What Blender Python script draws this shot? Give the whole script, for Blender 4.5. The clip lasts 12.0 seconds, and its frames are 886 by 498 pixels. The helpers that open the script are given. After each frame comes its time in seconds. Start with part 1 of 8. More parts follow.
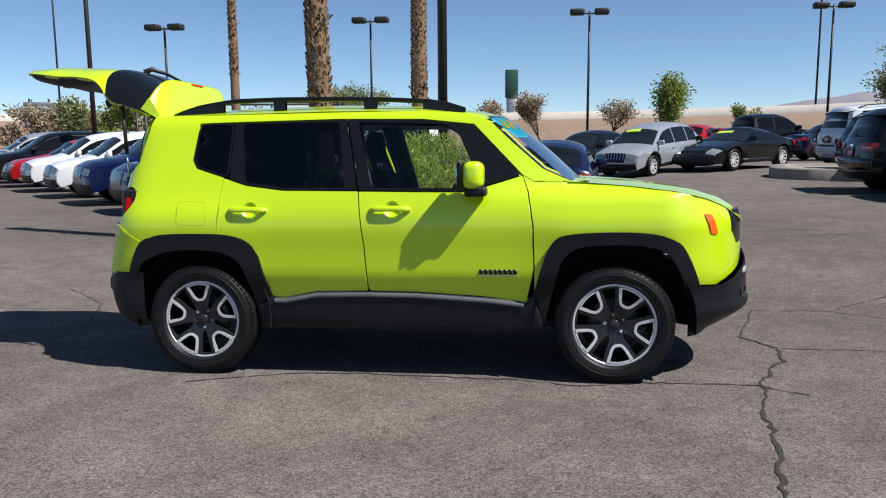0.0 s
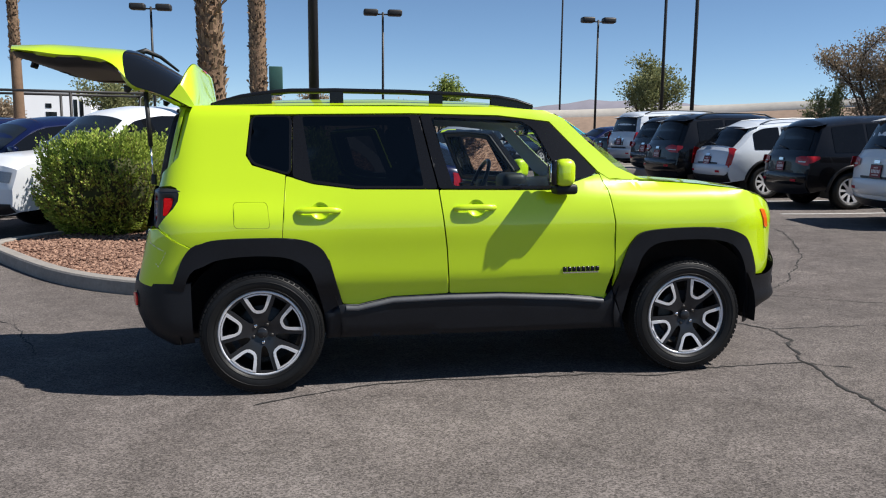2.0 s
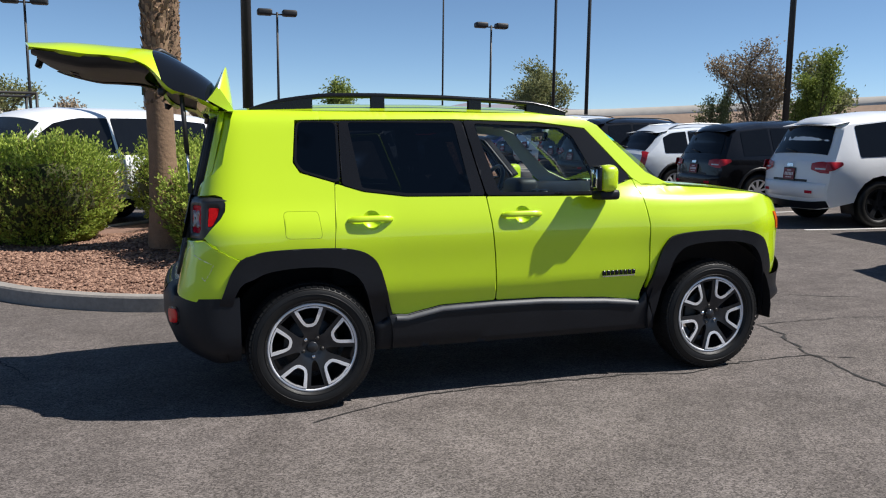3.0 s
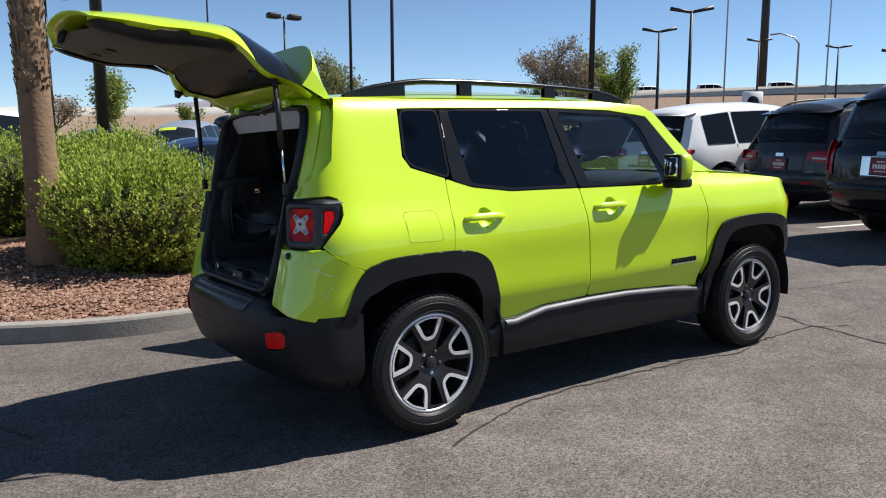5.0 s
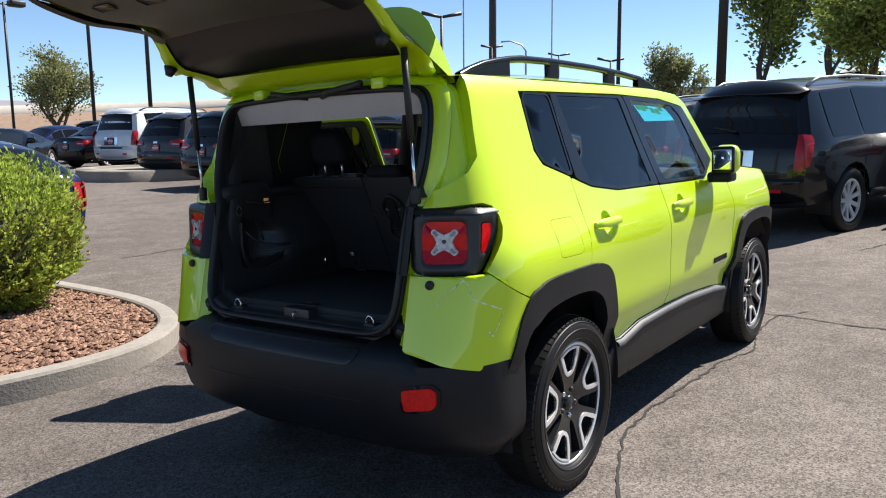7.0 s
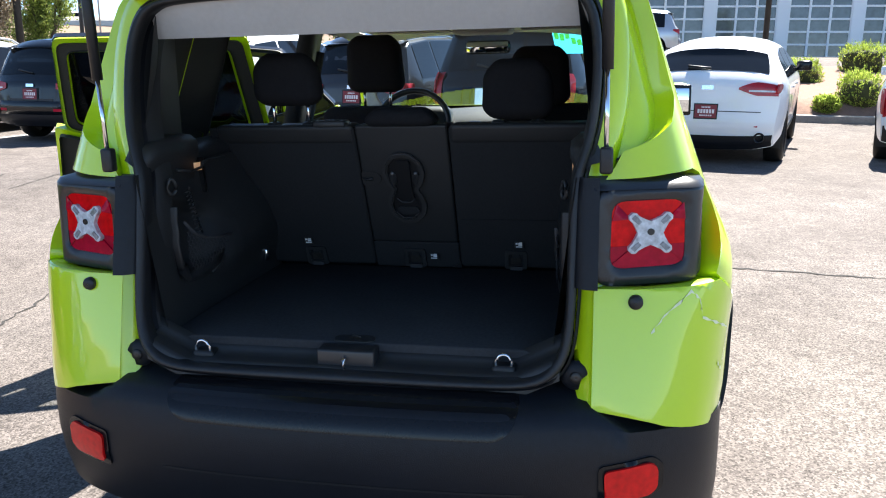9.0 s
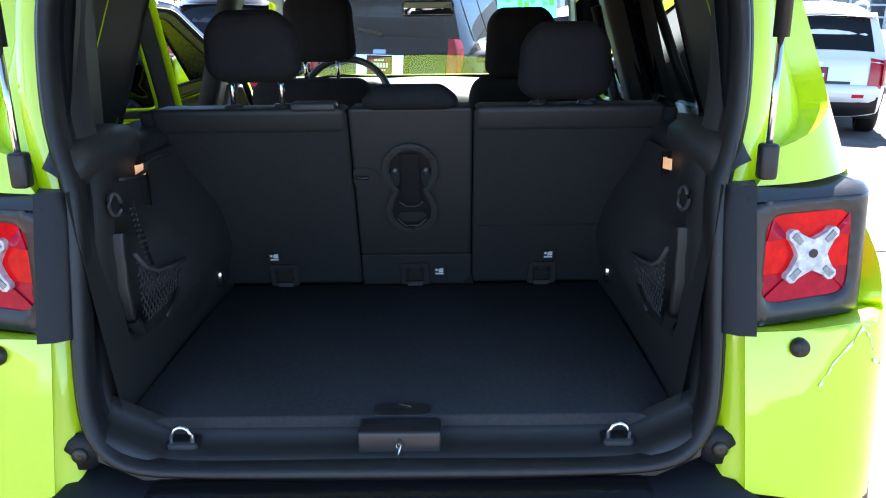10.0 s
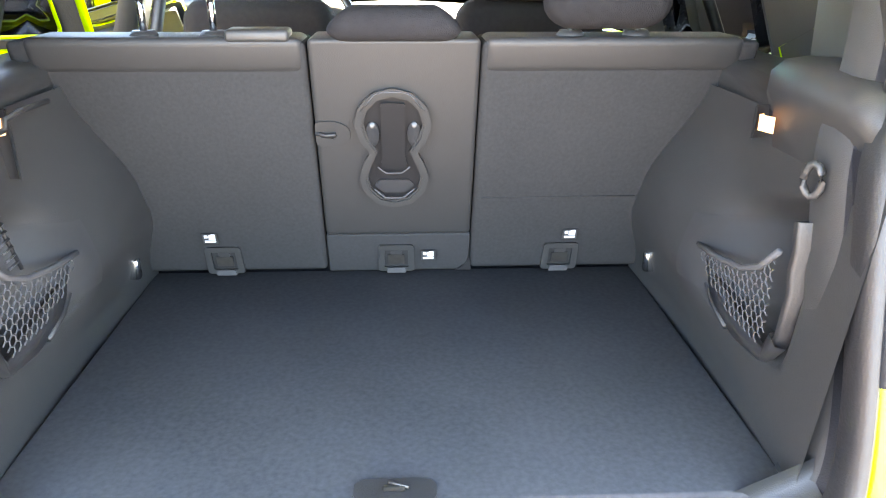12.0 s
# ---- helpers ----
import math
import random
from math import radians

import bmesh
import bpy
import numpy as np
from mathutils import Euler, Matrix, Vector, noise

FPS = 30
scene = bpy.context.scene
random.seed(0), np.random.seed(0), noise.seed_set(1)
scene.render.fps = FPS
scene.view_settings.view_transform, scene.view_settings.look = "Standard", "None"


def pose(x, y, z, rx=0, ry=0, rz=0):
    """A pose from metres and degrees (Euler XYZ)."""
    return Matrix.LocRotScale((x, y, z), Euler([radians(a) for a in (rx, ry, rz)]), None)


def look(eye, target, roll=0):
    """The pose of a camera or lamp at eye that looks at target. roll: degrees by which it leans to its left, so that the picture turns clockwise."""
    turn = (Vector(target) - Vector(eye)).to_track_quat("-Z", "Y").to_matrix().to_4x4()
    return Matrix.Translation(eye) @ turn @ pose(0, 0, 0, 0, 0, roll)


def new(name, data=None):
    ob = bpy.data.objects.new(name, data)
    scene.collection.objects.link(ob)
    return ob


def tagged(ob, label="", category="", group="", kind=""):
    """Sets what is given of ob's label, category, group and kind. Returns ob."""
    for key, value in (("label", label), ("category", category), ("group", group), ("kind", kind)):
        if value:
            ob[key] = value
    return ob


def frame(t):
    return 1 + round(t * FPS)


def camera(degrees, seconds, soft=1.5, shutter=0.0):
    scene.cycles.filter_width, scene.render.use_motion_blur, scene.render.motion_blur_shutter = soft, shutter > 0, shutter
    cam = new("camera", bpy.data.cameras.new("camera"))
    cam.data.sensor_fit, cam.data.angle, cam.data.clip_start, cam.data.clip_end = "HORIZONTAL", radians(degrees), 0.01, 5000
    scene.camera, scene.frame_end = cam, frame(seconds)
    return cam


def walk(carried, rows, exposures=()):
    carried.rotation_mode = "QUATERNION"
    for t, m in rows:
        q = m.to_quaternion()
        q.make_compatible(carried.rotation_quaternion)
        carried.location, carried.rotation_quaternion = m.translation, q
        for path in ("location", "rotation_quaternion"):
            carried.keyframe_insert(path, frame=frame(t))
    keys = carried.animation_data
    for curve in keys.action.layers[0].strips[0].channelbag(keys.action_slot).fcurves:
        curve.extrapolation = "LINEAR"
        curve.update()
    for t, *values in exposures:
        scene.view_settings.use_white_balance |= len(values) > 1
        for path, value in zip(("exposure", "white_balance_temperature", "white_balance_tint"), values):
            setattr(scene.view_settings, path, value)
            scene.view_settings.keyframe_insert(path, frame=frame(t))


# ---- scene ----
cam = camera(59.2, 12.0, soft=1.1)
PATH = [
    (0, (2.231, -5.426, 1.519), (1.939, -3.469, 1.234), -0.4),
    (0.5, (1.753, -5.49, 1.521), (1.637, -3.514, 1.232), -0.2),
    (1, (1.287, -5.428, 1.508), (1.289, -3.449, 1.216), -0.1),
    (1.5, (0.805, -5.37, 1.511), (0.977, -3.399, 1.221), 0.4),
    (2, (0.326, -5.286, 1.502), (0.638, -3.332, 1.215), 0.5),
    (2.5, (-0.138, -5.142, 1.511), (0.343, -3.222, 1.229), 0.7),
    (3, (-0.604, -5.021, 1.515), (0.002, -3.136, 1.237), 0.6),
    (3.2, (-0.763, -4.941, 1.52), (-0.104, -3.073, 1.242), 0.6),
    (4.8, (-1.897, -4.042, 1.461), (-0.826, -2.377, 1.18), -0.3),
    (5, (-2.06, -3.933, 1.486), (-0.939, -2.302, 1.196), -0.1),
    (5.5, (-2.333, -3.582, 1.475), (-1.097, -2.037, 1.186), -0.8),
    (6, (-2.522, -3.159, 1.482), (-1.17, -1.714, 1.189), -0.7),
    (6.5, (-2.706, -2.717, 1.481), (-1.213, -1.42, 1.186), -0.7),
    (6.7, (-2.728, -2.52, 1.458), (-1.193, -1.273, 1.166), -0.7),
    (8.3, (-2.547, -1.028, 1.424), (-0.717, -0.318, 1.044), 0.5),
    (8.5, (-2.498, -0.866, 1.419), (-0.634, -0.275, 1.002), 0.6),
    (9, (-2.314, -0.53, 1.419), (-0.4, -0.157, 0.975), 0.6),
    (9.5, (-2.06, -0.268, 1.413), (-0.126, -0.087, 0.937), 1.1),
    (10, (-1.84, -0.041, 1.415), (0.091, -0.045, 0.894), 1.1),
    (10.5, (-1.601, 0.044, 1.396), (0.316, 0.005, 0.825), 1.3),
    (11, (-1.427, 0.079, 1.376), (0.457, 0.036, 0.708), 1.0),
    (11.5, (-1.361, 0.057, 1.371), (0.501, 0.02, 0.644), 1.3),
    (12, (-1.369, 0.025, 1.375), (0.508, -0.093, 0.695), 2.1),
]
TILT = Matrix.Rotation(radians(-1.94), 4, Vector((0.918, 0.397, 0)))  # the lot slopes a little
EXPOSURES = [(0.0, 0.5, 6500, 10), (3.2, 0.5, 6500, 10), (5.0, 0.66, 6600, 10), (5.5, 0.72, 6700, 10), (6.7, 0.98, 6900, 10), (8.3, 1.73, 6750, 9), (9.0, 2.18, 6680, 9), (9.5, 2.7, 6950, 10), (10.0, 3.25, 6800, 10), (10.5, 4.2, 6700, 10), (11.0, 5.85, 8100, 14), (11.4, 6.25, 9000, 15), (12.0, 6.45, 9700, 16)]
walk(cam, [(t, look(eye, target, roll)) for t, eye, target, roll in PATH], EXPOSURES)

# ---- world, sun ----
SUN_TO = Vector((0.36, -0.115, 0.49)).normalized()
world = bpy.data.worlds.new("sky")
scene.world = world
world.use_nodes = True
wn = world.node_tree
sky = wn.nodes.new("ShaderNodeTexSky")
sky.sky_type = "NISHITA"
sky.sun_disc = False
sky.sun_elevation = math.asin(SUN_TO.z)
sky.sun_rotation = math.atan2(SUN_TO.x, SUN_TO.y)
sky.altitude = 1200
sky.air_density = 0.68
sky.dust_density = 0.0
sky.ozone_density = 4.0
back = wn.nodes["Background"]
back.inputs["Strength"].default_value = 0.085
tone = wn.nodes.new("ShaderNodeHueSaturation")
tone.inputs["Hue"].default_value = 0.495
tone.inputs["Saturation"].default_value = 1.0
wn.links.new(sky.outputs[0], tone.inputs["Color"])
wn.links.new(tone.outputs[0], back.inputs["Color"])
sun = new("sun", bpy.data.lights.new("sun", "SUN"))
sun.data.energy = 5.0
sun.data.angle = radians(0.5)
sun.data.color = (1.0, 0.965, 0.92)
sun.matrix_world = look((0, 0, 30), Vector((0, 0, 30)) - SUN_TO)


# ---- materials ----
def mat(name, color, rough=0.5, metal=0.0, var=0.15, scale=6.0, bump=0.0, bscale=60.0, coat=0.0, spec=0.5, color2=None, fine=80.0, emit=None, random_obj=0.0):
    """A surface with a large and a fine variation of its colour, and fine relief."""
    m = bpy.data.materials.new(name)
    m.use_nodes = True
    nt = m.node_tree
    b = nt.nodes["Principled BSDF"]
    tc = nt.nodes.new("ShaderNodeTexCoord")
    n1 = nt.nodes.new("ShaderNodeTexNoise")
    n1.inputs["Scale"].default_value = scale
    n1.inputs["Detail"].default_value = 6
    n2 = nt.nodes.new("ShaderNodeTexNoise")
    n2.inputs["Scale"].default_value = fine
    n2.inputs["Detail"].default_value = 3
    for n in (n1, n2):
        nt.links.new(tc.outputs["Object"], n.inputs["Vector"])
    add = nt.nodes.new("ShaderNodeMath")
    add.operation = "ADD"
    nt.links.new(n1.outputs[0], add.inputs[0])
    nt.links.new(n2.outputs[0], add.inputs[1])
    ramp = nt.nodes.new("ShaderNodeMapRange")
    ramp.inputs["From Min"].default_value = 0.6
    ramp.inputs["From Max"].default_value = 1.4
    nt.links.new(add.outputs[0], ramp.inputs["Value"])
    mix = nt.nodes.new("ShaderNodeMix")
    mix.data_type = "RGBA"
    c2 = color2 or tuple(min(1, c * (1 + var)) for c in color)
    c1 = color if color2 else tuple(c * (1 - var) for c in color)
    mix.inputs[6].default_value = (*c1, 1)
    mix.inputs[7].default_value = (*c2, 1)
    nt.links.new(ramp.outputs[0], mix.inputs[0])
    out = mix.outputs[2]
    if random_obj:
        oi = nt.nodes.new("ShaderNodeObjectInfo")
        hsv = nt.nodes.new("ShaderNodeHueSaturation")
        mr = nt.nodes.new("ShaderNodeMapRange")
        mr.inputs["To Min"].default_value = 1 - random_obj
        mr.inputs["To Max"].default_value = 1 + random_obj
        nt.links.new(oi.outputs["Random"], mr.inputs["Value"])
        nt.links.new(mr.outputs[0], hsv.inputs["Value"])
        nt.links.new(out, hsv.inputs["Color"])
        out = hsv.outputs[0]
    nt.links.new(out, b.inputs["Base Color"])
    b.inputs["Roughness"].default_value = rough
    b.inputs["Metallic"].default_value = metal
    b.inputs["Specular IOR Level"].default_value = spec
    if coat:
        b.inputs["Coat Weight"].default_value = coat
        b.inputs["Coat Roughness"].default_value = 0.03
    if bump:
        bn = nt.nodes.new("ShaderNodeBump")
        bn.inputs["Strength"].default_value = bump
        bn.inputs["Distance"].default_value = 0.01
        n3 = nt.nodes.new("ShaderNodeTexNoise")
        n3.inputs["Scale"].default_value = bscale
        n3.inputs["Detail"].default_value = 5
        nt.links.new(tc.outputs["Object"], n3.inputs["Vector"])
        nt.links.new(n3.outputs[0], bn.inputs["Height"])
        nt.links.new(bn.outputs[0], b.inputs["Normal"])
    if emit:
        b.inputs["Emission Color"].default_value = (*emit[0], 1)
        b.inputs["Emission Strength"].default_value = emit[1]
    return m


def glass(name, tint, gloss=1.0):
    """Thin glazing: tinted see-through with a mirror-like gloss by Fresnel."""
    m = bpy.data.materials.new(name)
    m.use_nodes = True
    nt = m.node_tree
    nt.nodes.remove(nt.nodes["Principled BSDF"])
    tr = nt.nodes.new("ShaderNodeBsdfTransparent")
    tr.inputs["Color"].default_value = (*tint, 1)
    gl = nt.nodes.new("ShaderNodeBsdfGlossy")
    gl.inputs["Roughness"].default_value = 0.01
    fr = nt.nodes.new("ShaderNodeFresnel")
    fr.inputs["IOR"].default_value = 1.0 + 0.52 * gloss
    mx = nt.nodes.new("ShaderNodeMixShader")
    nt.links.new(fr.outputs[0], mx.inputs[0])
    nt.links.new(tr.outputs[0], mx.inputs[1])
    nt.links.new(gl.outputs[0], mx.inputs[2])
    nt.links.new(mx.outputs[0], nt.nodes["Material Output"].inputs["Surface"])
    return m


def island_mat(name, c1, c2, rough=0.9, trans=0.0):
    """A material that varies piece by piece within one mesh."""
    m = bpy.data.materials.new(name)
    m.use_nodes = True
    nt = m.node_tree
    b = nt.nodes["Principled BSDF"]
    g = nt.nodes.new("ShaderNodeNewGeometry")
    mix = nt.nodes.new("ShaderNodeMix")
    mix.data_type = "RGBA"
    mix.inputs[6].default_value = (*c1, 1)
    mix.inputs[7].default_value = (*c2, 1)
    nt.links.new(g.outputs["Random Per Island"], mix.inputs[0])
    nt.links.new(mix.outputs[2], b.inputs["Base Color"])
    b.inputs["Roughness"].default_value = rough
    b.inputs["Specular IOR Level"].default_value = 0.25
    if trans:
        tr = nt.nodes.new("ShaderNodeBsdfTranslucent")
        nt.links.new(mix.outputs[2], tr.inputs["Color"])
        mx = nt.nodes.new("ShaderNodeMixShader")
        mx.inputs[0].default_value = trans
        nt.links.new(b.outputs[0], mx.inputs[1])
        nt.links.new(tr.outputs[0], mx.inputs[2])
        nt.links.new(mx.outputs[0], nt.nodes["Material Output"].inputs["Surface"])
    return m


PAINT = mat("lime_paint", (0.53, 0.735, 0.004), 0.35, var=0.02, scale=1.5, coat=1.0, fine=300)
CLAD = mat("black_plastic_cladding", (0.008, 0.009, 0.012), 0.46, var=0.25, bump=0.12, bscale=400, spec=0.28)
GLOSSBLACK = mat("gloss_black_trim", (0.008, 0.008, 0.009), 0.22, var=0.1, spec=0.3)
SEAL = mat("black_rubber_seal", (0.012, 0.012, 0.013), 0.5, var=0.2, bump=0.1, bscale=200)
TYRE = mat("tyre_rubber", (0.009, 0.009, 0.009), 0.48, var=0.35, scale=12, bump=0.1, bscale=200, spec=0.25)
RIM_DARK = mat("dark_grey_wheel_paint", (0.022, 0.023, 0.026), 0.25, metal=0.2, var=0.15)
RIM_SILVER = mat("machined_aluminium", (0.80, 0.80, 0.81), 0.35, metal=0.5, var=0.06)
IRON = mat("brake_iron", (0.07, 0.065, 0.06), 0.5, metal=0.8, var=0.3)
CHROME = mat("chrome", (0.75, 0.75, 0.76), 0.12, metal=1.0, var=0.04)
PRIVACY = glass("privacy_glass", (0.012, 0.014, 0.017))
CLEAR = glass("clear_glass", (0.72, 0.78, 0.77))
WSCREEN = glass("windscreen_glass", (0.70, 0.77, 0.77))
DARKGLASS = mat("dark_car_glass", (0.006, 0.007, 0.009), 0.03, var=0.1, spec=0.24)
CARPET = mat("charcoal_carpet", (0.0240, 0.0245, 0.0255), 0.95, var=0.20, scale=3.0, bump=0.04, bscale=420, spec=0.08, fine=160)
FLOORCARPET = mat("worn_charcoal_floor_carpet", (0.030, 0.0305, 0.032), 0.95, scale=3.2, bump=0.06, bscale=380, spec=0.1, color2=(0.052, 0.0525, 0.055), fine=120)
SEATCLOTH = mat("black_seat_cloth", (0.016, 0.016, 0.018), 0.9, var=0.2, bump=0.4, bscale=600, spec=0.15)
VINYL = mat("grey_vinyl_seat_back", (0.0160, 0.0162, 0.0168), 0.6, var=0.1, bump=0.08, bscale=500)
TRIM = mat("charcoal_interior_plastic", (0.0235, 0.0236, 0.0238), 0.5, var=0.12, bump=0.08, bscale=500)
TRIM_SHINE = mat("smooth_dark_plastic", (0.024, 0.0245, 0.026), 0.3, var=0.1)
HEADLINER = mat("grey_headliner", (0.50, 0.49, 0.48), 0.95, var=0.06, bump=0.3, bscale=600)
RED_LENS = mat("red_lamp_lens", (0.70, 0.004, 0.008), 0.12, var=0.25, scale=30, spec=0.2)
RED_DARK = mat("dark_red_lamp_lens", (0.42, 0.005, 0.028), 0.12, var=0.25, scale=30, spec=0.2)
RED_REFL = mat("red_reflector", (0.70, 0.010, 0.010), 0.2, var=0.2, scale=60, coat=0.15, spec=0.2)
LAMP_BLACK = mat("satin_black_lamp_housing", (0.018, 0.019, 0.022), 0.34, var=0.15, spec=0.5, bump=0.05, bscale=300)
LENS_GREY = mat("moulded_lens_prisms", (0.20, 0.22, 0.24), 0.25, var=0.6, scale=220, coat=0.4)
WHITE_LENS = mat("clear_lamp_lens", (0.50, 0.53, 0.56), 0.2, var=0.5, scale=70, coat=0.6)
AMBER = mat("amber_marker_lens", (0.85, 0.14, 0.01), 0.2, var=0.15, scale=50, coat=0.6)
WARM_LAMP = mat("warm_cargo_lamp", (0.9, 0.6, 0.35), 0.3, emit=((1.0, 0.42, 0.12), 0.045))
MIRROR = mat("mirror_glass", (0.85, 0.87, 0.88), 0.01, metal=1.0, var=0.01)
WHITE_TAG = mat("white_tag_print", (0.75, 0.75, 0.75), 0.6, var=0.1)
STICKER_Y = island_mat("yellow_window_sticker", (0.80, 0.50, 0.02), (0.90, 0.66, 0.03), 0.6, 0.7)
STICKER_B = island_mat("blue_window_sticker", (0.03, 0.45, 0.62), (0.05, 0.52, 0.68), 0.6, 0.7)


# ---- building helpers ----
def part(name, bm, material, parent=None, label="", flat=False, at=None):
    """Links a bmesh as one mesh object, under a thing or a part."""
    me = bpy.data.meshes.new(name)
    bm.to_mesh(me)
    bm.free()
    me.materials.append(material)
    if not flat:
        me.shade_smooth()
    ob = new(name, me)
    ob.parent = parent
    if at is not None:
        ob.matrix_basis = at
    return tagged(ob, label)


def sharpen(bm, degrees=35):
    lim = radians(degrees)
    for e in bm.edges:
        if len(e.link_faces) == 2:
            e.smooth = e.calc_face_angle(0) < lim
        else:
            e.smooth = False
    return bm


def box(bm, lo, hi, bevel=0.0, seg=2, m=None):
    """A box between two corners with rounded edges, added to bm."""
    lo, hi = Vector(lo), Vector(hi)
    tmp = bmesh.new()
    bmesh.ops.create_cube(tmp, size=1)
    for v in tmp.verts:
        v.co = Vector([lo[i] + (v.co[i] + 0.5) * (hi[i] - lo[i]) for i in range(3)])
    if bevel:
        bmesh.ops.bevel(tmp, geom=tmp.edges[:], offset=bevel, segments=seg, affect="EDGES", profile=0.5)
    if m is not None:
        bmesh.ops.transform(tmp, matrix=m, verts=tmp.verts)
    join(bm, tmp)
    return bm


def join(bm, other):
    made = {v: bm.verts.new(v.co) for v in other.verts}
    for f in other.faces:
        try:
            bm.faces.new([made[v] for v in f.verts]).smooth = f.smooth
        except ValueError:
            pass
    other.free()
    return bm


def tube(bm, points, radius, sides=8, cap=True):
    """A round bar along points; radius a number or one per point."""
    pts = [Vector(p) for p in points]
    rad = radius if isinstance(radius, (list, tuple)) else [radius] * len(pts)
    rings = []
    ref = Vector((0, 0, 1))
    for i, p in enumerate(pts):
        d = (pts[min(i + 1, len(pts) - 1)] - pts[max(i - 1, 0)]).normalized()
        a = d.cross(ref if abs(d.dot(ref)) < 0.95 else Vector((1, 0, 0))).normalized()
        b = d.cross(a)
        rings.append([bm.verts.new(p + (a * math.cos(k * math.tau / sides) + b * math.sin(k * math.tau / sides)) * rad[i]) for k in range(sides)])
    for r0, r1 in zip(rings, rings[1:]):
        for k in range(sides):
            bm.faces.new((r0[k], r0[(k + 1) % sides], r1[(k + 1) % sides], r1[k]))
    if cap:
        bm.faces.new(rings[0])
        bm.faces.new(rings[-1][::-1])
    bmesh.ops.recalc_face_normals(bm, faces=bm.faces[:])
    return bm


def lathe(bm, profile, center, axis="y", sides=40, sign=1):
    """Turns a profile of (radius, along) round an axis through center."""
    c = Vector(center)
    rings = []
    for r, h in profile:
        ring = []
        for k in range(sides):
            a = k * math.tau / sides
            if axis == "y":
                p = Vector((r * math.cos(a), sign * h, r * math.sin(a)))
            elif axis == "x":
                p = Vector((sign * h, r * math.cos(a), r * math.sin(a)))
            else:
                p = Vector((r * math.cos(a), r * math.sin(a), sign * h))
            ring.append(bm.verts.new(c + p))
        rings.append(ring)
    for r0, r1 in zip(rings, rings[1:]):
        for k in range(sides):
            bm.faces.new((r0[k], r0[(k + 1) % sides], r1[(k + 1) % sides], r1[k]))
    bmesh.ops.recalc_face_normals(bm, faces=bm.faces[:])
    return bm


def loft(bm, rows, closed=False):
    """Joins rows of points into a sheet."""
    vs = [[bm.verts.new(p) for p in r] for r in rows]
    for a, b in zip(vs, vs[1:]):
        n = len(a)
        for k in range(n if closed else n - 1):
            bm.faces.new((a[k], a[(k + 1) % n], b[(k + 1) % n], b[k]))
    return vs


def inside(p, poly):
    x, y = p
    hit = False
    for (x0, y0), (x1, y1) in zip(poly, poly[1:] + poly[:1]):
        if (y0 > y) != (y1 > y) and x < (x1 - x0) * (y - y0) / (y1 - y0) + x0:
            hit = not hit
    return hit


def dense(poly, step):
    out = []
    for (x0, y0), (x1, y1) in zip(poly, poly[1:] + poly[:1]):
        n = max(1, math.ceil(math.hypot(x1 - x0, y1 - y0) / step))
        out += [(x0 + (x1 - x0) * k / n, y0 + (y1 - y0) * k / n) for k in range(n)]
    return out


def rounded(poly, r=0.02, seg=3):
    """Rounds the corners of an outline."""
    out = []
    n = len(poly)
    for i in range(n):
        p = Vector(poly[i])
        a = Vector(poly[i - 1]) - p
        b = Vector(poly[(i + 1) % n]) - p
        k = min(r, a.length * 0.45, b.length * 0.45)
        a, b = p + a.normalized() * k, p + b.normalized() * k
        for j in range(seg + 1):
            t = j / seg
            q = a * (1 - t) ** 2 + p * 2 * t * (1 - t) + b * t * t
            out.append((q.x, q.y))
    return out


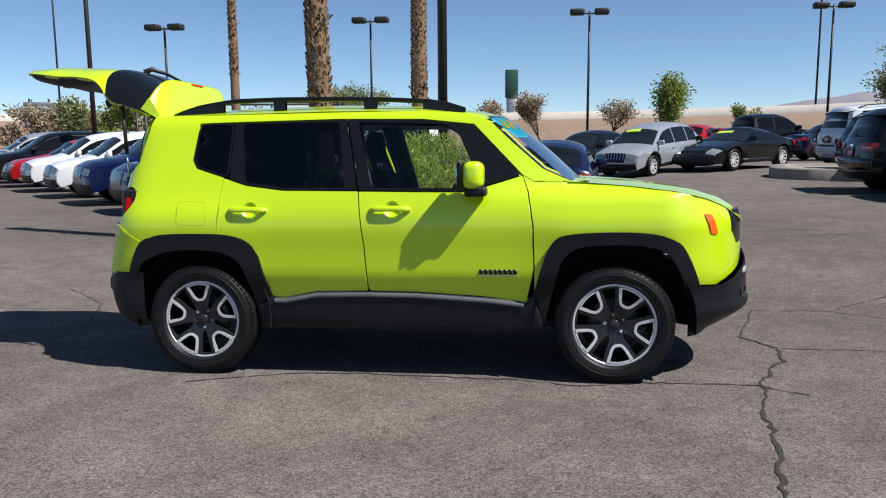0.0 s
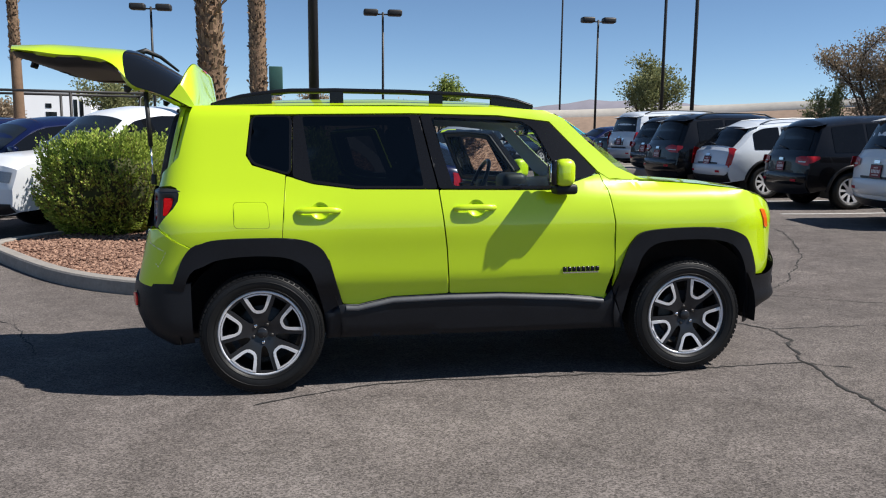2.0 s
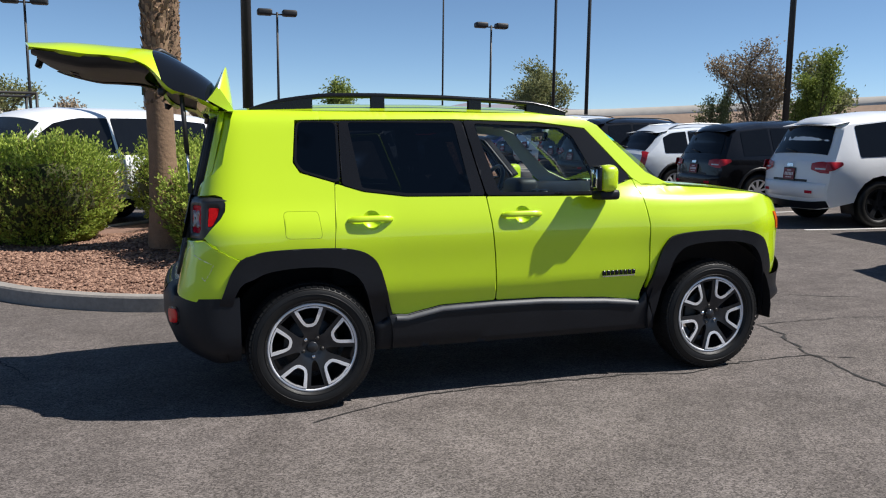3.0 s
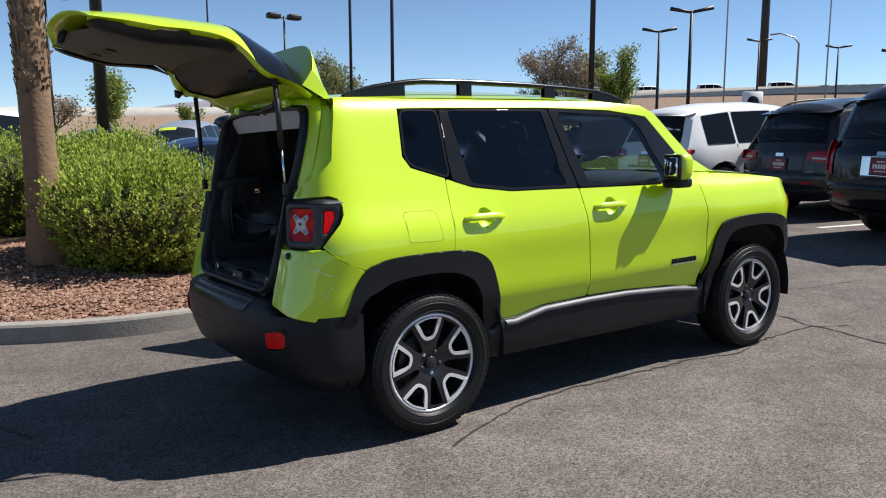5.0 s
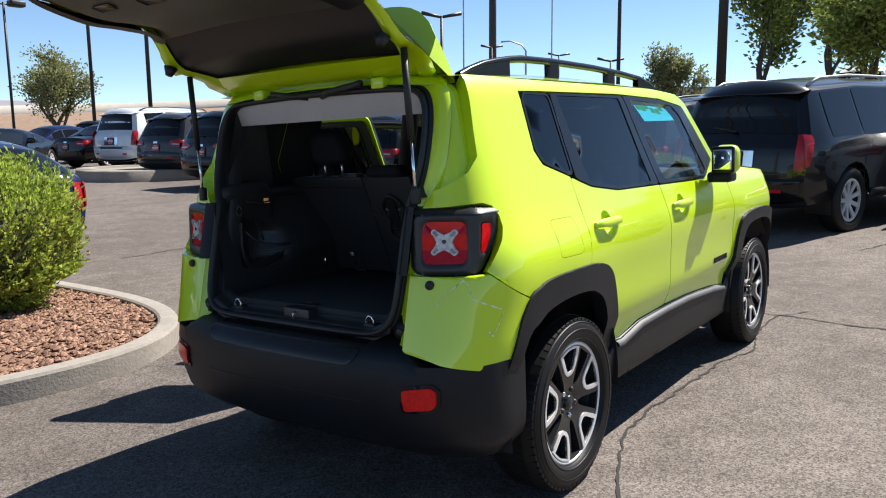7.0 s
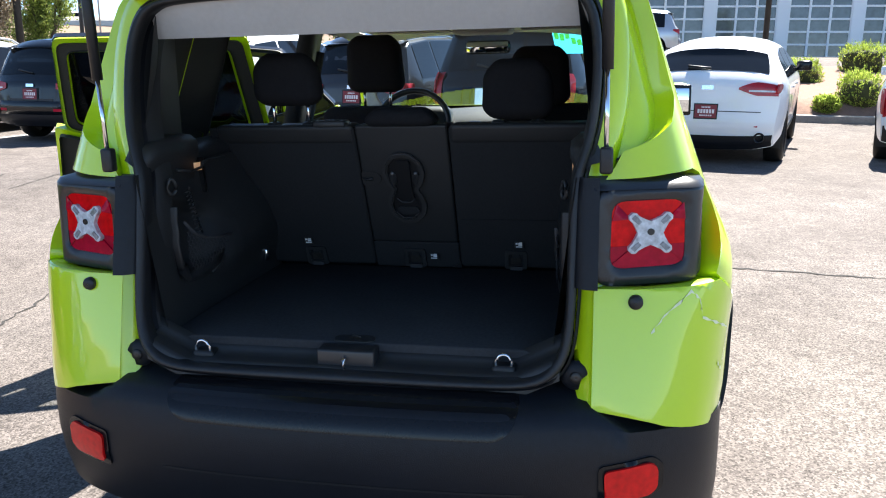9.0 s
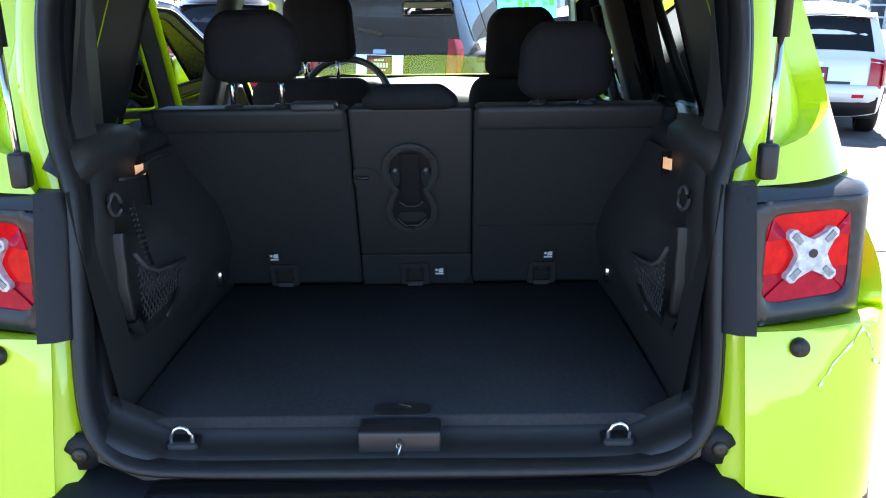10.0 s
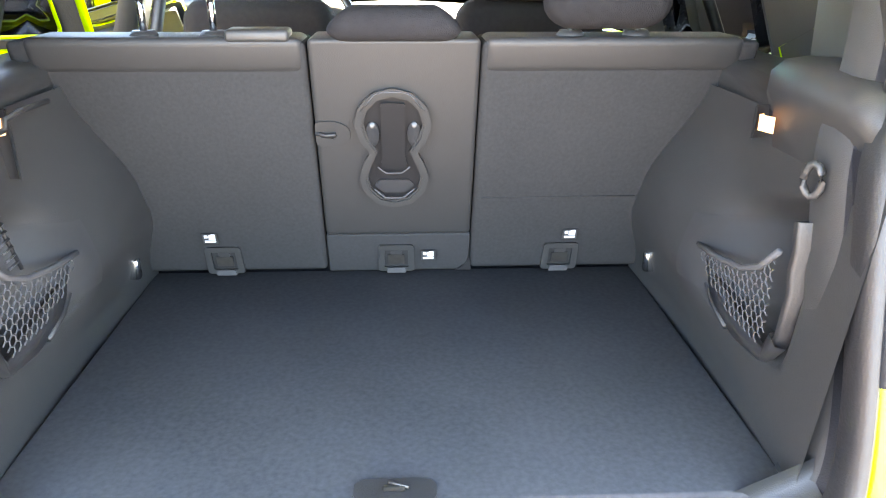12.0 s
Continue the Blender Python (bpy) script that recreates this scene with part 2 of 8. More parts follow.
def panel(poly, surf, off=0.0, thick=0.015, res=0.05, holes=(), side=-1, soft=0.004, shift=(0, 0, 0)):
    """A sheet-metal panel: an outline laid on a curved surface, with thickness and a softened edge."""
    from mathutils.geometry import delaunay_2d_cdt
    ring_gap = soft * 1.6 if soft else 0.0
    soft = soft if soft > 0.0065 else 0.0
    area = sum(x0 * y1 - x1 * y0 for (x0, y0), (x1, y1) in zip(poly, poly[1:] + poly[:1]))
    if area < 0:
        poly = poly[::-1]
    loops = [dense(list(poly), res)] + [dense(list(h), res) for h in holes]
    pts, edges = [], []
    for lp in loops:
        b = len(pts)
        pts += lp
        edges += [(b + i, b + (i + 1) % len(lp)) for i in range(len(lp))]
    rim = len(pts)
    if ring_gap:
        lp = loops[0]
        for i in range(len(lp)):
            d = Vector(lp[(i + 1) % len(lp)]) - Vector(lp[i - 1])
            if d.length > 1e-6:
                nrm = Vector((-d.y, d.x)).normalized() * ring_gap
                q = (lp[i][0] + nrm.x, lp[i][1] + nrm.y)
                if inside(q, loops[0]) and not any(inside(q, h) for h in loops[1:]):
                    pts.append(q)
    xs, ys = [p[0] for p in loops[0]], [p[1] for p in loops[0]]
    nx, ny = math.ceil((max(xs) - min(xs)) / res), math.ceil((max(ys) - min(ys)) / res)
    edge = np.array([p for lp in loops for p in lp])
    for i in range(1, nx):
        for j in range(1, ny):
            q = (min(xs) + i * res + (0.5 * res if j % 2 else 0), min(ys) + j * res)
            if inside(q, loops[0]) and not any(inside(q, h) for h in loops[1:]):
                if np.min(np.hypot(edge[:, 0] - q[0], edge[:, 1] - q[1])) > 0.45 * res:
                    pts.append(q)
    vs, _, fs, orig, _, _ = delaunay_2d_cdt([Vector(p) for p in pts], edges, [], 0, 1e-6)
    bm = bmesh.new()
    rims = {k for k, o in enumerate(orig) if any(x < rim for x in o)}
    front = [bm.verts.new(Vector(surf(v.x, v.y, off - (soft if k in rims else 0), side)) - Vector(shift)) for k, v in enumerate(vs)]
    for f in fs:
        c = ((vs[f[0]].x + vs[f[1]].x + vs[f[2]].x) / 3, (vs[f[0]].y + vs[f[1]].y + vs[f[2]].y) / 3)
        if inside(c, loops[0]) and not any(inside(c, h) for h in loops[1:]):
            a, b, d = (vs[k] for k in f)
            ccw = (b.x - a.x) * (d.y - a.y) - (b.y - a.y) * (d.x - a.x) > 0
            order = f if ccw == (side < 0) else f[::-1]
            bm.faces.new([front[k] for k in order])
    index = {v: k for k, v in enumerate(front)}
    if thick:
        border = [e for e in bm.edges if len(e.link_faces) == 1]
        rear = {}
        for e in border:
            for v in e.verts:
                if v not in rear:
                    q = vs[index[v]]
                    rear[v] = bm.verts.new(Vector(surf(q.x, q.y, off - thick, side)) - Vector(shift))
        for e in border:
            lp = e.link_loops[0]
            a, b = lp.vert, lp.link_loop_next.vert
            bm.faces.new((b, a, rear[a], rear[b]))
            e.smooth = False
    for v in [v for v in bm.verts if not v.link_faces]:
        bm.verts.remove(v)
    return bm


def grid_sheet(nu, nv, fn, thick=0.0):
    """A sheet over u, v in 0..1."""
    bm = bmesh.new()
    rows = [[fn(i / nu, j / nv) for j in range(nv + 1)] for i in range(nu + 1)]
    loft(bm, rows)
    return bm


def thing(name, label, category, group="", m=None):
    ob = new(name)
    if m is not None:
        ob.matrix_basis = m
    return tagged(ob, label, category, group)


WZ = [0.2, 0.40, 0.53, 0.575, 0.605, 0.67, 0.80, 0.92, 1.0, 1.08, 1.14, 1.31, 1.59, 1.635, 1.665, 1.69]
WY = [0.785, 0.812, 0.825, 0.834, 0.860, 0.864, 0.869, 0.880, 0.875, 0.850, 0.830, 0.768, 0.674, 0.650, 0.615, 0.54]


def smooth_interp(v, xs, ys):
    return sum(float(np.interp(v + d, xs, ys)) for d in (-0.03, -0.015, 0.0, 0.015, 0.03)) / 5


def skin(s, z):
    """The right flank: s runs along the car, round both corners; gives x and half width."""
    y0 = smooth_interp(z, WZ, WY)
    y0 += 0.019 * (1 - ease(s, -0.05, 0.50)) * ease(z, 0.50, 0.72) * (1 - ease(z, 0.98, 1.17))
    y0 += 0.012 * ease(s, 1.95, 2.35) * ease(z, 0.55, 0.75) * (1 - ease(z, 0.93, 1.06))
    if z > 1.12 and s > 1.65:
        y0 -= 0.10 * min(1, (s - 1.65) / 0.75) ** 1.5 * min(1, (z - 1.12) / 0.06)
    if s < -0.30:
        a = math.radians(min(90.0, (-0.30 - s) / 0.45 * 90))
        depth = 0.33 - 0.25 * (z - 0.93)
        return -0.30 - depth * max(0.0, math.sin(a)) ** 0.75, 0.57 + (y0 - 0.57) * max(0.0, math.cos(a)) ** 0.62
    if s > 2.85:
        a = math.radians(min(90.0, (s - 2.85) / 0.6 * 90))
        nose = 3.42 - max(0, z - 0.95) * 0.35
        return 2.85 + (nose - 2.85) * math.sin(a) ** 1.1, y0 * max(0.0, math.cos(a)) ** 0.9
    return s, y0


def flank(s, z, off=0.0, side=-1):
    x, y = skin(s, z)
    if off:
        e = 0.004
        x1, y1 = skin(s + e, z)
        x0, y_0 = skin(s - e, z)
        xa, ya = skin(s, z + e)
        xb, yb = skin(s, z - e)
        u = np.array((x1 - x0, y1 - y_0, 0.0))
        v = np.array((xa - xb, ya - yb, 2 * e))
        n = np.cross(u, v)
        n = -n / (np.linalg.norm(n) + 1e-12)
        if n[1] < 0 and abs(n[1]) > abs(n[0]):
            n = -n
        if s < -0.3 and n[0] > 0 or s > 2.85 and n[0] < 0:
            n = -n
        return x + n[0] * off, side * (y + n[1] * off), z + n[2] * off
    return x, side * y, z


# ---- the ground ----
def ease(v, lo, hi):
    k = min(1.0, max(0.0, (v - lo) / (hi - lo)))
    return k * k * (3 - 2 * k)


def ground_height(x, y):
    """The lot tilts a little under the car, levels out beyond it and climbs towards the building."""
    d = math.hypot(x - 1.0, y + 0.5)
    near = 1 - ease(d, 3.5, 7.5)
    far = 0.20 * ease(x, 1.0, 8.5) + 2.0 * ease(x, 8.0, 35.0) * (1 - ease(y, 5.0, 14.0)) + 0.25 * ease(y, 11.0, 22.0) * ease(x, 0.0, 7.0)
    return near * (0.0134 * x - 0.0311 * y) + (1 - near) * far


def on_ground(x, y, up=0.0):
    return Vector((x, y, ground_height(x, y) + up))


def asphalt():
    """Weathered asphalt: pale and dark patches, stone grain of several sizes, rough relief."""
    m = bpy.data.materials.new("worn_asphalt")
    m.use_nodes = True
    nt = m.node_tree
    b = nt.nodes["Principled BSDF"]
    b.inputs["Roughness"].default_value = 0.92
    b.inputs["Specular IOR Level"].default_value = 0.2
    tc = nt.nodes.new("ShaderNodeTexCoord")

    def noise(scale, detail, rough=0.6):
        n = nt.nodes.new("ShaderNodeTexNoise")
        n.inputs["Scale"].default_value = scale
        n.inputs["Detail"].default_value = detail
        n.inputs["Roughness"].default_value = rough
        nt.links.new(tc.outputs["Object"], n.inputs["Vector"])
        return n.outputs[0]

    def ramp(v, lo, hi, a, c):
        r = nt.nodes.new("ShaderNodeMapRange")
        for k, x in zip(("From Min", "From Max", "To Min", "To Max"), (lo, hi, a, c)):
            r.inputs[k].default_value = x
        nt.links.new(v, r.inputs["Value"])
        return r.outputs[0]

    def times(a, c):
        k = nt.nodes.new("ShaderNodeMath")
        k.operation = "MULTIPLY"
        nt.links.new(a, k.inputs[0])
        nt.links.new(c, k.inputs[1])
        return k.outputs[0]

    vor = nt.nodes.new("ShaderNodeTexVoronoi")
    vor.inputs["Scale"].default_value = 130
    nt.links.new(tc.outputs["Object"], vor.inputs["Vector"])
    sep = nt.nodes.new("ShaderNodeSeparateColor")
    nt.links.new(vor.outputs["Color"], sep.inputs[0])
    grain = ramp(sep.outputs[0], 0.0, 1.0, 0.45, 1.55)
    v = times(ramp(noise(0.22, 5), 0.35, 0.65, 0.80, 1.16), ramp(noise(1.6, 7, 0.75), 0.3, 0.7, 0.74, 1.22))
    v = times(v, ramp(noise(7.0, 5, 0.7), 0.3, 0.7, 0.84, 1.14))
    v = times(v, ramp(noise(34, 5, 0.8), 0.32, 0.68, 0.86, 1.14))
    v = times(v, grain)
    mix = nt.nodes.new("ShaderNodeMix")
    mix.data_type = "RGBA"
    mix.inputs[6].default_value = (0.135, 0.115, 0.1035, 1)
    mix.inputs[7].default_value = (0.118, 0.1045, 0.097, 1)
    nt.links.new(noise(0.9, 4), mix.inputs[0])
    sc = nt.nodes.new("ShaderNodeVectorMath")
    sc.operation = "SCALE"
    nt.links.new(mix.outputs[2], sc.inputs[0])
    nt.links.new(v, sc.inputs["Scale"])
    nt.links.new(sc.outputs[0], b.inputs["Base Color"])
    bn = nt.nodes.new("ShaderNodeBump")
    bn.inputs["Strength"].default_value = 0.7
    bn.inputs["Distance"].default_value = 0.006
    nt.links.new(noise(70, 4, 0.8), bn.inputs["Height"])
    nt.links.new(bn.outputs[0], b.inputs["Normal"])
    return m


ASPHALT = asphalt()
KERB = mat("concrete_kerb", (0.20, 0.18, 0.16), 0.9, scale=2.2, color2=(0.31, 0.285, 0.255), fine=25, bump=0.3, bscale=60)
GRAVEL = mat("red_brown_gravel", (0.20, 0.115, 0.08), 0.95, var=0.3, scale=8, bump=0.8, bscale=40)
axis = [-3000, -800, -300, -150, -90] + [-60 + 2.5 * i for i in range(57)] + [90, 150, 300, 800, 3000]
bm = bmesh.new()
near_axis = sorted(set(axis) | {-6 + 0.5 * i for i in range(33)})
loft(bm, [[(x, y, ground_height(x, y)) for y in near_axis] for x in near_axis])
bmesh.ops.recalc_face_normals(bm, faces=bm.faces[:])
if bm.faces[0].normal.z < 0:
    bmesh.ops.reverse_faces(bm, faces=bm.faces[:])
ground = tagged(part("ground", bm, ASPHALT), "weathered grey asphalt car lot with cracks", "asphalt", kind="structure")

# ---- the green car ----
CAR = thing("car", "lime green compact off-road car with its tailgate and driver-side doors open", "car", m=TILT)

ARCH_REAR = [(-0.403, 0.612), (-0.385, 0.69), (-0.358, 0.80), (-0.315, 0.870), (-0.22, 0.897), (0.013, 0.902), (0.200, 0.892), (0.321, 0.852), (0.388, 0.760), (0.457, 0.500)]
ARCH_REAR_IN = [(-0.375, 0.34), (-0.345, 0.67), (-0.280, 0.762), (-0.150, 0.795), (0.030, 0.800), (0.180, 0.775), (0.285, 0.690), (0.355, 0.450), (0.39, 0.30)]
ARCH_FRONT = [(2.097, 0.532), (2.148, 0.706), (2.198, 0.825), (2.281, 0.886), (2.525, 0.904), (2.766, 0.896), (2.895, 0.856), (2.948, 0.772), (3.005, 0.585)]
ARCH_FRONT_IN = [(2.164, 0.354), (2.231, 0.637), (2.281, 0.757), (2.379, 0.818), (2.607, 0.832), (2.79, 0.813), (2.880, 0.756), (2.945, 0.570), (2.985, 0.31)]


def soft_line(pts, n=4):
    """An open outline drawn smoothly through its points."""
    p = [Vector(q) for q in pts]
    out = []
    for i in range(len(p) - 1):
        a, b, c, d = p[max(i - 1, 0)], p[i], p[i + 1], p[min(i + 2, len(p) - 1)]
        for k in range(n):
            t = k / n
            out.append(tuple(0.5 * (2 * b + (c - a) * t + (2 * a - 5 * b + 4 * c - d) * t * t + (3 * b - a - 3 * c + d) * t ** 3)))
    return out + [tuple(p[-1])]


def window_z(x):
    return float(np.interp(x, [-0.030, 0.314, 0.554, 1.706, 2.023], [1.308, 1.200, 1.168, 1.145, 1.241]))


SCUFF = mat("pale_scratched_paint", (0.80, 0.84, 0.52), 0.6, var=0.2, scale=60)
# ledge grey raised far above the cladding to hold its sky highlight
LEDGE = mat("sill_ledge_painted_gleam", (0.085, 0.087, 0.093), 0.5, var=0.25, spec=0.45)


def flush(poly, side, name, material, off=0.0, thick=0.02, res=0.06, holes=(), parent=None, label="", shift=(0, 0, 0), soft=0.004):
    return part(name, panel(poly, flank, off, thick, res, holes, side, soft, shift), material, parent or CAR, label)


def build_door(side, rear, swing):
    """One side door with its glass, frame, handle and inner trim, turned by swing about its hinge."""
    if rear:
        low = [(0.1335, 0.882), (0.205, 0.874), (0.318, 0.840), (0.392, 0.764), (0.461, 0.500), (0.549, 0.496), (0.752, 0.535), (1.083, 0.541), (1.068, 0.812), (1.031, 1.137), (1.029, 1.155)]
        top = [(x, window_z(x) - 0.006) for x in (1.029, 0.8, 0.554, 0.43, 0.314, 0.2, 0.1585)]
        hinge = (1.045, side * 0.862, 0)
        frame = [(0.196, 1.236), (0.314, 1.198), (0.554, 1.166), (1.026, 1.158), (0.936, 1.592), (0.206, 1.588), (0.200, 1.42)]
        panes = [rounded([(0.305, 1.216), (0.56, 1.180), (0.945, 1.174), (0.885, 1.580), (0.256, 1.580)], 0.018)]
        top = top + [(0.1465, 1.08)]
        hx = 0.335
    else:
        low = [(1.090, 0.541), (1.393, 0.537), (1.808, 0.511), (2.052, 0.482), (2.097, 0.672), (2.092, 0.944), (2.063, 1.141), (2.030, 1.232)]
        top = [(2.008, 1.228), (1.87, 1.187), (1.706, 1.139), (1.4, 1.144), (1.038, 1.151)]
        top = top + [(1.038, 1.137), (1.076, 0.812)]
        hinge = (2.075, side * 0.855, 0)
        frame = [(1.036, 1.158), (1.706, 1.147), (2.018, 1.240), (1.732, 1.545), (1.40, 1.580), (0.944, 1.593)]
        panes = [rounded([(1.118, 1.172), (1.70, 1.165), (1.790, 1.19), (1.640, 1.50), (1.56, 1.553), (1.008, 1.577)], 0.025)]
        hx = 1.238
    poly = rounded(low + top, 0.012, 2)
    at = Matrix.Translation(hinge) @ Matrix.Rotation(radians(swing), 4, "Z")
    word = "rear" if rear else "front"
    hz = 1.036
    dish_at = (hx + 0.010, hz + 0.004)

    def round_at(r, n=28):
        return [(dish_at[0] + r * math.cos(k * math.tau / n), dish_at[1] + r * 1.02 * math.sin(k * math.tau / n)) for k in range(n)]

    def bowl(u, v, off, sd):
        d = math.hypot(u - dish_at[0], v - dish_at[1]) / 0.052
        return flank(u, v, off - 0.026 * max(0.0, 1 - d * d) ** 0.7, sd)

    door = part(f"{word}_door", panel(poly, flank, 0.0, 0.05, 0.05, [round_at(0.052)], side, 0.004, hinge), PAINT, CAR, "lime green painted car door" + (", swung open" if swing else ""), at=at)
    fr = panel(rounded(frame, 0.02), flank, 0.004, 0.04, 0.05, panes, side, 0.003, hinge)
    part("window_frame", fr, GLOSSBLACK, door, "black window surround")
    for p in panes:
        part("window_pane", panel(p, flank, 0.0, 0.004, 0.08, (), side, 0.0, hinge), PRIVACY if rear else CLEAR, door, "dark privacy glass" if rear else "clear side glass")
    # round dish and the pull before it
    part("handle_dish", panel(round_at(0.052), bowl, 0.0, 0.0, 0.012, (), side, 0.0, hinge), PAINT, door)
    bm = bmesh.new()
    rows = []
    for k in range(17):
        q = 2 * k / 16 - 1
        x, f = hx + 0.002 + 0.126 * q, max(0.12, (1 - abs(q) ** 7)) ** 0.5
        lift = 0.029 - 0.017 * abs(q) ** 4
        rows.append([Vector(flank(x, hz + 0.005 + 0.0165 * f * math.sin(a), lift + 0.010 * f * math.cos(a), side)) - Vector(hinge) for a in [math.tau * j / 14 for j in range(14)]])
    loft(bm, rows, True)
    bmesh.ops.holes_fill(bm, edges=bm.edges[:])
    bmesh.ops.recalc_face_normals(bm, faces=bm.faces[:])
    for a in (-0.108, 0.110):
        join(bm, panel(rounded([(hx + a - 0.016, hz - 0.008), (hx + a + 0.016, hz - 0.008), (hx + a + 0.016, hz + 0.018), (hx + a - 0.016, hz + 0.018)], 0.008), flank, 0.012, 0.014, 0.014, (), side, 0.0, hinge))
    part("door_handle", sharpen(bm, 30), PAINT, door, "body-coloured pull handle")
    # inner side
    if swing:
        mx, mz = sum(p[0] for p in frame) / len(frame), sum(p[1] for p in frame) / len(frame)
        ring_in = panel(rounded(frame, 0.03), flank, -0.042, 0.012, 0.05, [rounded([(mx + (x - mx) * 0.82, mz + (z - mz) * 0.78) for x, z in frame], 0.02)], side, 0.002, hinge)
        bmesh.ops.reverse_faces(ring_in, faces=ring_in.faces[:])
        part("inner_frame", ring_in, PAINT if rear else SEAL, door, "inner window frame")
        band = [(mx + (x - mx) * 0.95, mz + (z - mz) * 0.93) for x, z in frame]
        cut = [(mx + (x - mx) * 0.84, mz + (z - mz) * 0.80) for x, z in frame]
        ring_in = panel(rounded(band, 0.03), flank, -0.058, 0.01, 0.05, [rounded(cut, 0.03)], side, 0.002, hinge)
        bmesh.ops.reverse_faces(ring_in, faces=ring_in.faces[:])
        part("frame_seal", ring_in, SEAL, door, "black rubber frame seal")
    inner = panel(rounded([(x * 0.965 + 0.035 * (0.6 if rear else 1.55), z * 0.96 + 0.036) for x, z in poly[::2]], 0.02), flank, -0.07, 0.03, 0.08, (), side, 0.0, hinge)
    bmesh.ops.reverse_faces(inner, faces=inner.faces[:])
    part("door_trim", inner, TRIM, door, "dark plastic inner door trim")
    shell = panel(poly, flank, -0.05, 0.0, 0.1, (), side, 0.0, hinge)
    bmesh.ops.reverse_faces(shell, faces=shell.faces[:])
    part("inner_skin", shell, PAINT if rear else SEAL, door)
    return door, hinge


def lamp_face(a, z, off=0.0, side=-1):
    """The tail lamp's face: a runs outward over the rear, then forward along the side."""
    def at(b):
        return (smooth_interp(b, [-0.05, 0.0, 0.2195, 0.40], [-0.627, -0.612, -0.548, -0.368]) + 0.07 * (z - 1.066), smooth_interp(b, [-0.05, 0.0, 0.2195, 0.40], [0.520, 0.569, 0.800, 0.818]))
    x, y = at(a)
    x0, y0 = at(a - 0.004)
    x1, y1 = at(a + 0.004)
    d = math.hypot(x1 - x0, y1 - y0)
    return x - (y1 - y0) / d * off, side * (y + (x1 - x0) / d * off), z


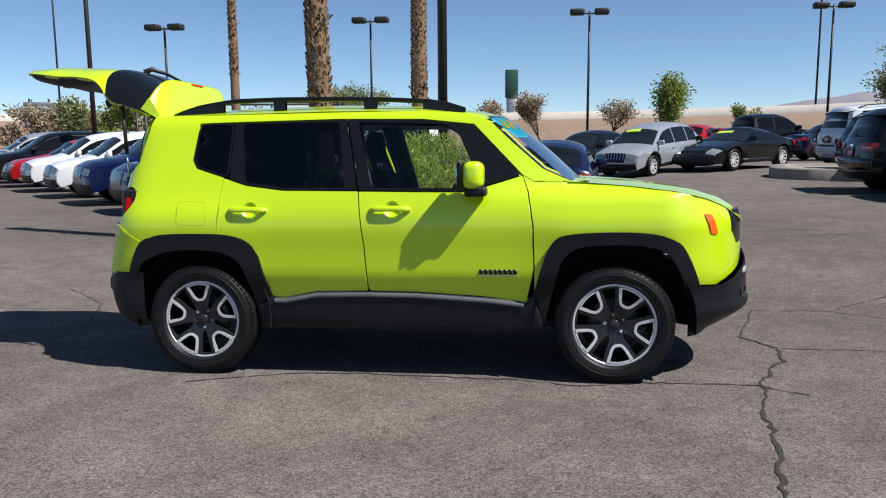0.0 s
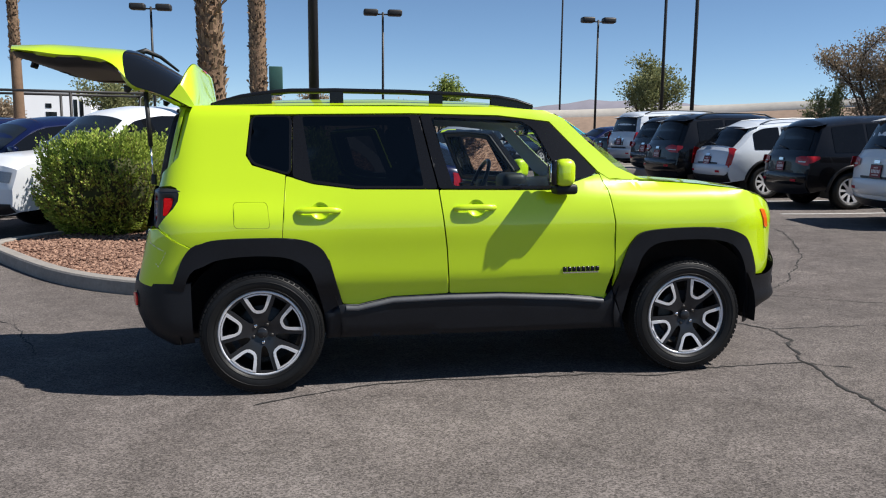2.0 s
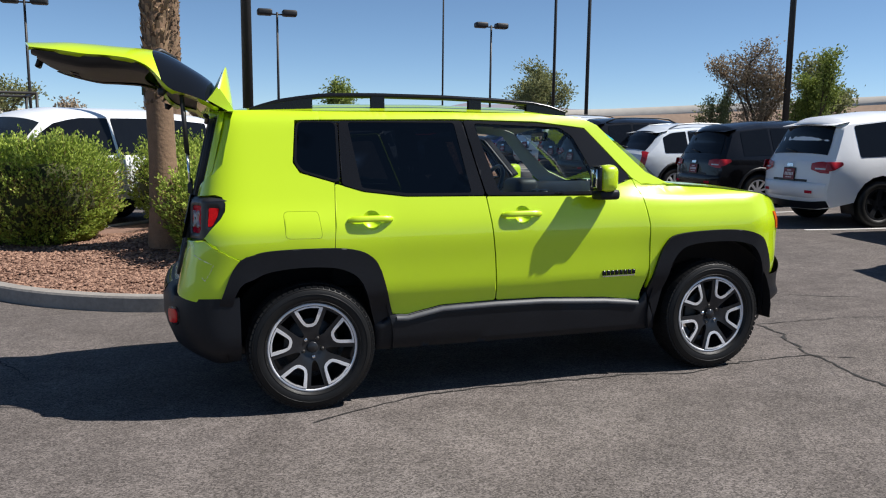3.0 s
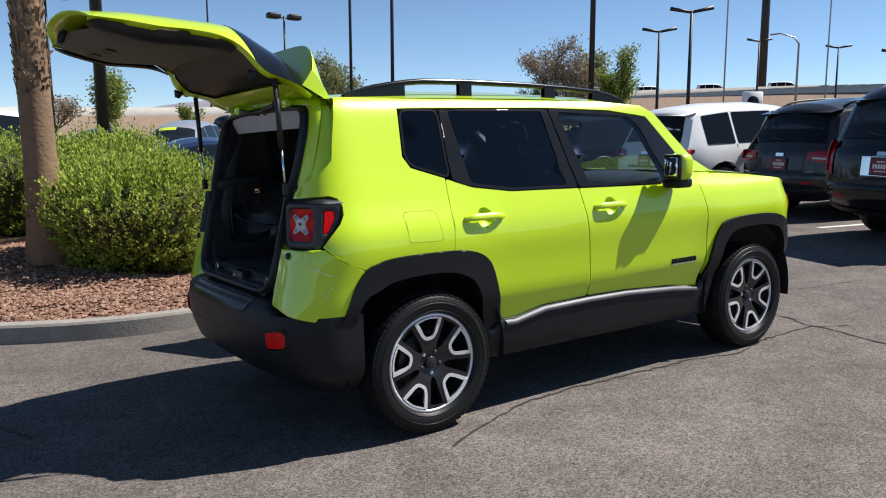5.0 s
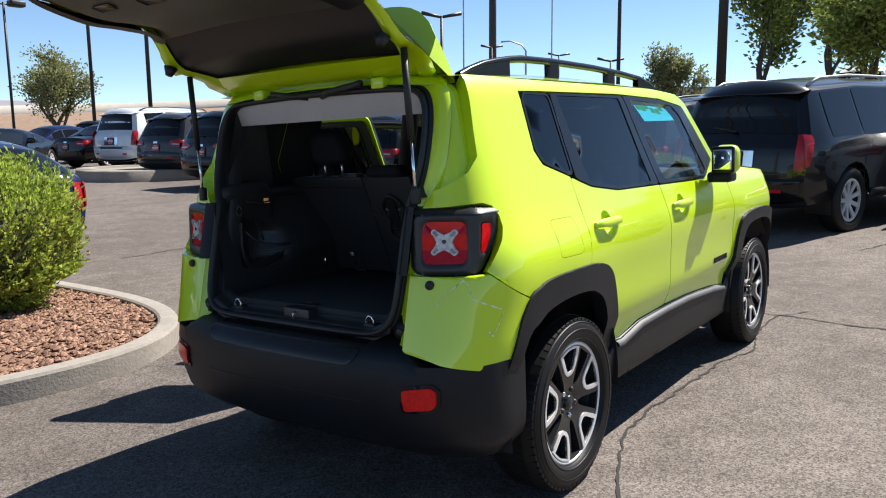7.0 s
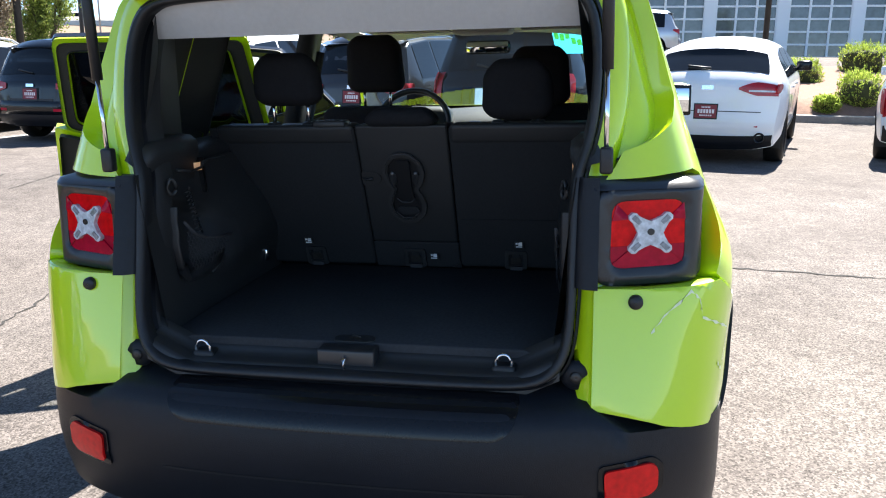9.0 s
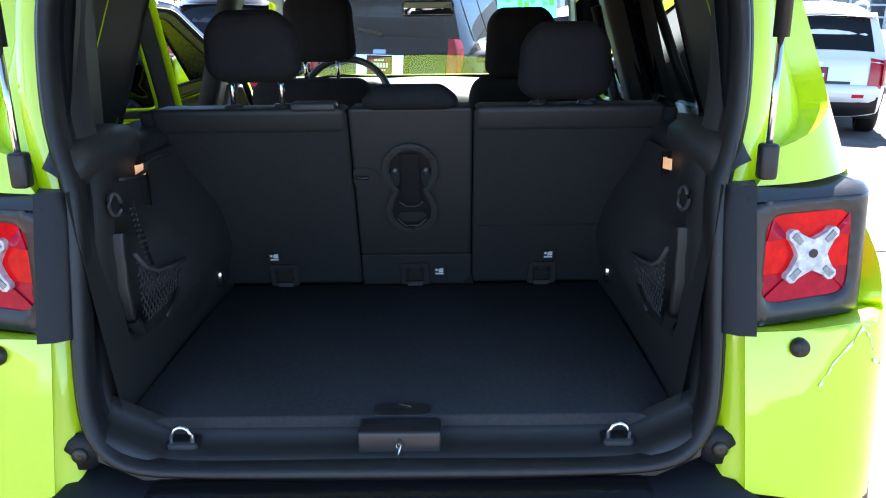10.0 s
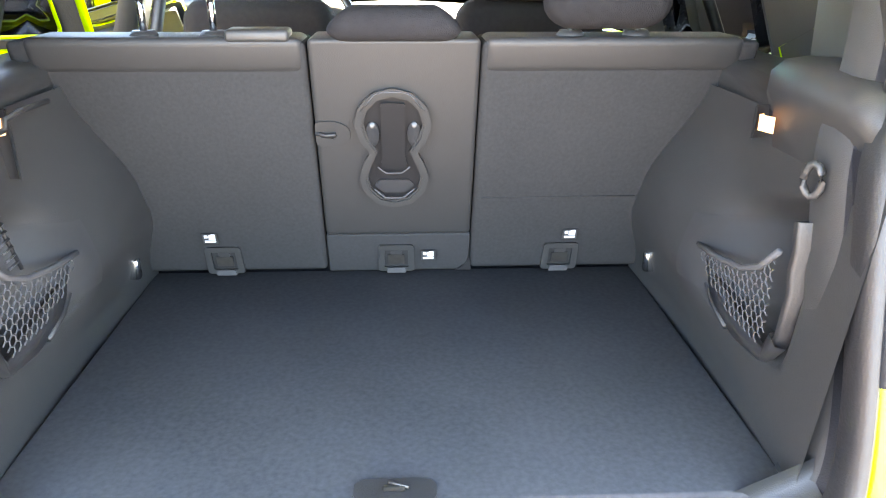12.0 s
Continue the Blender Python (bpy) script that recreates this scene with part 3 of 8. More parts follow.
for side in (-1, 1):
    build_door(side, True, -62 if side > 0 else 0)
    fdoor, fhinge = build_door(side, False, -70 if side > 0 else 0)

    # rear quarter, from wheel arch to roof, with the fuel flap on the right
    quarter = [(-0.328, 0.855), (-0.315, 0.872), (-0.22, 0.886), (0.013, 0.888), (0.130, 0.882), (0.143, 1.08), (0.155, 1.246), (-0.030, 1.304), (-0.064, 1.36), (-0.037, 1.594), (0.10, 1.597), (0.10, 1.648),
               (-0.38, 1.648), (-0.405, 1.60), (-0.413, 1.551), (-0.437, 1.45), (-0.450, 1.354), (-0.53, 1.30), (-0.62, 1.272), (-0.72, 1.241), (-0.745, 1.182), (-0.60, 1.192), (-0.477, 1.196), (-0.43, 1.184), (-0.405, 1.150), (-0.405, 1.11), (-0.428, 1.07), (-0.487, 1.011), (-0.520, 0.972)]
    flap = rounded([(-0.135, 1.101), (0.052, 1.099), (0.068, 0.952), (-0.130, 0.957)], 0.025)
    q = flush(quarter, side, "quarter_panel", PAINT, holes=[flap] if side < 0 else (), res=0.04, thick=0.055)
    if side < 0:
        inner_flap = rounded([(-0.1335, 1.0995), (0.0505, 1.0975), (0.0665, 0.9535), (-0.1285, 0.9585)], 0.025)
        part("fuel_flap", panel(inner_flap, flank, 0.0, 0.02, 0.05, (), side), PAINT, q, "lime green fuel filler flap")
    # the channel beside the tailgate
    flush([(-0.405, 1.648), (-0.41, 1.55), (-0.447, 1.354), (-0.53, 1.30), (-0.72, 1.241), (-0.75, 1.20), (-0.75, 1.655)], side, "tailgate_channel", PAINT, off=-0.046, thick=0.05, res=0.04, label="lime green channel beside the tailgate opening")
    flush([(-0.75, 1.12), (-0.40, 1.12), (-0.40, 1.30), (-0.75, 1.30)], side, "lamp_backing", PAINT, off=-0.075, thick=0.01, res=0.05)
    # corner below the lamp
    corner = [(-0.75, 0.95), (-0.75, 0.693), (-0.653, 0.663), (-0.536, 0.644), (-0.405, 0.620), (-0.381, 0.68), (-0.355, 0.795), (-0.331, 0.851), (-0.508, 0.958)]
    c = flush(corner, side, "bumper_corner", PAINT, off=0.004, res=0.04, label="lime green bumper corner with a scuff")
    bm = bmesh.new()
    rows = []
    for k in range(9):
        z = 0.690 + 0.265 * k / 8
        xr = -0.63 + 0.25 * (z - 0.93)
        rows.append([(xr - 0.004, side * 0.571, z), (xr + 0.012, side * 0.560, z), (xr + 0.016, side * (0.535 + 0.012 * math.sin(6 * k / 8)), z), (xr + 0.05, side * 0.530, z)])
    loft(bm, rows)
    bmesh.ops.recalc_face_normals(bm, faces=bm.faces[:])
    part("corner_return", bm, PAINT, c)
    bm = bmesh.new()
    loft(bm, [[flank(s, z - 0.002, 0.003, side), flank(s, z + 0.004, -0.01, side), flank(s, z + 0.006, -0.09, side)] for s, z in [(-0.75 + 0.014 * k, 0.950 + 0.008 * min(1, k / 14)) for k in range(18)] + [(-0.44, 0.922), (-0.38, 0.885), (-0.331, 0.851)]])
    bmesh.ops.recalc_face_normals(bm, faces=bm.faces[:])
    part("corner_shelf", bm, PAINT, c)
    if side < 0:
        for pts in ([(-0.69, 0.86), (-0.665, 0.90), (-0.61, 0.945), (-0.585, 0.925), (-0.575, 0.885)], [(-0.575, 0.885), (-0.51, 0.862), (-0.44, 0.835)], [(-0.44, 0.835), (-0.455, 0.79), (-0.475, 0.752), (-0.50, 0.775)]):
            bm = bmesh.new()
            rows = []
            fine_ = [Vector(pa).lerp(Vector(pb), k / 6) for pa, pb in zip(pts, pts[1:]) for k in range(6)]
            for i, sq in enumerate(fine_):
                w_ = 0.0022 * (1 + 0.8 * math.sin(i * 1.7))
                rows.append([flank(sq.x, sq.y + w_, 0.0055, side), flank(sq.x + 0.003 * math.sin(i * 2.3), sq.y - w_, 0.0055, side)])
            loft(bm, rows)
            bmesh.ops.recalc_face_normals(bm, faces=bm.faces[:])
            part("scuff", bm, SCUFF, c, "pale scratch in the paint")
    bm = bmesh.new()
    x, y, z = flank(-0.715, 0.925, 0.004, side)
    lathe(bm, [(0.001, 0.012), (0.013, 0.012), (0.016, 0.006), (0.016, -0.006)], (x, y, z), "x", 16, -1)
    part("bump_stop", bm, SEAL, c, "black rubber bump stop")

    # cant rail and windscreen pillar
    rail = [(0.10, 1.648), (0.10, 1.597), (0.889, 1.603), (1.42, 1.590), (1.736, 1.552), (2.027, 1.246), (2.10, 1.20), (2.40, 1.192), (2.315, 1.200), (2.15, 1.274), (1.964, 1.440), (1.83, 1.570), (1.72, 1.618), (1.40, 1.642), (0.80, 1.652)]
    flush(rail, side, "roof_side_rail", PAINT, res=0.04)
    inner = panel(rail, flank, -0.03, 0.01, 0.06, (), side, 0.0)
    bmesh.ops.reverse_faces(inner, faces=inner.faces[:])
    part("pillar_lining", inner, HEADLINER, CAR, "light grey roof rail lining")
    # black surround of the fixed rear window
    fixed = [(-0.032, 1.588), (-0.057, 1.36), (-0.028, 1.310), (0.188, 1.242), (0.194, 1.42), (0.200, 1.588)]
    pane = rounded([(-0.020, 1.580), (-0.044, 1.365), (-0.014, 1.318), (0.176, 1.258), (0.184, 1.580)], 0.03, 5)
    part("window_frame", panel(rounded(fixed, 0.045, 5), flank, 0.003, 0.04, 0.05, [pane], side), GLOSSBLACK, q, "black window surround")
    part("window_pane", panel(pane, flank, 0.0, 0.004, 0.08, (), side, 0.0), PRIVACY, q, "dark privacy glass")
    # front wing
    wing = [(2.100, 0.944), (2.105, 0.672), (2.100, 0.536)] + ARCH_FRONT[1:] + [(3.094, 0.575), (3.146, 0.602), (3.255, 0.663), (3.33, 0.74), (3.33, 0.80), (3.227, 0.805), (3.176, 0.892), (3.170, 1.0), (3.15, 1.035),
            (3.05, 1.088), (2.92, 1.130), (2.70, 1.160), (2.40, 1.188), (2.10, 1.196), (2.034, 1.236), (2.070, 1.141)]
    w = flush(wing, side, "front_wing", PAINT, res=0.04)
    part("side_marker", panel(rounded([(3.025, 1.003), (3.063, 0.993), (3.088, 0.880), (3.053, 0.884)], 0.012), flank, 0.006, 0.01, 0.03, (), side), AMBER, w, "amber side marker lamp")
    part("headlight", panel(rounded([(3.185, 1.01), (3.185, 0.89), (3.235, 0.815), (3.33, 0.80), (3.36, 0.9), (3.33, 1.02)], 0.03), flank, -0.004, 0.02, 0.04, (), side), GLOSSBLACK, w, "round headlight in a black bezel")
    # wheel arch claddings
    part("wheel_arch_trim", panel(soft_line(ARCH_REAR) + soft_line(ARCH_REAR_IN)[::-1], flank, 0.013, 0.06, 0.04, (), side, 0.004), CLAD, CAR, "black plastic rear wheel arch trim")
    part("wheel_arch_trim", panel(soft_line(ARCH_FRONT) + soft_line(ARCH_FRONT_IN)[::-1], flank, 0.020, 0.06, 0.04, (), side, 0.004), CLAD, CAR, "black plastic front wheel arch trim")
    # sill
    sill = [(0.362, 0.30), (0.352, 0.45), (0.440, 0.498), (0.549, 0.490), (0.752, 0.530), (1.085, 0.536), (1.393, 0.532), (1.808, 0.505), (2.052, 0.474), (2.095, 0.53), (2.17, 0.36), (2.17, 0.285)]
    part("sill_trim", panel(sill, flank, 0.028, 0.09, 0.05, (), side, 0.016), CLAD, CAR, "black plastic sill trim")
    edge = [(0.48, 0.492), (0.549, 0.488), (0.752, 0.528), (1.085, 0.534), (1.393, 0.530), (1.808, 0.503), (2.04, 0.476)]
    bm = bmesh.new()
    loft(bm, [[flank(x, z + 0.004, 0.0, side), flank(x, z - 0.004, 0.026, side), flank(x, z - 0.018, 0.036, side), flank(x, z - 0.026, 0.030, side)] for x, z in edge])
    bmesh.ops.recalc_face_normals(bm, faces=bm.faces[:])
    part("sill_ledge", bm, LEDGE, CAR, "satin ledge along the sill, sky gleam put in its colour")
    # nameplate: plain bars
    bm = bmesh.new()
    for k in range(8):
        x0 = 1.775 + k * 0.029
        join(bm, panel([(x0, 0.652), (x0 + 0.022, 0.652), (x0 + 0.022, 0.680), (x0, 0.680)], flank, 0.005, 0.005, 0.05, (), side, 0.0, fhinge))
    part("nameplate", bm, GLOSSBLACK, fdoor, "dark grey nameplate bars")
    bm = panel([(1.777, 0.641), (1.998, 0.641), (1.998, 0.648), (1.777, 0.648)], flank, 0.003, 0.003, 0.05, (), side, 0.0, fhinge)
    part("nameplate_underline", bm, CHROME, fdoor)

    # door mirror
    bm = bmesh.new()
    box(bm, (1.665, 0.870, 1.165), (1.815, 1.008, 1.325), 0.045, 4)
    for v in bm.verts:
        v.co.y *= side
        v.co.x += 0.02 * (v.co.z - 1.25) - 0.12 * (abs(v.co.y) - 0.94) + (0.03 if v.co.x < 1.72 else 0)
    if side > 0:
        bmesh.ops.reverse_faces(bm, faces=bm.faces[:])
    for v in bm.verts:
        v.co -= Vector(fhinge)
    housing = part("mirror", bm, PAINT, fdoor, "lime green door mirror housing")
    bm = bmesh.new()
    box(bm, (1.70, 0.84, 1.118), (1.83, 0.975, 1.178), 0.02, 3)
    for v in bm.verts:
        v.co.y *= side
        v.co -= Vector(fhinge)
    bmesh.ops.recalc_face_normals(bm, faces=bm.faces[:])
    part("mirror_foot", bm, CLAD, housing, "black mirror foot")
    bm = bmesh.new()
    box(bm, (1.662, 0.887, 1.190), (1.676, 0.991, 1.302), 0.006, 2)
    for v in bm.verts:
        v.co.y *= side
        v.co.x += 0.02 * (v.co.z - 1.25) - 0.12 * (abs(v.co.y) - 0.94)
        v.co -= Vector(fhinge)
    bmesh.ops.recalc_face_normals(bm, faces=bm.faces[:])
    part("mirror_glass", bm, MIRROR, housing, "mirror glass")
    bm = bmesh.new()
    box(bm, (1.668, 0.876, 1.172), (1.700, 1.002, 1.318), 0.010, 2)
    for v in bm.verts:
        v.co.y *= side
        v.co.x += 0.02 * (v.co.z - 1.25) - 0.12 * (abs(v.co.y) - 0.94)
        v.co -= Vector(fhinge)
    bmesh.ops.recalc_face_normals(bm, faces=bm.faces[:])
    part("mirror_bezel", bm, GLOSSBLACK, housing, "black mirror bezel")

    # tail lamp: a box with a flat square face, set in a recess of the body
    lamp_poly = rounded([(-0.004, 1.166), (0.20, 1.170), (0.335, 1.170), (0.345, 1.15), (0.340, 1.084), (0.302, 1.02), (0.25, 0.966), (0.215, 0.956), (-0.004, 0.950)], 0.048, 6)
    hole = rounded([(0.036, 1.137), (0.184, 1.139), (0.188, 0.994), (0.034, 0.988)], 0.030, 5)
    slot = rounded([(0.250, 1.130), (0.304, 1.127), (0.294, 1.076), (0.272, 1.032), (0.248, 1.028)], 0.012)
    lampbody = part("tail_lamp", panel(lamp_poly, lamp_face, 0.0, 0.075, 0.012, [hole, slot], side, 0.007), LAMP_BLACK, CAR, "square tail lamp in a black housing")
    part("lens", panel(rounded([(0.028, 1.145), (0.192, 1.145), (0.197, 1.042), (0.028, 1.038)], 0.012), lamp_face, -0.008, 0.02, 0.03, (), side, 0.003), RED_LENS, lampbody, "red lamp lens")
    part("lower_lens", panel(rounded([(0.029, 1.0375), (0.197, 1.0415), (0.197, 0.990), (0.029, 0.983)], 0.008), lamp_face, -0.009, 0.02, 0.03, (), side, 0.003), RED_DARK, lampbody, "darker red lower lens")
    for a0, a1 in ((0.045, 0.075), (0.150, 0.182)):
        for z0, z1 in ((1.132, 1.098), (1.004, 1.032)):
            facet = [(a0 if a0 < 0.1 else a1, z0), (a1 if a0 < 0.1 else a0, z1), (0.036 if a0 < 0.1 else 0.186, (z0 + z1) / 2 - 0.02)]
            part("lens_facet", panel(facet, lamp_face, -0.0055, 0.004, 0.02, (), side, 0.0), RED_DARK, lampbody)
    part("side_lens", panel(slot, lamp_face, -0.003, 0.02, 0.03, (), side, 0.003), RED_LENS, lampbody, "red side lens")
    bm = bmesh.new()
    loft(bm, [[lamp_face(-0.004 + 0.345 * k / 24, 1.163, 0.001, side), lamp_face(-0.004 + 0.345 * k / 24, 1.176, -0.008, side), lamp_face(-0.004 + 0.345 * k / 24, 1.190, -0.065, side)] for k in range(25)])
    bmesh.ops.recalc_face_normals(bm, faces=bm.faces[:])
    part("lamp_shoulder", bm, LAMP_BLACK, lampbody, "glossy black lamp shoulder")
    cx, cz = 0.113, 1.068
    star = []
    for k in range(4):
        a = math.radians(45 + 90 * k)
        for da, r in ((-0.235, 0.047), (-0.19, 0.058), (-0.08, 0.0635), (0.08, 0.0635), (0.19, 0.058), (0.235, 0.047), (0.50, 0.0335), (math.pi / 4, 0.0285), (math.pi / 2 - 0.50, 0.0335)):
            star.append((cx + r * math.cos(a + da) * 0.92, cz + r * math.sin(a + da) * 0.92))
    xmark = part("cross_lens", panel(star, lamp_face, 0.003, 0.012, 0.02, (), side, 0.003), WHITE_LENS, lampbody, "clear cross-shaped lens")
    for k in range(4):
        a = math.radians(45 + 90 * k)
        q = [(cx + (r * math.cos(a) - w_ * math.sin(a)) * 0.92, cz + (r * math.sin(a) + w_ * math.cos(a)) * 0.92) for r, w_ in ((0.034, -0.005), (0.056, -0.006), (0.056, 0.006), (0.034, 0.005))]
        part("prism", panel(q, lamp_face, 0.005, 0.003, 0.02, (), side, 0.0), LENS_GREY, xmark)
    bm = panel([(cx + 0.0075 * math.cos(k * math.tau / 12), cz + 0.003 + 0.0075 * math.sin(k * math.tau / 12)) for k in range(12)], lamp_face, 0.005, 0.004, 0.02, (), side, 0.0)
    part("lamp_bulb", bm, RIM_DARK, xmark)
    # black filler between lamp and opening
    bm = bmesh.new()
    rows = []
    for k in range(9):
        z = 0.955 + 0.235 * k / 8
        xr = -0.30 - (0.33 - 0.25 * (z - 0.93))
        rows.append([(xr - 0.034, side * 0.578, z), (xr - 0.03, side * 0.55, z), (xr - 0.012, side * 0.525, z), (xr + 0.05, side * 0.522, z)])
    loft(bm, rows)
    bmesh.ops.recalc_face_normals(bm, faces=bm.faces[:])
    part("lamp_filler", bm, CLAD, CAR, "black plastic filler beside the lamp")

    # roof rail
    xs = [-0.268, -0.20, -0.10, 0.0, 0.10, 0.187, 0.45, 0.864, 1.2, 1.446, 1.56, 1.668]
    zs = [1.655, 1.678, 1.702, 1.718, 1.731, 1.738, 1.741, 1.734, 1.72, 1.703, 1.682, 1.650]
    bm = bmesh.new()
    rows = []
    for x, z in zip(xs, zs):
        t = 0.016 if -0.15 < x < 1.6 else 0.012
        ring = [(x, side * (0.553 + 0.017 * math.cos(a)), z + t * math.sin(a)) for a in [k * math.tau / 10 for k in range(10)]]
        rows.append(ring)
    loft(bm, rows, True)
    for x0, x1 in ((-0.262, 0.08), (0.42, 0.50), (1.02, 1.10), (1.40, 1.665)):
        for i in range(8):
            xa, xb = x0 + (x1 - x0) * i / 8, x0 + (x1 - x0) * (i + 1) / 8
            za, zb = float(np.interp(xa, xs, zs)), float(np.interp(xb, xs, zs))
            ring = [[(x, side * 0.538, 1.63), (x, side * 0.538, z), (x, side * 0.568, z), (x, side * 0.568, 1.63)] for x, z in ((xa, za), (xb, zb))]
            loft(bm, ring)
    bmesh.ops.recalc_face_normals(bm, faces=bm.faces[:])
    part("roof_rail", sharpen(bm, 50), GLOSSBLACK, CAR, "black raised roof rail")

    # wheel wells and suspension darkness
    for cx_, r in ((0.0, 0.455), (2.57, 0.47)):
        bm = bmesh.new()
        rows = []
        for k in range(19):
            a = math.pi * k / 18 * 1.1 - 0.05 * math.pi
            rows.append([(cx_ + r * math.cos(a), side * 0.855, 0.37 + r * 1.02 * math.sin(a)), (cx_ + r * math.cos(a), side * 0.55, 0.37 + r * 1.02 * math.sin(a)), (cx_, side * 0.55, 0.37)])
        loft(bm, rows)
        bmesh.ops.recalc_face_normals(bm, faces=bm.faces[:])
        part("wheel_well", bm, SEAL, CAR, "black wheel well liner")


def wheel(cx_, side):
    """Tyre, two-tone rim, brake and bolts."""
    c = (cx_, side * 0.775, 0.352)
    bm = bmesh.new()
    prof = [(0.246, 0.085), (0.254, 0.098), (0.268, 0.107), (0.295, 0.111), (0.318, 0.107), (0.334, 0.096), (0.346, 0.080), (0.352, 0.05), (0.3525, 0.0), (0.352, -0.05), (0.349, -0.08), (0.34, -0.097), (0.295, -0.112), (0.25, -0.105), (0.22, -0.08)]
    lathe(bm, prof, c, "y", 64, side)
    tyre = part("wheel", bm, TYRE, CAR, "alloy wheel with a black all-season tyre")
    for r_ in (0.262, 0.300, 0.326):
        bm = bmesh.new()
        h_ = {0.262: 0.1045, 0.300: 0.1105, 0.326: 0.1020}[r_]
        lathe(bm, [(r_ - 0.003, h_ - 0.002), (r_ - 0.0015, h_ + 0.0025), (r_ + 0.0015, h_ + 0.002), (r_ + 0.003, h_ - 0.003)], c, "y", 64, side)
        part("sidewall_rib", bm, TYRE, tyre)
    # shoulder tread blocks
    bm = bmesh.new()
    for k in range(64):
        a = k * math.tau / 64
        for y0, y1 in ((0.062, 0.099), (0.02, 0.052), (-0.02, 0.01), (-0.06, -0.03)):
            r0, r1 = (0.340, 0.3505) if y1 > 0.09 else (0.350, 0.3545)
            w_ = 0.043
            da = 0.15 * (y0 - 0.03)
            q = []
            for aa, r in ((a + da, r1), (a + da + w_ / 0.352 * 0.62, r1), (a + da + w_ / 0.352 * 0.62, r0), (a + da, r0)):
                q.append((r, aa))
            ya, yb = c[1] + side * y0, c[1] + side * y1
            drop = 0.008 if y1 > 0.09 else 0
            f = [bm.verts.new((cx_ + r * math.cos(t), ya, c[2] + r * math.sin(t))) for r, t in q]
            g = [bm.verts.new((cx_ + (r - drop) * math.cos(t), yb, c[2] + (r - drop) * math.sin(t))) for r, t in q]
            for i in range(4):
                bm.faces.new((f[i], f[(i + 1) % 4], g[(i + 1) % 4], g[i]))
            bm.faces.new(g)
    bmesh.ops.recalc_face_normals(bm, faces=bm.faces[:])
    part("tread", bm, TYRE, tyre, flat=True)

    def face(u, v, off, sd):
        d = math.hypot(u, v)
        return cx_ + u, sd * (0.862 - 0.018 * max(0, 1 - d / 0.23) ** 1.5 * 1.4 + off - (0.004 if d < 0.06 else 0)), 0.352 + v

    turn = 0.40 if cx_ < 1 else 1.10

    def pocket(a, rows):
        """A U-shaped outline, open to the rim: rows of radius and half angle."""
        return [(r * math.cos(a + sg * radians(w_)), r * math.sin(a + sg * radians(w_))) for sg, seq in ((-1, rows), (1, rows[::-1])) for r, w_ in seq]

    U_IN = [(0.2225, 4), (0.2215, 15.4), (0.190, 14.0), (0.156, 12.0), (0.137, 8.4), (0.132, 3)]
    U_OUT = [(0.231, 4), (0.2305, 12), (0.229, 20.5), (0.190, 19.6), (0.150, 17.6), (0.130, 14.5), (0.118, 8), (0.116, 3)]

    disc = [(0.237 * math.cos(k * math.tau / 60), 0.237 * math.sin(k * math.tau / 60)) for k in range(60)]
    arms = [turn + k * math.tau / 5 for k in range(5)]
    slots = []
    for a in arms:
        b = a + math.radians(36)
        slots.append([(r * math.cos(b) - w_ * math.sin(b), r * math.sin(b) + w_ * math.cos(b)) for r, w_ in ((0.076, -0.006), (0.094, -0.016), (0.150, -0.026), (0.219, -0.038), (0.219, 0.038), (0.150, 0.026), (0.094, 0.016), (0.076, 0.006))])
    part("rim", panel(disc, face, 0.0, 0.03, 0.02, [pocket(a, U_IN) for a in arms] + slots, side, 0.0), RIM_DARK, tyre, "dark grey spoked rim")
    for a in arms:
        part("spoke_edge", panel(pocket(a, U_OUT), face, 0.005, 0.012, 0.02, [pocket(a, U_IN)], side, 0.003), RIM_SILVER, tyre, "bright machined spoke edge")
    bm = bmesh.new()
    lathe(bm, [(0.231, 0.076), (0.233, 0.088), (0.239, 0.092), (0.248, 0.088), (0.249, 0.075)], c, "y", 60, side)
    part("rim_lip", bm, RIM_SILVER, tyre, "bright rim lip")
    bm = bmesh.new()
    lathe(bm, [(0.245, 0.08), (0.222, 0.03), (0.205, -0.06), (0.21, -0.10)], c, "y", 40, side)
    part("rim_barrel", bm, SEAL, tyre)
    bm = bmesh.new()
    lathe(bm, [(0.02, 0.02), (0.15, 0.02), (0.155, 0.012), (0.155, 0.0), (0.02, -0.01)], c, "y", 40, side)
    part("brake_disc", bm, IRON, tyre, "iron brake disc")
    bm = bmesh.new()
    lathe(bm, [(0.001, 0.079), (0.027, 0.079), (0.031, 0.074), (0.031, 0.06)], c, "y", 24, side)
    part("hub_cap", bm, RIM_DARK, tyre)
    for k in range(5):
        a = turn + math.radians(36) + k * math.tau / 5
        bm = bmesh.new()
        lathe(bm, [(0.001, 0.074), (0.009, 0.074), (0.011, 0.068), (0.011, 0.05)], (c[0] + 0.055 * math.cos(a), c[1], c[2] + 0.055 * math.sin(a)), "y", 8, side)
        part("wheel_nut", bm, CHROME if k % 2 else IRON, tyre)
    return tyre


for cx_ in (0.0, 2.57):
    for side in (-1, 1):
        wheel(cx_, side)

# roof
XR = [-0.47, -0.30, 0.2, 0.8, 1.4, 1.70, 1.80]
ZR = [1.655, 1.685, 1.718, 1.722, 1.702, 1.655, 1.620]


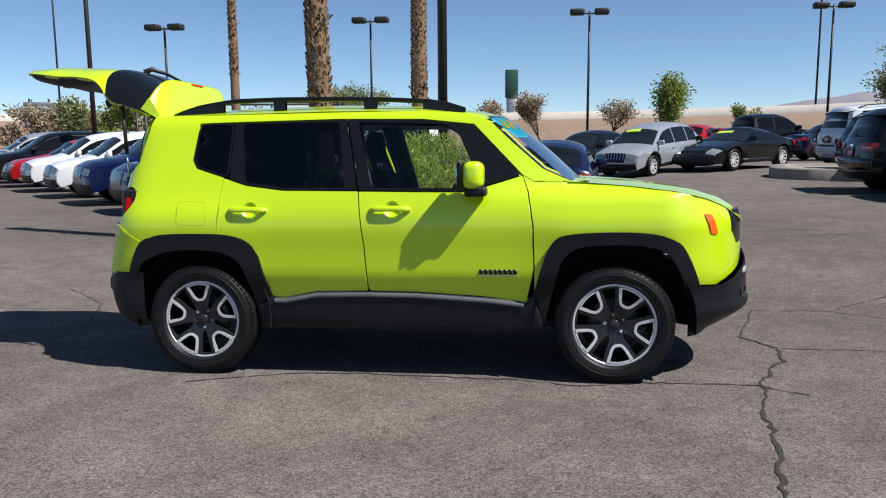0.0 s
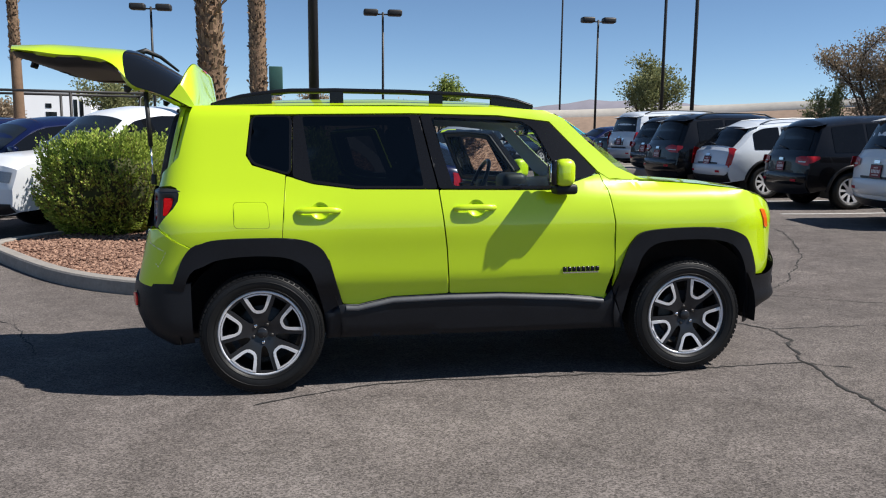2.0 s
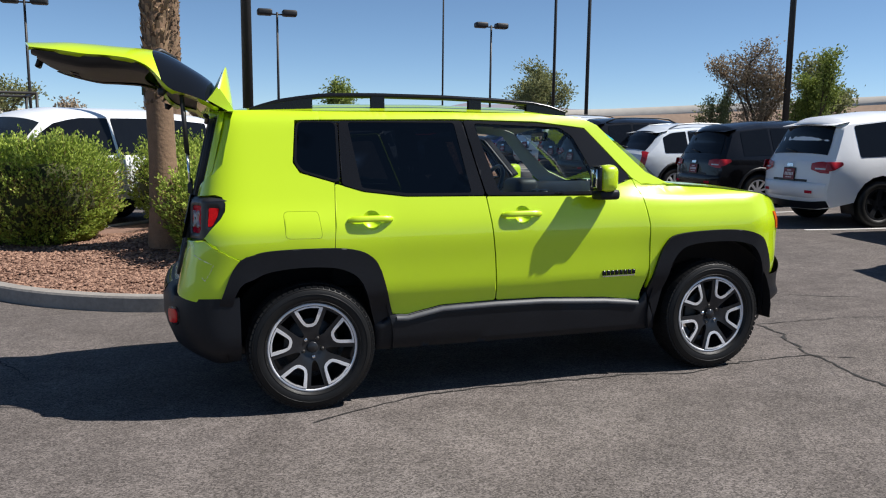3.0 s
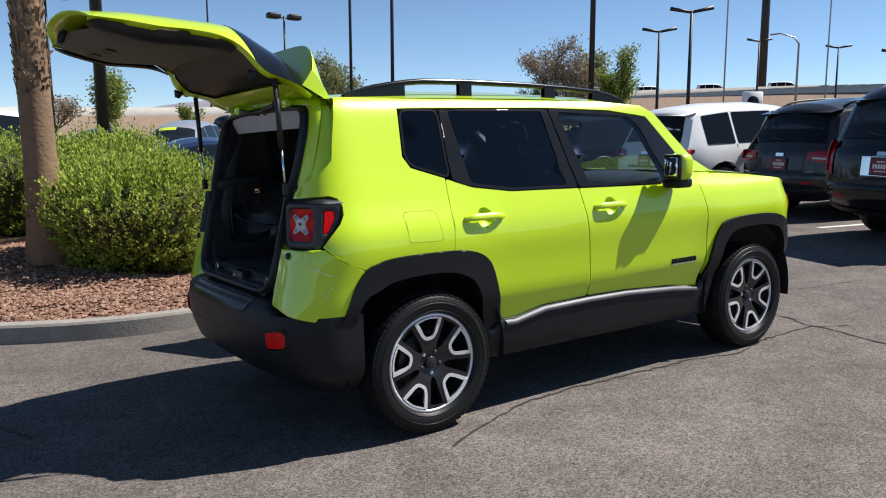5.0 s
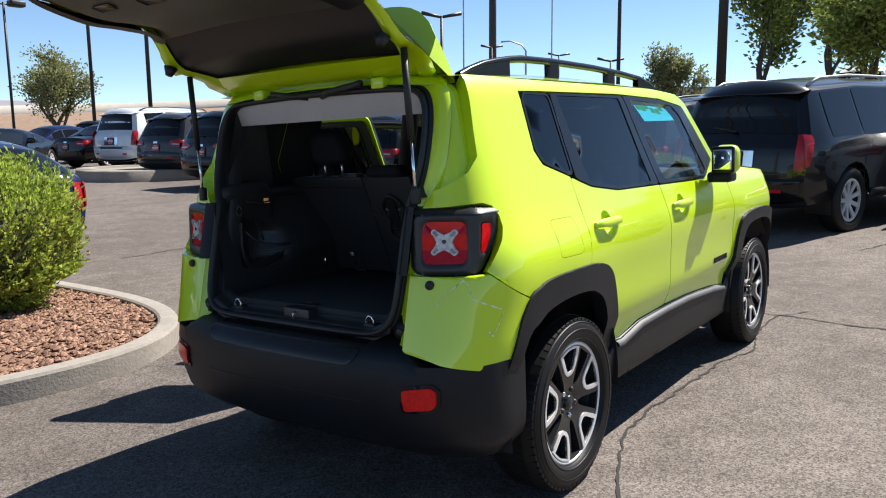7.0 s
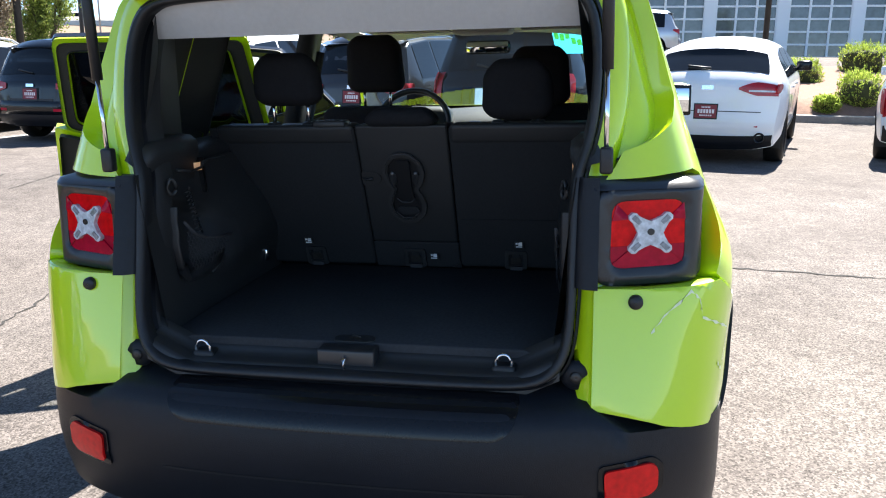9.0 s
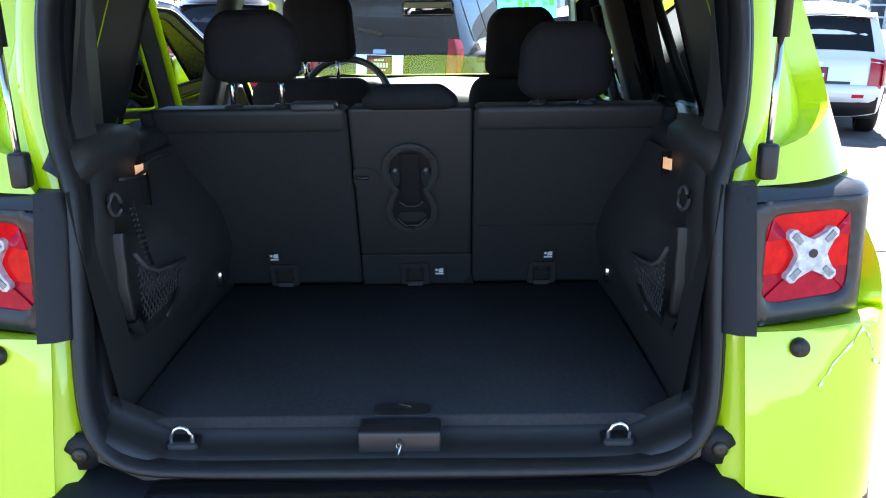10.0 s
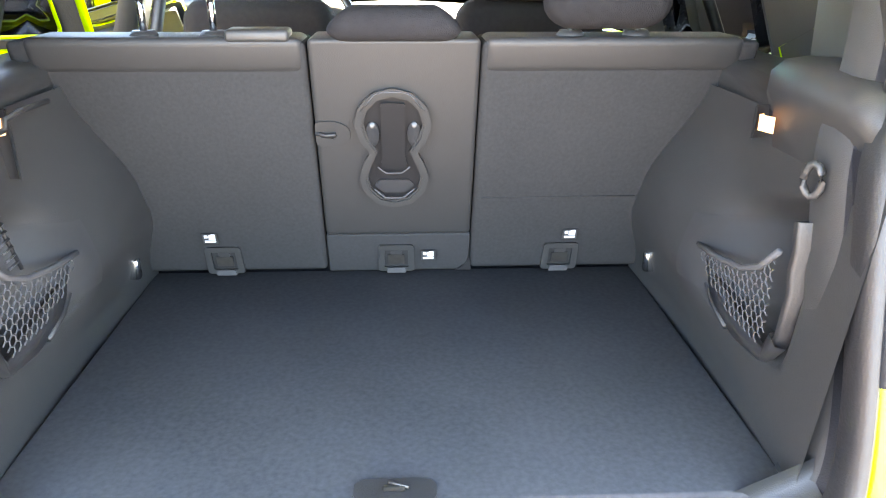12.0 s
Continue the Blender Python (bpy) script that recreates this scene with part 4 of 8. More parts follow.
def roof_pt(u, v):
    x = -0.46 + 2.26 * u
    t = 2 * v - 1
    edge = float(np.interp(x, [-0.46, -0.38, 0.1, 1.4, 1.72, 1.83], [0.60, 0.633, 0.633, 0.636, 0.585, 0.56]))
    zc = smooth_interp(x, XR, ZR)
    zedge = float(np.interp(x, [-0.46, 0.10, 0.8, 1.4, 1.72, 1.83], [1.640, 1.648, 1.652, 1.642, 1.618, 1.572]))
    return x + 0.09 * (1 - t * t) * max(0, u - 0.85) / 0.15, edge * t, zedge + (zc - zedge) * (1 - abs(t) ** 2.6)


bm = grid_sheet(50, 30, roof_pt)
bmesh.ops.recalc_face_normals(bm, faces=bm.faces[:])
part("roof", bm, PAINT, CAR, "lime green roof")
bm = grid_sheet(30, 20, lambda u, v: (roof_pt(u, v)[0], roof_pt(u, v)[1] * 0.95, roof_pt(u, v)[2] - 0.03))
part("headliner", bm, HEADLINER, CAR, "light grey cloth headliner")


def screen_pt(u, v):
    t = 2 * v - 1
    x0, z0 = 1.80 + 0.09 * (1 - t * t), 1.605 + 0.015 * (1 - t * t)
    x1, z1 = 2.315 + 0.10 * (1 - t * t), 1.185
    y = t * (0.585 + (0.705 - 0.585) * u)
    return x0 + (x1 - x0) * u, y, z0 + (z1 - z0) * u + 0.02 * math.sin(math.pi * u)


screen = part("windscreen", grid_sheet(12, 16, screen_pt), WSCREEN, CAR, "clear windscreen with a yellow and blue sticker")


def on_screen(v0, v1, u0, u1, d):
    return lambda u, v: tuple(Vector(screen_pt(u0 + (u1 - u0) * u, v0 + (v1 - v0) * v)) + Vector((d, 0, d)))


rnd_s = random.Random(12)
part("window_sticker", grid_sheet(5, 8, on_screen(0.015, 0.23, 0.05, 0.36, 0.003)), STICKER_B, screen, "cyan price sticker inside the glass")
for k in range(9):
    v0, u0 = 0.02 + 0.023 * k, 0.08 + 0.14 * rnd_s.random()
    part("sticker_patch", grid_sheet(2, 2, on_screen(v0, v0 + 0.020, u0, u0 + rnd_s.uniform(0.05, 0.10), 0.005)), STICKER_Y, screen, "yellow patch on the sticker")


WING_TOP = [flank(s, float(np.interp(s, [2.10, 2.40, 2.70, 2.92, 3.05, 3.15], [1.196, 1.188, 1.160, 1.130, 1.088, 1.035])), 0.0, 1) for s in (2.10, 2.25, 2.40, 2.55, 2.70, 2.80, 2.92, 3.0, 3.05, 3.10, 3.15)] + [(3.35, 0.45, 0.95), (3.42, 0.25, 0.90)]


def hood_pt(u, v):
    x = 2.30 + 1.10 * u
    t = 2 * v - 1
    zc = smooth_interp(x, [2.2, 2.486, 2.8, 3.062, 3.25, 3.36, 3.42], [1.205, 1.197, 1.174, 1.136, 1.082, 1.02, 0.95])
    ye = float(np.interp(x, [e[0] for e in WING_TOP], [e[1] for e in WING_TOP])) + 0.010
    ze = float(np.interp(x, [e[0] for e in WING_TOP], [e[2] for e in WING_TOP])) + 0.002
    return x, ye * t, ze + (zc - ze) * (1 - abs(t) ** 3.5) + 0.012 * math.exp(-((abs(t) - 0.62) / 0.12) ** 2) * (1 - u)


bm = grid_sheet(30, 36, hood_pt)
bmesh.ops.recalc_face_normals(bm, faces=bm.faces[:])
part("bonnet", bm, PAINT, CAR, "lime green bonnet")
bm = grid_sheet(4, 20, lambda u, v: (2.30 + 0.14 * u + 0.1 * (1 - (2 * v - 1) ** 2), (2 * v - 1) * 0.70, 1.178 + 0.02 * math.sin(u * 3)))
part("cowl", bm, SEAL, CAR, "black plastic cowl below the windscreen")
bm = bmesh.new()
loft(bm, [[(3.395 - 0.45 * abs(t) ** 2.4 + dx, t * 0.80, z) for t in [k / 8 - 1 for k in range(17)]] for z, dx in ((1.0, -0.03), (0.9, 0.01), (0.8, 0.02), (0.72, 0.02))])
bmesh.ops.recalc_face_normals(bm, faces=bm.faces[:])
part("grille_panel", bm, PAINT, CAR, "lime green slotted front panel")
bm = bmesh.new()
FRONT_TOP = ([2.97, 3.094, 3.146, 3.255, 3.33, 3.45], [0.575, 0.583, 0.610, 0.670, 0.742, 0.745])
FRONT_OUT = ([0.27, 0.34, 0.395, 0.42, 0.445, 0.47, 0.60, 0.70, 0.745], [-0.12, -0.02, 0.046, 0.060, 0.054, 0.042, 0.038, 0.028, 0.004])


def front_pt(s, z, off, sd):
    d = float(np.interp(z, *FRONT_OUT)) * ease(s, 2.96, 3.18)
    return flank(s, z, d + off, sd)


rows = []
for k in range(15):
    row = []
    for side in (-1, 1):
        half = []
        for i in range(26):
            s_ = 2.965 + 0.484 * i / 25
            hi = float(np.interp(s_, *FRONT_TOP))
            half.append(front_pt(s_, 0.27 + (hi - 0.27) * k / 14, 0.002, side))
        row += half if side < 0 else half[::-1]
    rows.append(row)
loft(bm, rows)
bmesh.ops.recalc_face_normals(bm, faces=bm.faces[:])
bumper_f = part("front_bumper", bm, CLAD, CAR, "black plastic front bumper")
for side in (-1, 1):
    part("fog_lamp", panel(rounded([(3.240, 0.618), (3.292, 0.622), (3.300, 0.655), (3.255, 0.646)], 0.012), front_pt, 0.008, 0.01, 0.02, (), side, 0.003), WHITE_LENS, bumper_f, "clear fog lamp")
    part("side_intake", panel(rounded([(3.225, 0.468), (3.290, 0.468), (3.290, 0.535), (3.225, 0.528)], 0.015), front_pt, 0.010, 0.012, 0.02, [rounded([(3.232, 0.484), (3.283, 0.484), (3.283, 0.529), (3.232, 0.522)], 0.012)], side, 0.003), TRIM_SHINE, bumper_f, "black moulded intake frame")

# rear bumper, round three sides
PROF_R = [(0.30, -0.10), (0.36, 0.0), (0.40, 0.05), (0.46, 0.085), (0.53, 0.10), (0.60, 0.10), (0.66, 0.088), (0.688, 0.072), (0.704, 0.045), (0.714, 0.0), (0.735, -0.05), (0.742, -0.10)]


def bumper_pt(t, z, d):
    a = math.radians(90 * t)
    s, c_ = math.sin(a), math.cos(a)
    x = -0.378 - (0.307 + d) * max(0, c_) ** 0.60
    y = (0.864 + min(d, 0.0) * 0.5 + 0.010 * (d > 0) - 0.10 * max(0.0, 0.44 - z)) * math.copysign(abs(s) ** 0.72, s)
    zz = z - 0.030 * (1 - abs(t) ** 3) * (z < 0.45) + (0.0 if z < 0.70 else -0.02 * (abs(t) > 0.75))
    if z > 0.62 and abs(y) > 0.57:
        zz = min(zz, 0.655 + 0.045 * max(0.0, 1 - (abs(y) - 0.57) / 0.08))
    return x, y, zz


bm = bmesh.new()
loft(bm, [[bumper_pt(k / 32 - 1, z, d) for k in range(65)] for z, d in PROF_R])
bmesh.ops.recalc_face_normals(bm, faces=bm.faces[:])
rear_bumper = part("rear_bumper", sharpen(bm, 50), CLAD, CAR, "black plastic rear bumper with red reflectors")


def bumper_surf(u, z, off, sd):
    """Outer face of the rear bumper: u is the half width."""
    d = float(np.interp(z, [p[0] for p in PROF_R], [p[1] for p in PROF_R]))
    s = (min(u, 0.86) / 0.882) ** (1 / 0.72)
    return -0.378 - (0.307 + d) * max(0, 1 - s * s) ** 0.30 - off, sd * u, z


for side in (-1, 1):
    part("reflector", panel(rounded([(0.600, 0.575), (0.700, 0.590), (0.716, 0.575), (0.716, 0.53), (0.70, 0.512), (0.604, 0.500)], 0.012), bumper_surf, 0.010, 0.02, 0.02, (), side, 0.003), RED_REFL, rear_bumper, "red rear reflector")
    part("reflector_recess", panel(rounded([(0.588, 0.585), (0.705, 0.602), (0.728, 0.58), (0.728, 0.525), (0.70, 0.50), (0.590, 0.488)], 0.012), bumper_surf, 0.003, 0.01, 0.02, (), side, 0.0), GLOSSBLACK, rear_bumper)
    bm = bmesh.new()
    lathe(bm, [(0.001, 0.004), (0.012, 0.006), (0.014, 0.0)], (-0.66, side * 0.535, 0.755), "x", 12, -1)
    part("bumper_screw", bm, IRON, rear_bumper, "dark screw head")
    bm = bmesh.new()
    lathe(bm, [(0.001, 0.0), (0.028, 0.002), (0.036, -0.012)], (-0.658, side * 0.535, 0.755), "x", 14, -1)
    part("screw_boss", bm, CLAD, rear_bumper)
part("bumper_crease", panel([(-0.43, 0.520), (0.43, 0.520), (0.43, 0.514), (-0.43, 0.514)], lambda u, z, off, sd: (bumper_surf(abs(u), z, off, 1)[0], u, z), 0.0015, 0.004, 0.05, (), -1, 0.0), SEAL, rear_bumper)
pad = rounded([(-0.42, 0.716), (0.42, 0.716), (0.405, 0.665), (0.37, 0.640), (-0.37, 0.640), (-0.405, 0.665)], 0.02)
part("step_pad", panel(pad, lambda u, z, off, sd: (bumper_surf(abs(u), z, off, 1)[0], u, z - 0.0), 0.004, 0.01, 0.03, (), -1, 0.003), GLOSSBLACK, rear_bumper, "glossy dark step pad")


# ---- tailgate opening, tailgate, cargo room ----
def rear_x(z):
    return -0.63 + 0.25 * (z - 0.93)


OPEN_HALF = [(0.0, 0.742), (0.30, 0.742), (0.42, 0.748), (0.475, 0.772), (0.505, 0.82), (0.515, 0.90), (0.517, 1.02), (0.520, 1.15), (0.527, 1.20), (0.541, 1.245), (0.555, 1.31), (0.562, 1.40), (0.560, 1.48), (0.545, 1.545), (0.510, 1.585), (0.43, 1.600), (0.2, 1.608), (0.0, 1.610)]
opening = [(-y, z) for y, z in OPEN_HALF] + [(y, z) for y, z in OPEN_HALF[::-1][1:-1]]


def smooth_ring(pts, n=3):
    out = []
    k = len(pts)
    for i in range(k):
        p0, p1, p2, p3 = (Vector(pts[(i + d) % k]) for d in (-1, 0, 1, 2))
        for j in range(n):
            t = j / n
            out.append(tuple(0.5 * (2 * p1 + (p2 - p0) * t + (2 * p0 - 5 * p1 + 4 * p2 - p3) * t * t + (3 * p1 - p0 - 3 * p2 + p3) * t ** 3)))
    return out


ring = smooth_ring(opening)
mid = (0.0, 1.16)


def inset(p, d):
    v = Vector((p[0] - mid[0], (p[1] - mid[1]) * 1.1)).normalized()
    return p[0] + v.x * d, p[1] + v.y * d


def opening_band(profile):
    """A band round the tailgate opening: profile of (outward, depth)."""
    bm = bmesh.new()
    loft(bm, [[(rear_x(inset(p, o)[1]) + dpt, *inset(p, o)) for p in ring] for o, dpt in profile], True)
    bmesh.ops.recalc_face_normals(bm, faces=bm.faces[:])
    return bm


part("opening_frame", sharpen(opening_band([(0.030, 0.03), (0.028, 0.004), (0.022, 0.0), (0.020, 0.02), (0.0, 0.05), (-0.002, 0.066)]), 60), CLAD, CAR, "black painted tailgate opening frame")
bm = bmesh.new()
rows = []
for o, dpt in ((0.020, 0.016), (0.045, 0.018), (0.075, 0.026), (0.085, 0.05)):
    row = []
    for p in ring:
        q = inset(p, 0.020 + (o - 0.020) * ease(p[1], 0.80, 0.90))
        row.append((rear_x(q[1]) + dpt, *q))
    rows.append(row)
loft(bm, rows, True)
bmesh.ops.recalc_face_normals(bm, faces=bm.faces[:])
part("opening_flange", bm, PAINT, CAR, "lime green flange round the tailgate opening")
part("opening_lining", opening_band([(0.004, 0.045), (-0.004, 0.06), (-0.010, 0.085), (-0.010, 0.115)]), TRIM, CAR, "charcoal lining inside the tailgate opening")
part("opening_seal", opening_band([(0.018, 0.01), (0.016, -0.012), (0.008, -0.02), (-0.002, -0.014), (-0.006, 0.004), (-0.004, 0.03)]), SEAL, CAR, "black rubber door seal")

# grey header trim above the opening, inside
bm = grid_sheet(6, 20, lambda u, v: (-0.452 + 0.055 * u, (2 * v - 1) * (0.46 + 0.125 * u ** 0.6), 1.606 - 0.090 * u - 0.004 * math.sin(3 * u)))
part("header_trim", bm, HEADLINER, CAR, "light grey header trim")

FLOOR_Z = 0.79
bm = bmesh.new()
box(bm, (-0.598, -0.484, FLOOR_Z - 0.04), (0.13, 0.484, FLOOR_Z), 0.006, 2)
cargo_floor = part("cargo_floor", bm, FLOORCARPET, CAR, "charcoal carpeted cargo floor with a latch")
def floor_surf(u, v, off, sd):
    return v, u, FLOOR_Z + off


part("latch_plate", panel(rounded([(-0.052, -0.600), (0.048, -0.600), (0.048, -0.556), (-0.052, -0.556)], 0.021, 6), floor_surf, 0.003, 0.003, 0.02, (), -1, 0.002), TRIM, cargo_floor, "oval latch plate")
bm = bmesh.new()
box(bm, (-0.583, -0.016, FLOOR_Z + 0.002), (-0.572, 0.014, FLOOR_Z + 0.008), 0.003, 1)
tube(bm, [(-0.578, -0.018, FLOOR_Z + 0.006), (-0.570, 0.006, FLOOR_Z + 0.009)], 0.0025, 6)
part("floor_latch", bm, IRON, cargo_floor, "small dull metal floor latch")

# sill trim inside with the lock, and lashing rings
bm = bmesh.new()
loft(bm, [[(x, t, z + (0.05 * max(0, abs(t) - 0.40) / 0.1 if x < -0.5 else 0)) for t in [0.50 * (k / 10 - 1) for k in range(21)]] for x, z in ((-0.672, 0.700), (-0.672, 0.744), (-0.655, 0.752), (-0.63, 0.752), (-0.60, 0.760), (-0.595, 0.785), (-0.59, 0.76))])
bmesh.ops.recalc_face_normals(bm, faces=bm.faces[:])
part("sill_plate", bm, TRIM, CAR, "black plastic load sill")
bm = bmesh.new()
box(bm, (-0.652, -0.070, 0.728), (-0.600, 0.070, 0.788), 0.005, 2)
striker = part("lock_cover", bm, TRIM_SHINE, CAR, "shiny black lock cover")
bm = bmesh.new()
tube(bm, [(-0.650, 0.0, 0.742), (-0.666, 0.0, 0.744), (-0.668, 0.0, 0.770), (-0.650, 0.0, 0.774)], 0.004, 8)
part("lock_striker", bm, CHROME, striker, "steel lock striker")
for side in (-1, 1):
    y = side * 0.372
    bm = bmesh.new()
    box(bm, (-0.640, y - 0.028, 0.722), (-0.600, y + 0.028, 0.764), 0.008, 2)
    ringbase = part("lashing_ring", bm, SEAL, CAR, "steel lashing ring on a black base")
    bm = bmesh.new()
    arc = [(-0.632, y + 0.018 * math.cos(a), 0.768 + 0.022 * math.sin(a)) for a in [math.pi * k / 10 for k in range(11)]]
    tube(bm, [(-0.630, y + 0.018, 0.745)] + arc + [(-0.630, y - 0.018, 0.745)], 0.0042, 8)
    part("ring", bm, CHROME, ringbase, "bright steel ring")

# cargo side trims with wheel housings
HOUSING = mat("smooth_grey_housing_plastic", (0.0255, 0.0258, 0.0268), 0.30, var=0.1, spec=0.5)
NET = mat("grey_elastic_net", (0.044, 0.044, 0.047), 0.8, var=0.2, fine=300)


def pocket_top(x):
    return float(np.interp(x, [-0.48, -0.20], [1.115, 1.040]))


for side in (-1, 1):
    def wall_pt(u, v):
        x = -0.60 + 0.73 * u
        z = FLOOR_Z - 0.03 + 0.43 * v
        y = 0.476 + 0.05 * v + 0.012 * math.sin(math.pi * u)
        y -= 0.050 * (1 - ease(math.hypot(x - 0.02, 1.25 * (z - 0.84)), 0.20, 0.44)) * ease(z, 0.80, 0.95)
        y += 0.058 * (1 - ease(x, -0.40, -0.20)) * ease(x, -0.492, -0.462) * ease(z, 0.885, 0.925) * (1 - ease(z, pocket_top(x) - 0.040, pocket_top(x) + 0.012))
        return x, side * y, z
    bm = grid_sheet(90, 60, wall_pt)
    wall = part("cargo_side_trim", bm, TRIM, CAR, "charcoal plastic side trim with a net pocket")
    bm = bmesh.new()
    loft(bm, [[(max(x, -0.565 + 0.95 * (y - 0.53)), side * (y + dy), z + dz) for y, z in ((0.530, 1.14), (0.522, 1.20), (0.510, 1.222), (0.512, 1.245), (0.530, 1.26), (0.56, 1.264), (0.63, 1.26), (0.70, 1.24))] for x, dy, dz in ((-0.565, 0.03, -0.045), (-0.54, 0.008, -0.01), (-0.50, 0.0, 0.0), (-0.40, -0.004, 0.006), (-0.31, 0.0, 0.004), (-0.285, 0.012, -0.008), (-0.265, 0.03, -0.035), (-0.1, 0.035, -0.03), (0.10, 0.035, -0.03))])
    part("side_shelf", bm, TRIM, wall, "dark plastic side shelf")
    # lining behind the rear quarter and its small window
    bm = panel([(-0.395, 1.205), (0.19, 1.205), (0.19, 1.615), (-0.375, 1.615)], flank, -0.052, 0.004, 0.06, (), side, 0.0)
    bmesh.ops.reverse_faces(bm, faces=bm.faces[:])
    part("quarter_lining", bm, TRIM, wall, "dark rear quarter lining")
    # pillar lining
    bm = grid_sheet(8, 10, lambda u, v: (-0.505 + 0.06 * (v) + 0.36 * u * (1 - 0.35 * v), side * (0.60 - 0.035 * (1 - u) + 0.05 * u - 0.045 * v), 1.20 + 0.37 * v))
    part("pillar_trim", bm, TRIM, wall, "dark pillar lining")
    # smooth wheel housing in the recess behind the net
    def housing_pt(u, v):
        x = -0.455 + 0.270 * u
        z = 0.905 + (pocket_top(x) - 0.030 - 0.905) * v
        return x, side * (abs(wall_pt((x + 0.60) / 0.73, (z - FLOOR_Z + 0.03) / 0.43)[1]) - 0.0025), z
    bm = grid_sheet(34, 28, housing_pt)
    part("housing_panel", bm, HOUSING, wall, "smooth dark wheel housing behind the net")
    # net pocket
    rim_pts = [(-0.484, 1.092), (-0.490, 1.06), (-0.486, 1.03), (-0.492, 1.0), (-0.486, 0.965), (-0.482, 0.935), (-0.470, 0.912), (-0.455, 0.898)]
    bm = bmesh.new()
    loft(bm, [[(x - 0.002, side * 0.510, z), (x, side * 0.496, z), (x + 0.004, side * 0.488, z), (x + 0.008, side * 0.510, z)] for x, z in rim_pts])
    bmesh.ops.recalc_face_normals(bm, faces=bm.faces[:])
    part("pocket_frame", bm, SEAL, wall, "moulded pocket rim")
    bm = bmesh.new()
    tube(bm, [(x, side * 0.487, z) for x, z in ((-0.218, 0.985), (-0.222, 0.955), (-0.245, 0.92), (-0.285, 0.893), (-0.34, 0.882))], 0.005, 6)
    part("pocket_edge", bm, SEAL, wall)
    bm = bmesh.new()
    lip = [((-0.200, 0.974), (-0.230, 0.966)), ((-0.232, 0.930), (-0.262, 0.938)), ((-0.290, 0.888), (-0.330, 0.921)), ((-0.370, 0.878), (-0.400, 0.911)), ((-0.450, 0.886), (-0.456, 0.907)), ((-0.486, 0.925), (-0.472, 0.938))]
    loft(bm, [[(a[0], side * 0.503, a[1] - 0.004), (a[0], side * 0.487, a[1]), (b[0], side * 0.484, b[1]), (b[0], side * 0.492, b[1] + 0.002)] for a, b in lip])
    bmesh.ops.recalc_face_normals(bm, faces=bm.faces[:])
    part("pocket_lip", bm, TRIM_SHINE, wall, "moulded lip under the net")
    bm = bmesh.new()
    pocket_poly = [(-0.472, 1.050), (-0.43, 1.012), (-0.38, 0.990), (-0.30, 0.974), (-0.228, 0.966), (-0.262, 0.938), (-0.33, 0.922), (-0.40, 0.912), (-0.458, 0.908), (-0.474, 0.94)]
    step = 0.0165
    for i in range(-2, 20):
        for j in range(0, 18):
            cx_, cz = -0.475 + i * step + (j % 2) * step / 2, 0.885 + j * step * 0.72
            corners = [(cx_, cz + 0.0078), (cx_ + step / 2, cz + 0.0037), (cx_ + step / 2, cz - 0.0037), (cx_, cz - 0.0078), (cx_ - step / 2, cz - 0.0037), (cx_ - step / 2, cz + 0.0037)]
            if inside((cx_, cz), pocket_poly):
                pts = [(a, side * 0.480, b) for a, b in corners[:4]]
                tube(bm, pts, 0.0013, 4, False)
    part("pocket_net", bm, NET, wall, "grey elastic net", flat=True)
    bm = bmesh.new()
    tube(bm, [(x, side * 0.479, z) for x, z in ((-0.474, 1.052), (-0.43, 1.014), (-0.38, 0.992), (-0.30, 0.976), (-0.222, 0.968))], 0.0045, 6)
    part("net_hem", bm, NET, wall)
    # courtesy lamp, clips
    bm = bmesh.new()
    loft(bm, [[(x, side * y, z + dz) for x, y in ((-0.326, 0.520), (-0.322, 0.5165), (-0.302, 0.509), (-0.296, 0.518))] for z, dz in ((1.166, 0.0), (1.188, 0.0))])
    bmesh.ops.recalc_face_normals(bm, faces=bm.faces[:])
    part("courtesy_lamp", bm, WARM_LAMP, wall, "glowing orange courtesy lamp", flat=True)
    bm = bmesh.new()
    loft(bm, [[(x, side * y, z) for x, y in ((-0.298 + k, 0.5075), (-0.288 + k, 0.509), (-0.284 + k, 0.53))] for z, k in ((1.198, 0.0), (1.16, 0.002), (1.10 if side > 0 else 1.15, 0.006))])
    part("lamp_bezel", bm, TRIM_SHINE, wall)
    if side > 0:
        bm = bmesh.new()
        tube(bm, [(-0.385, 0.508, 1.13), (-0.374, 0.503, 1.06), (-0.366, 0.490, 1.0)], 0.003, 6)
        strip_ = part("trim_strip", bm, SEAL, CAR, "ribbed plastic strip")
        for k in range(11):
            f = 0.06 + 0.085 * k
            bm = bmesh.new()
            tube(bm, [(-0.385 + 0.019 * f, 0.506 - 0.016 * f, 1.13 - 0.13 * f), (-0.405 + 0.019 * f, 0.508 - 0.014 * f, 1.126 - 0.13 * f)], 0.0022, 4)
            part("rib", bm, TRIM_SHINE, strip_)
        bm = bmesh.new()
        tube(bm, [(-0.164, 0.508, 1.187), (-0.258, 0.508, 1.189), (-0.305, 0.507, 1.186), (-0.307, 0.507, 1.174), (-0.337, 0.507, 1.172), (-0.366, 0.507, 1.171), (-0.435, 0.507, 1.181)], 0.004, 6)
        part("cover_slot", bm, TRIM, wall, "groove for a cargo cover")
    bm = bmesh.new()
    box(bm, (-0.012, side * 0.478 - 0.012, 0.832), (0.006, side * 0.478 + 0.012, 0.872), 0.005, 2)
    part("seat_catch", bm, CHROME, wall, "bright seat catch")
    bm = bmesh.new()
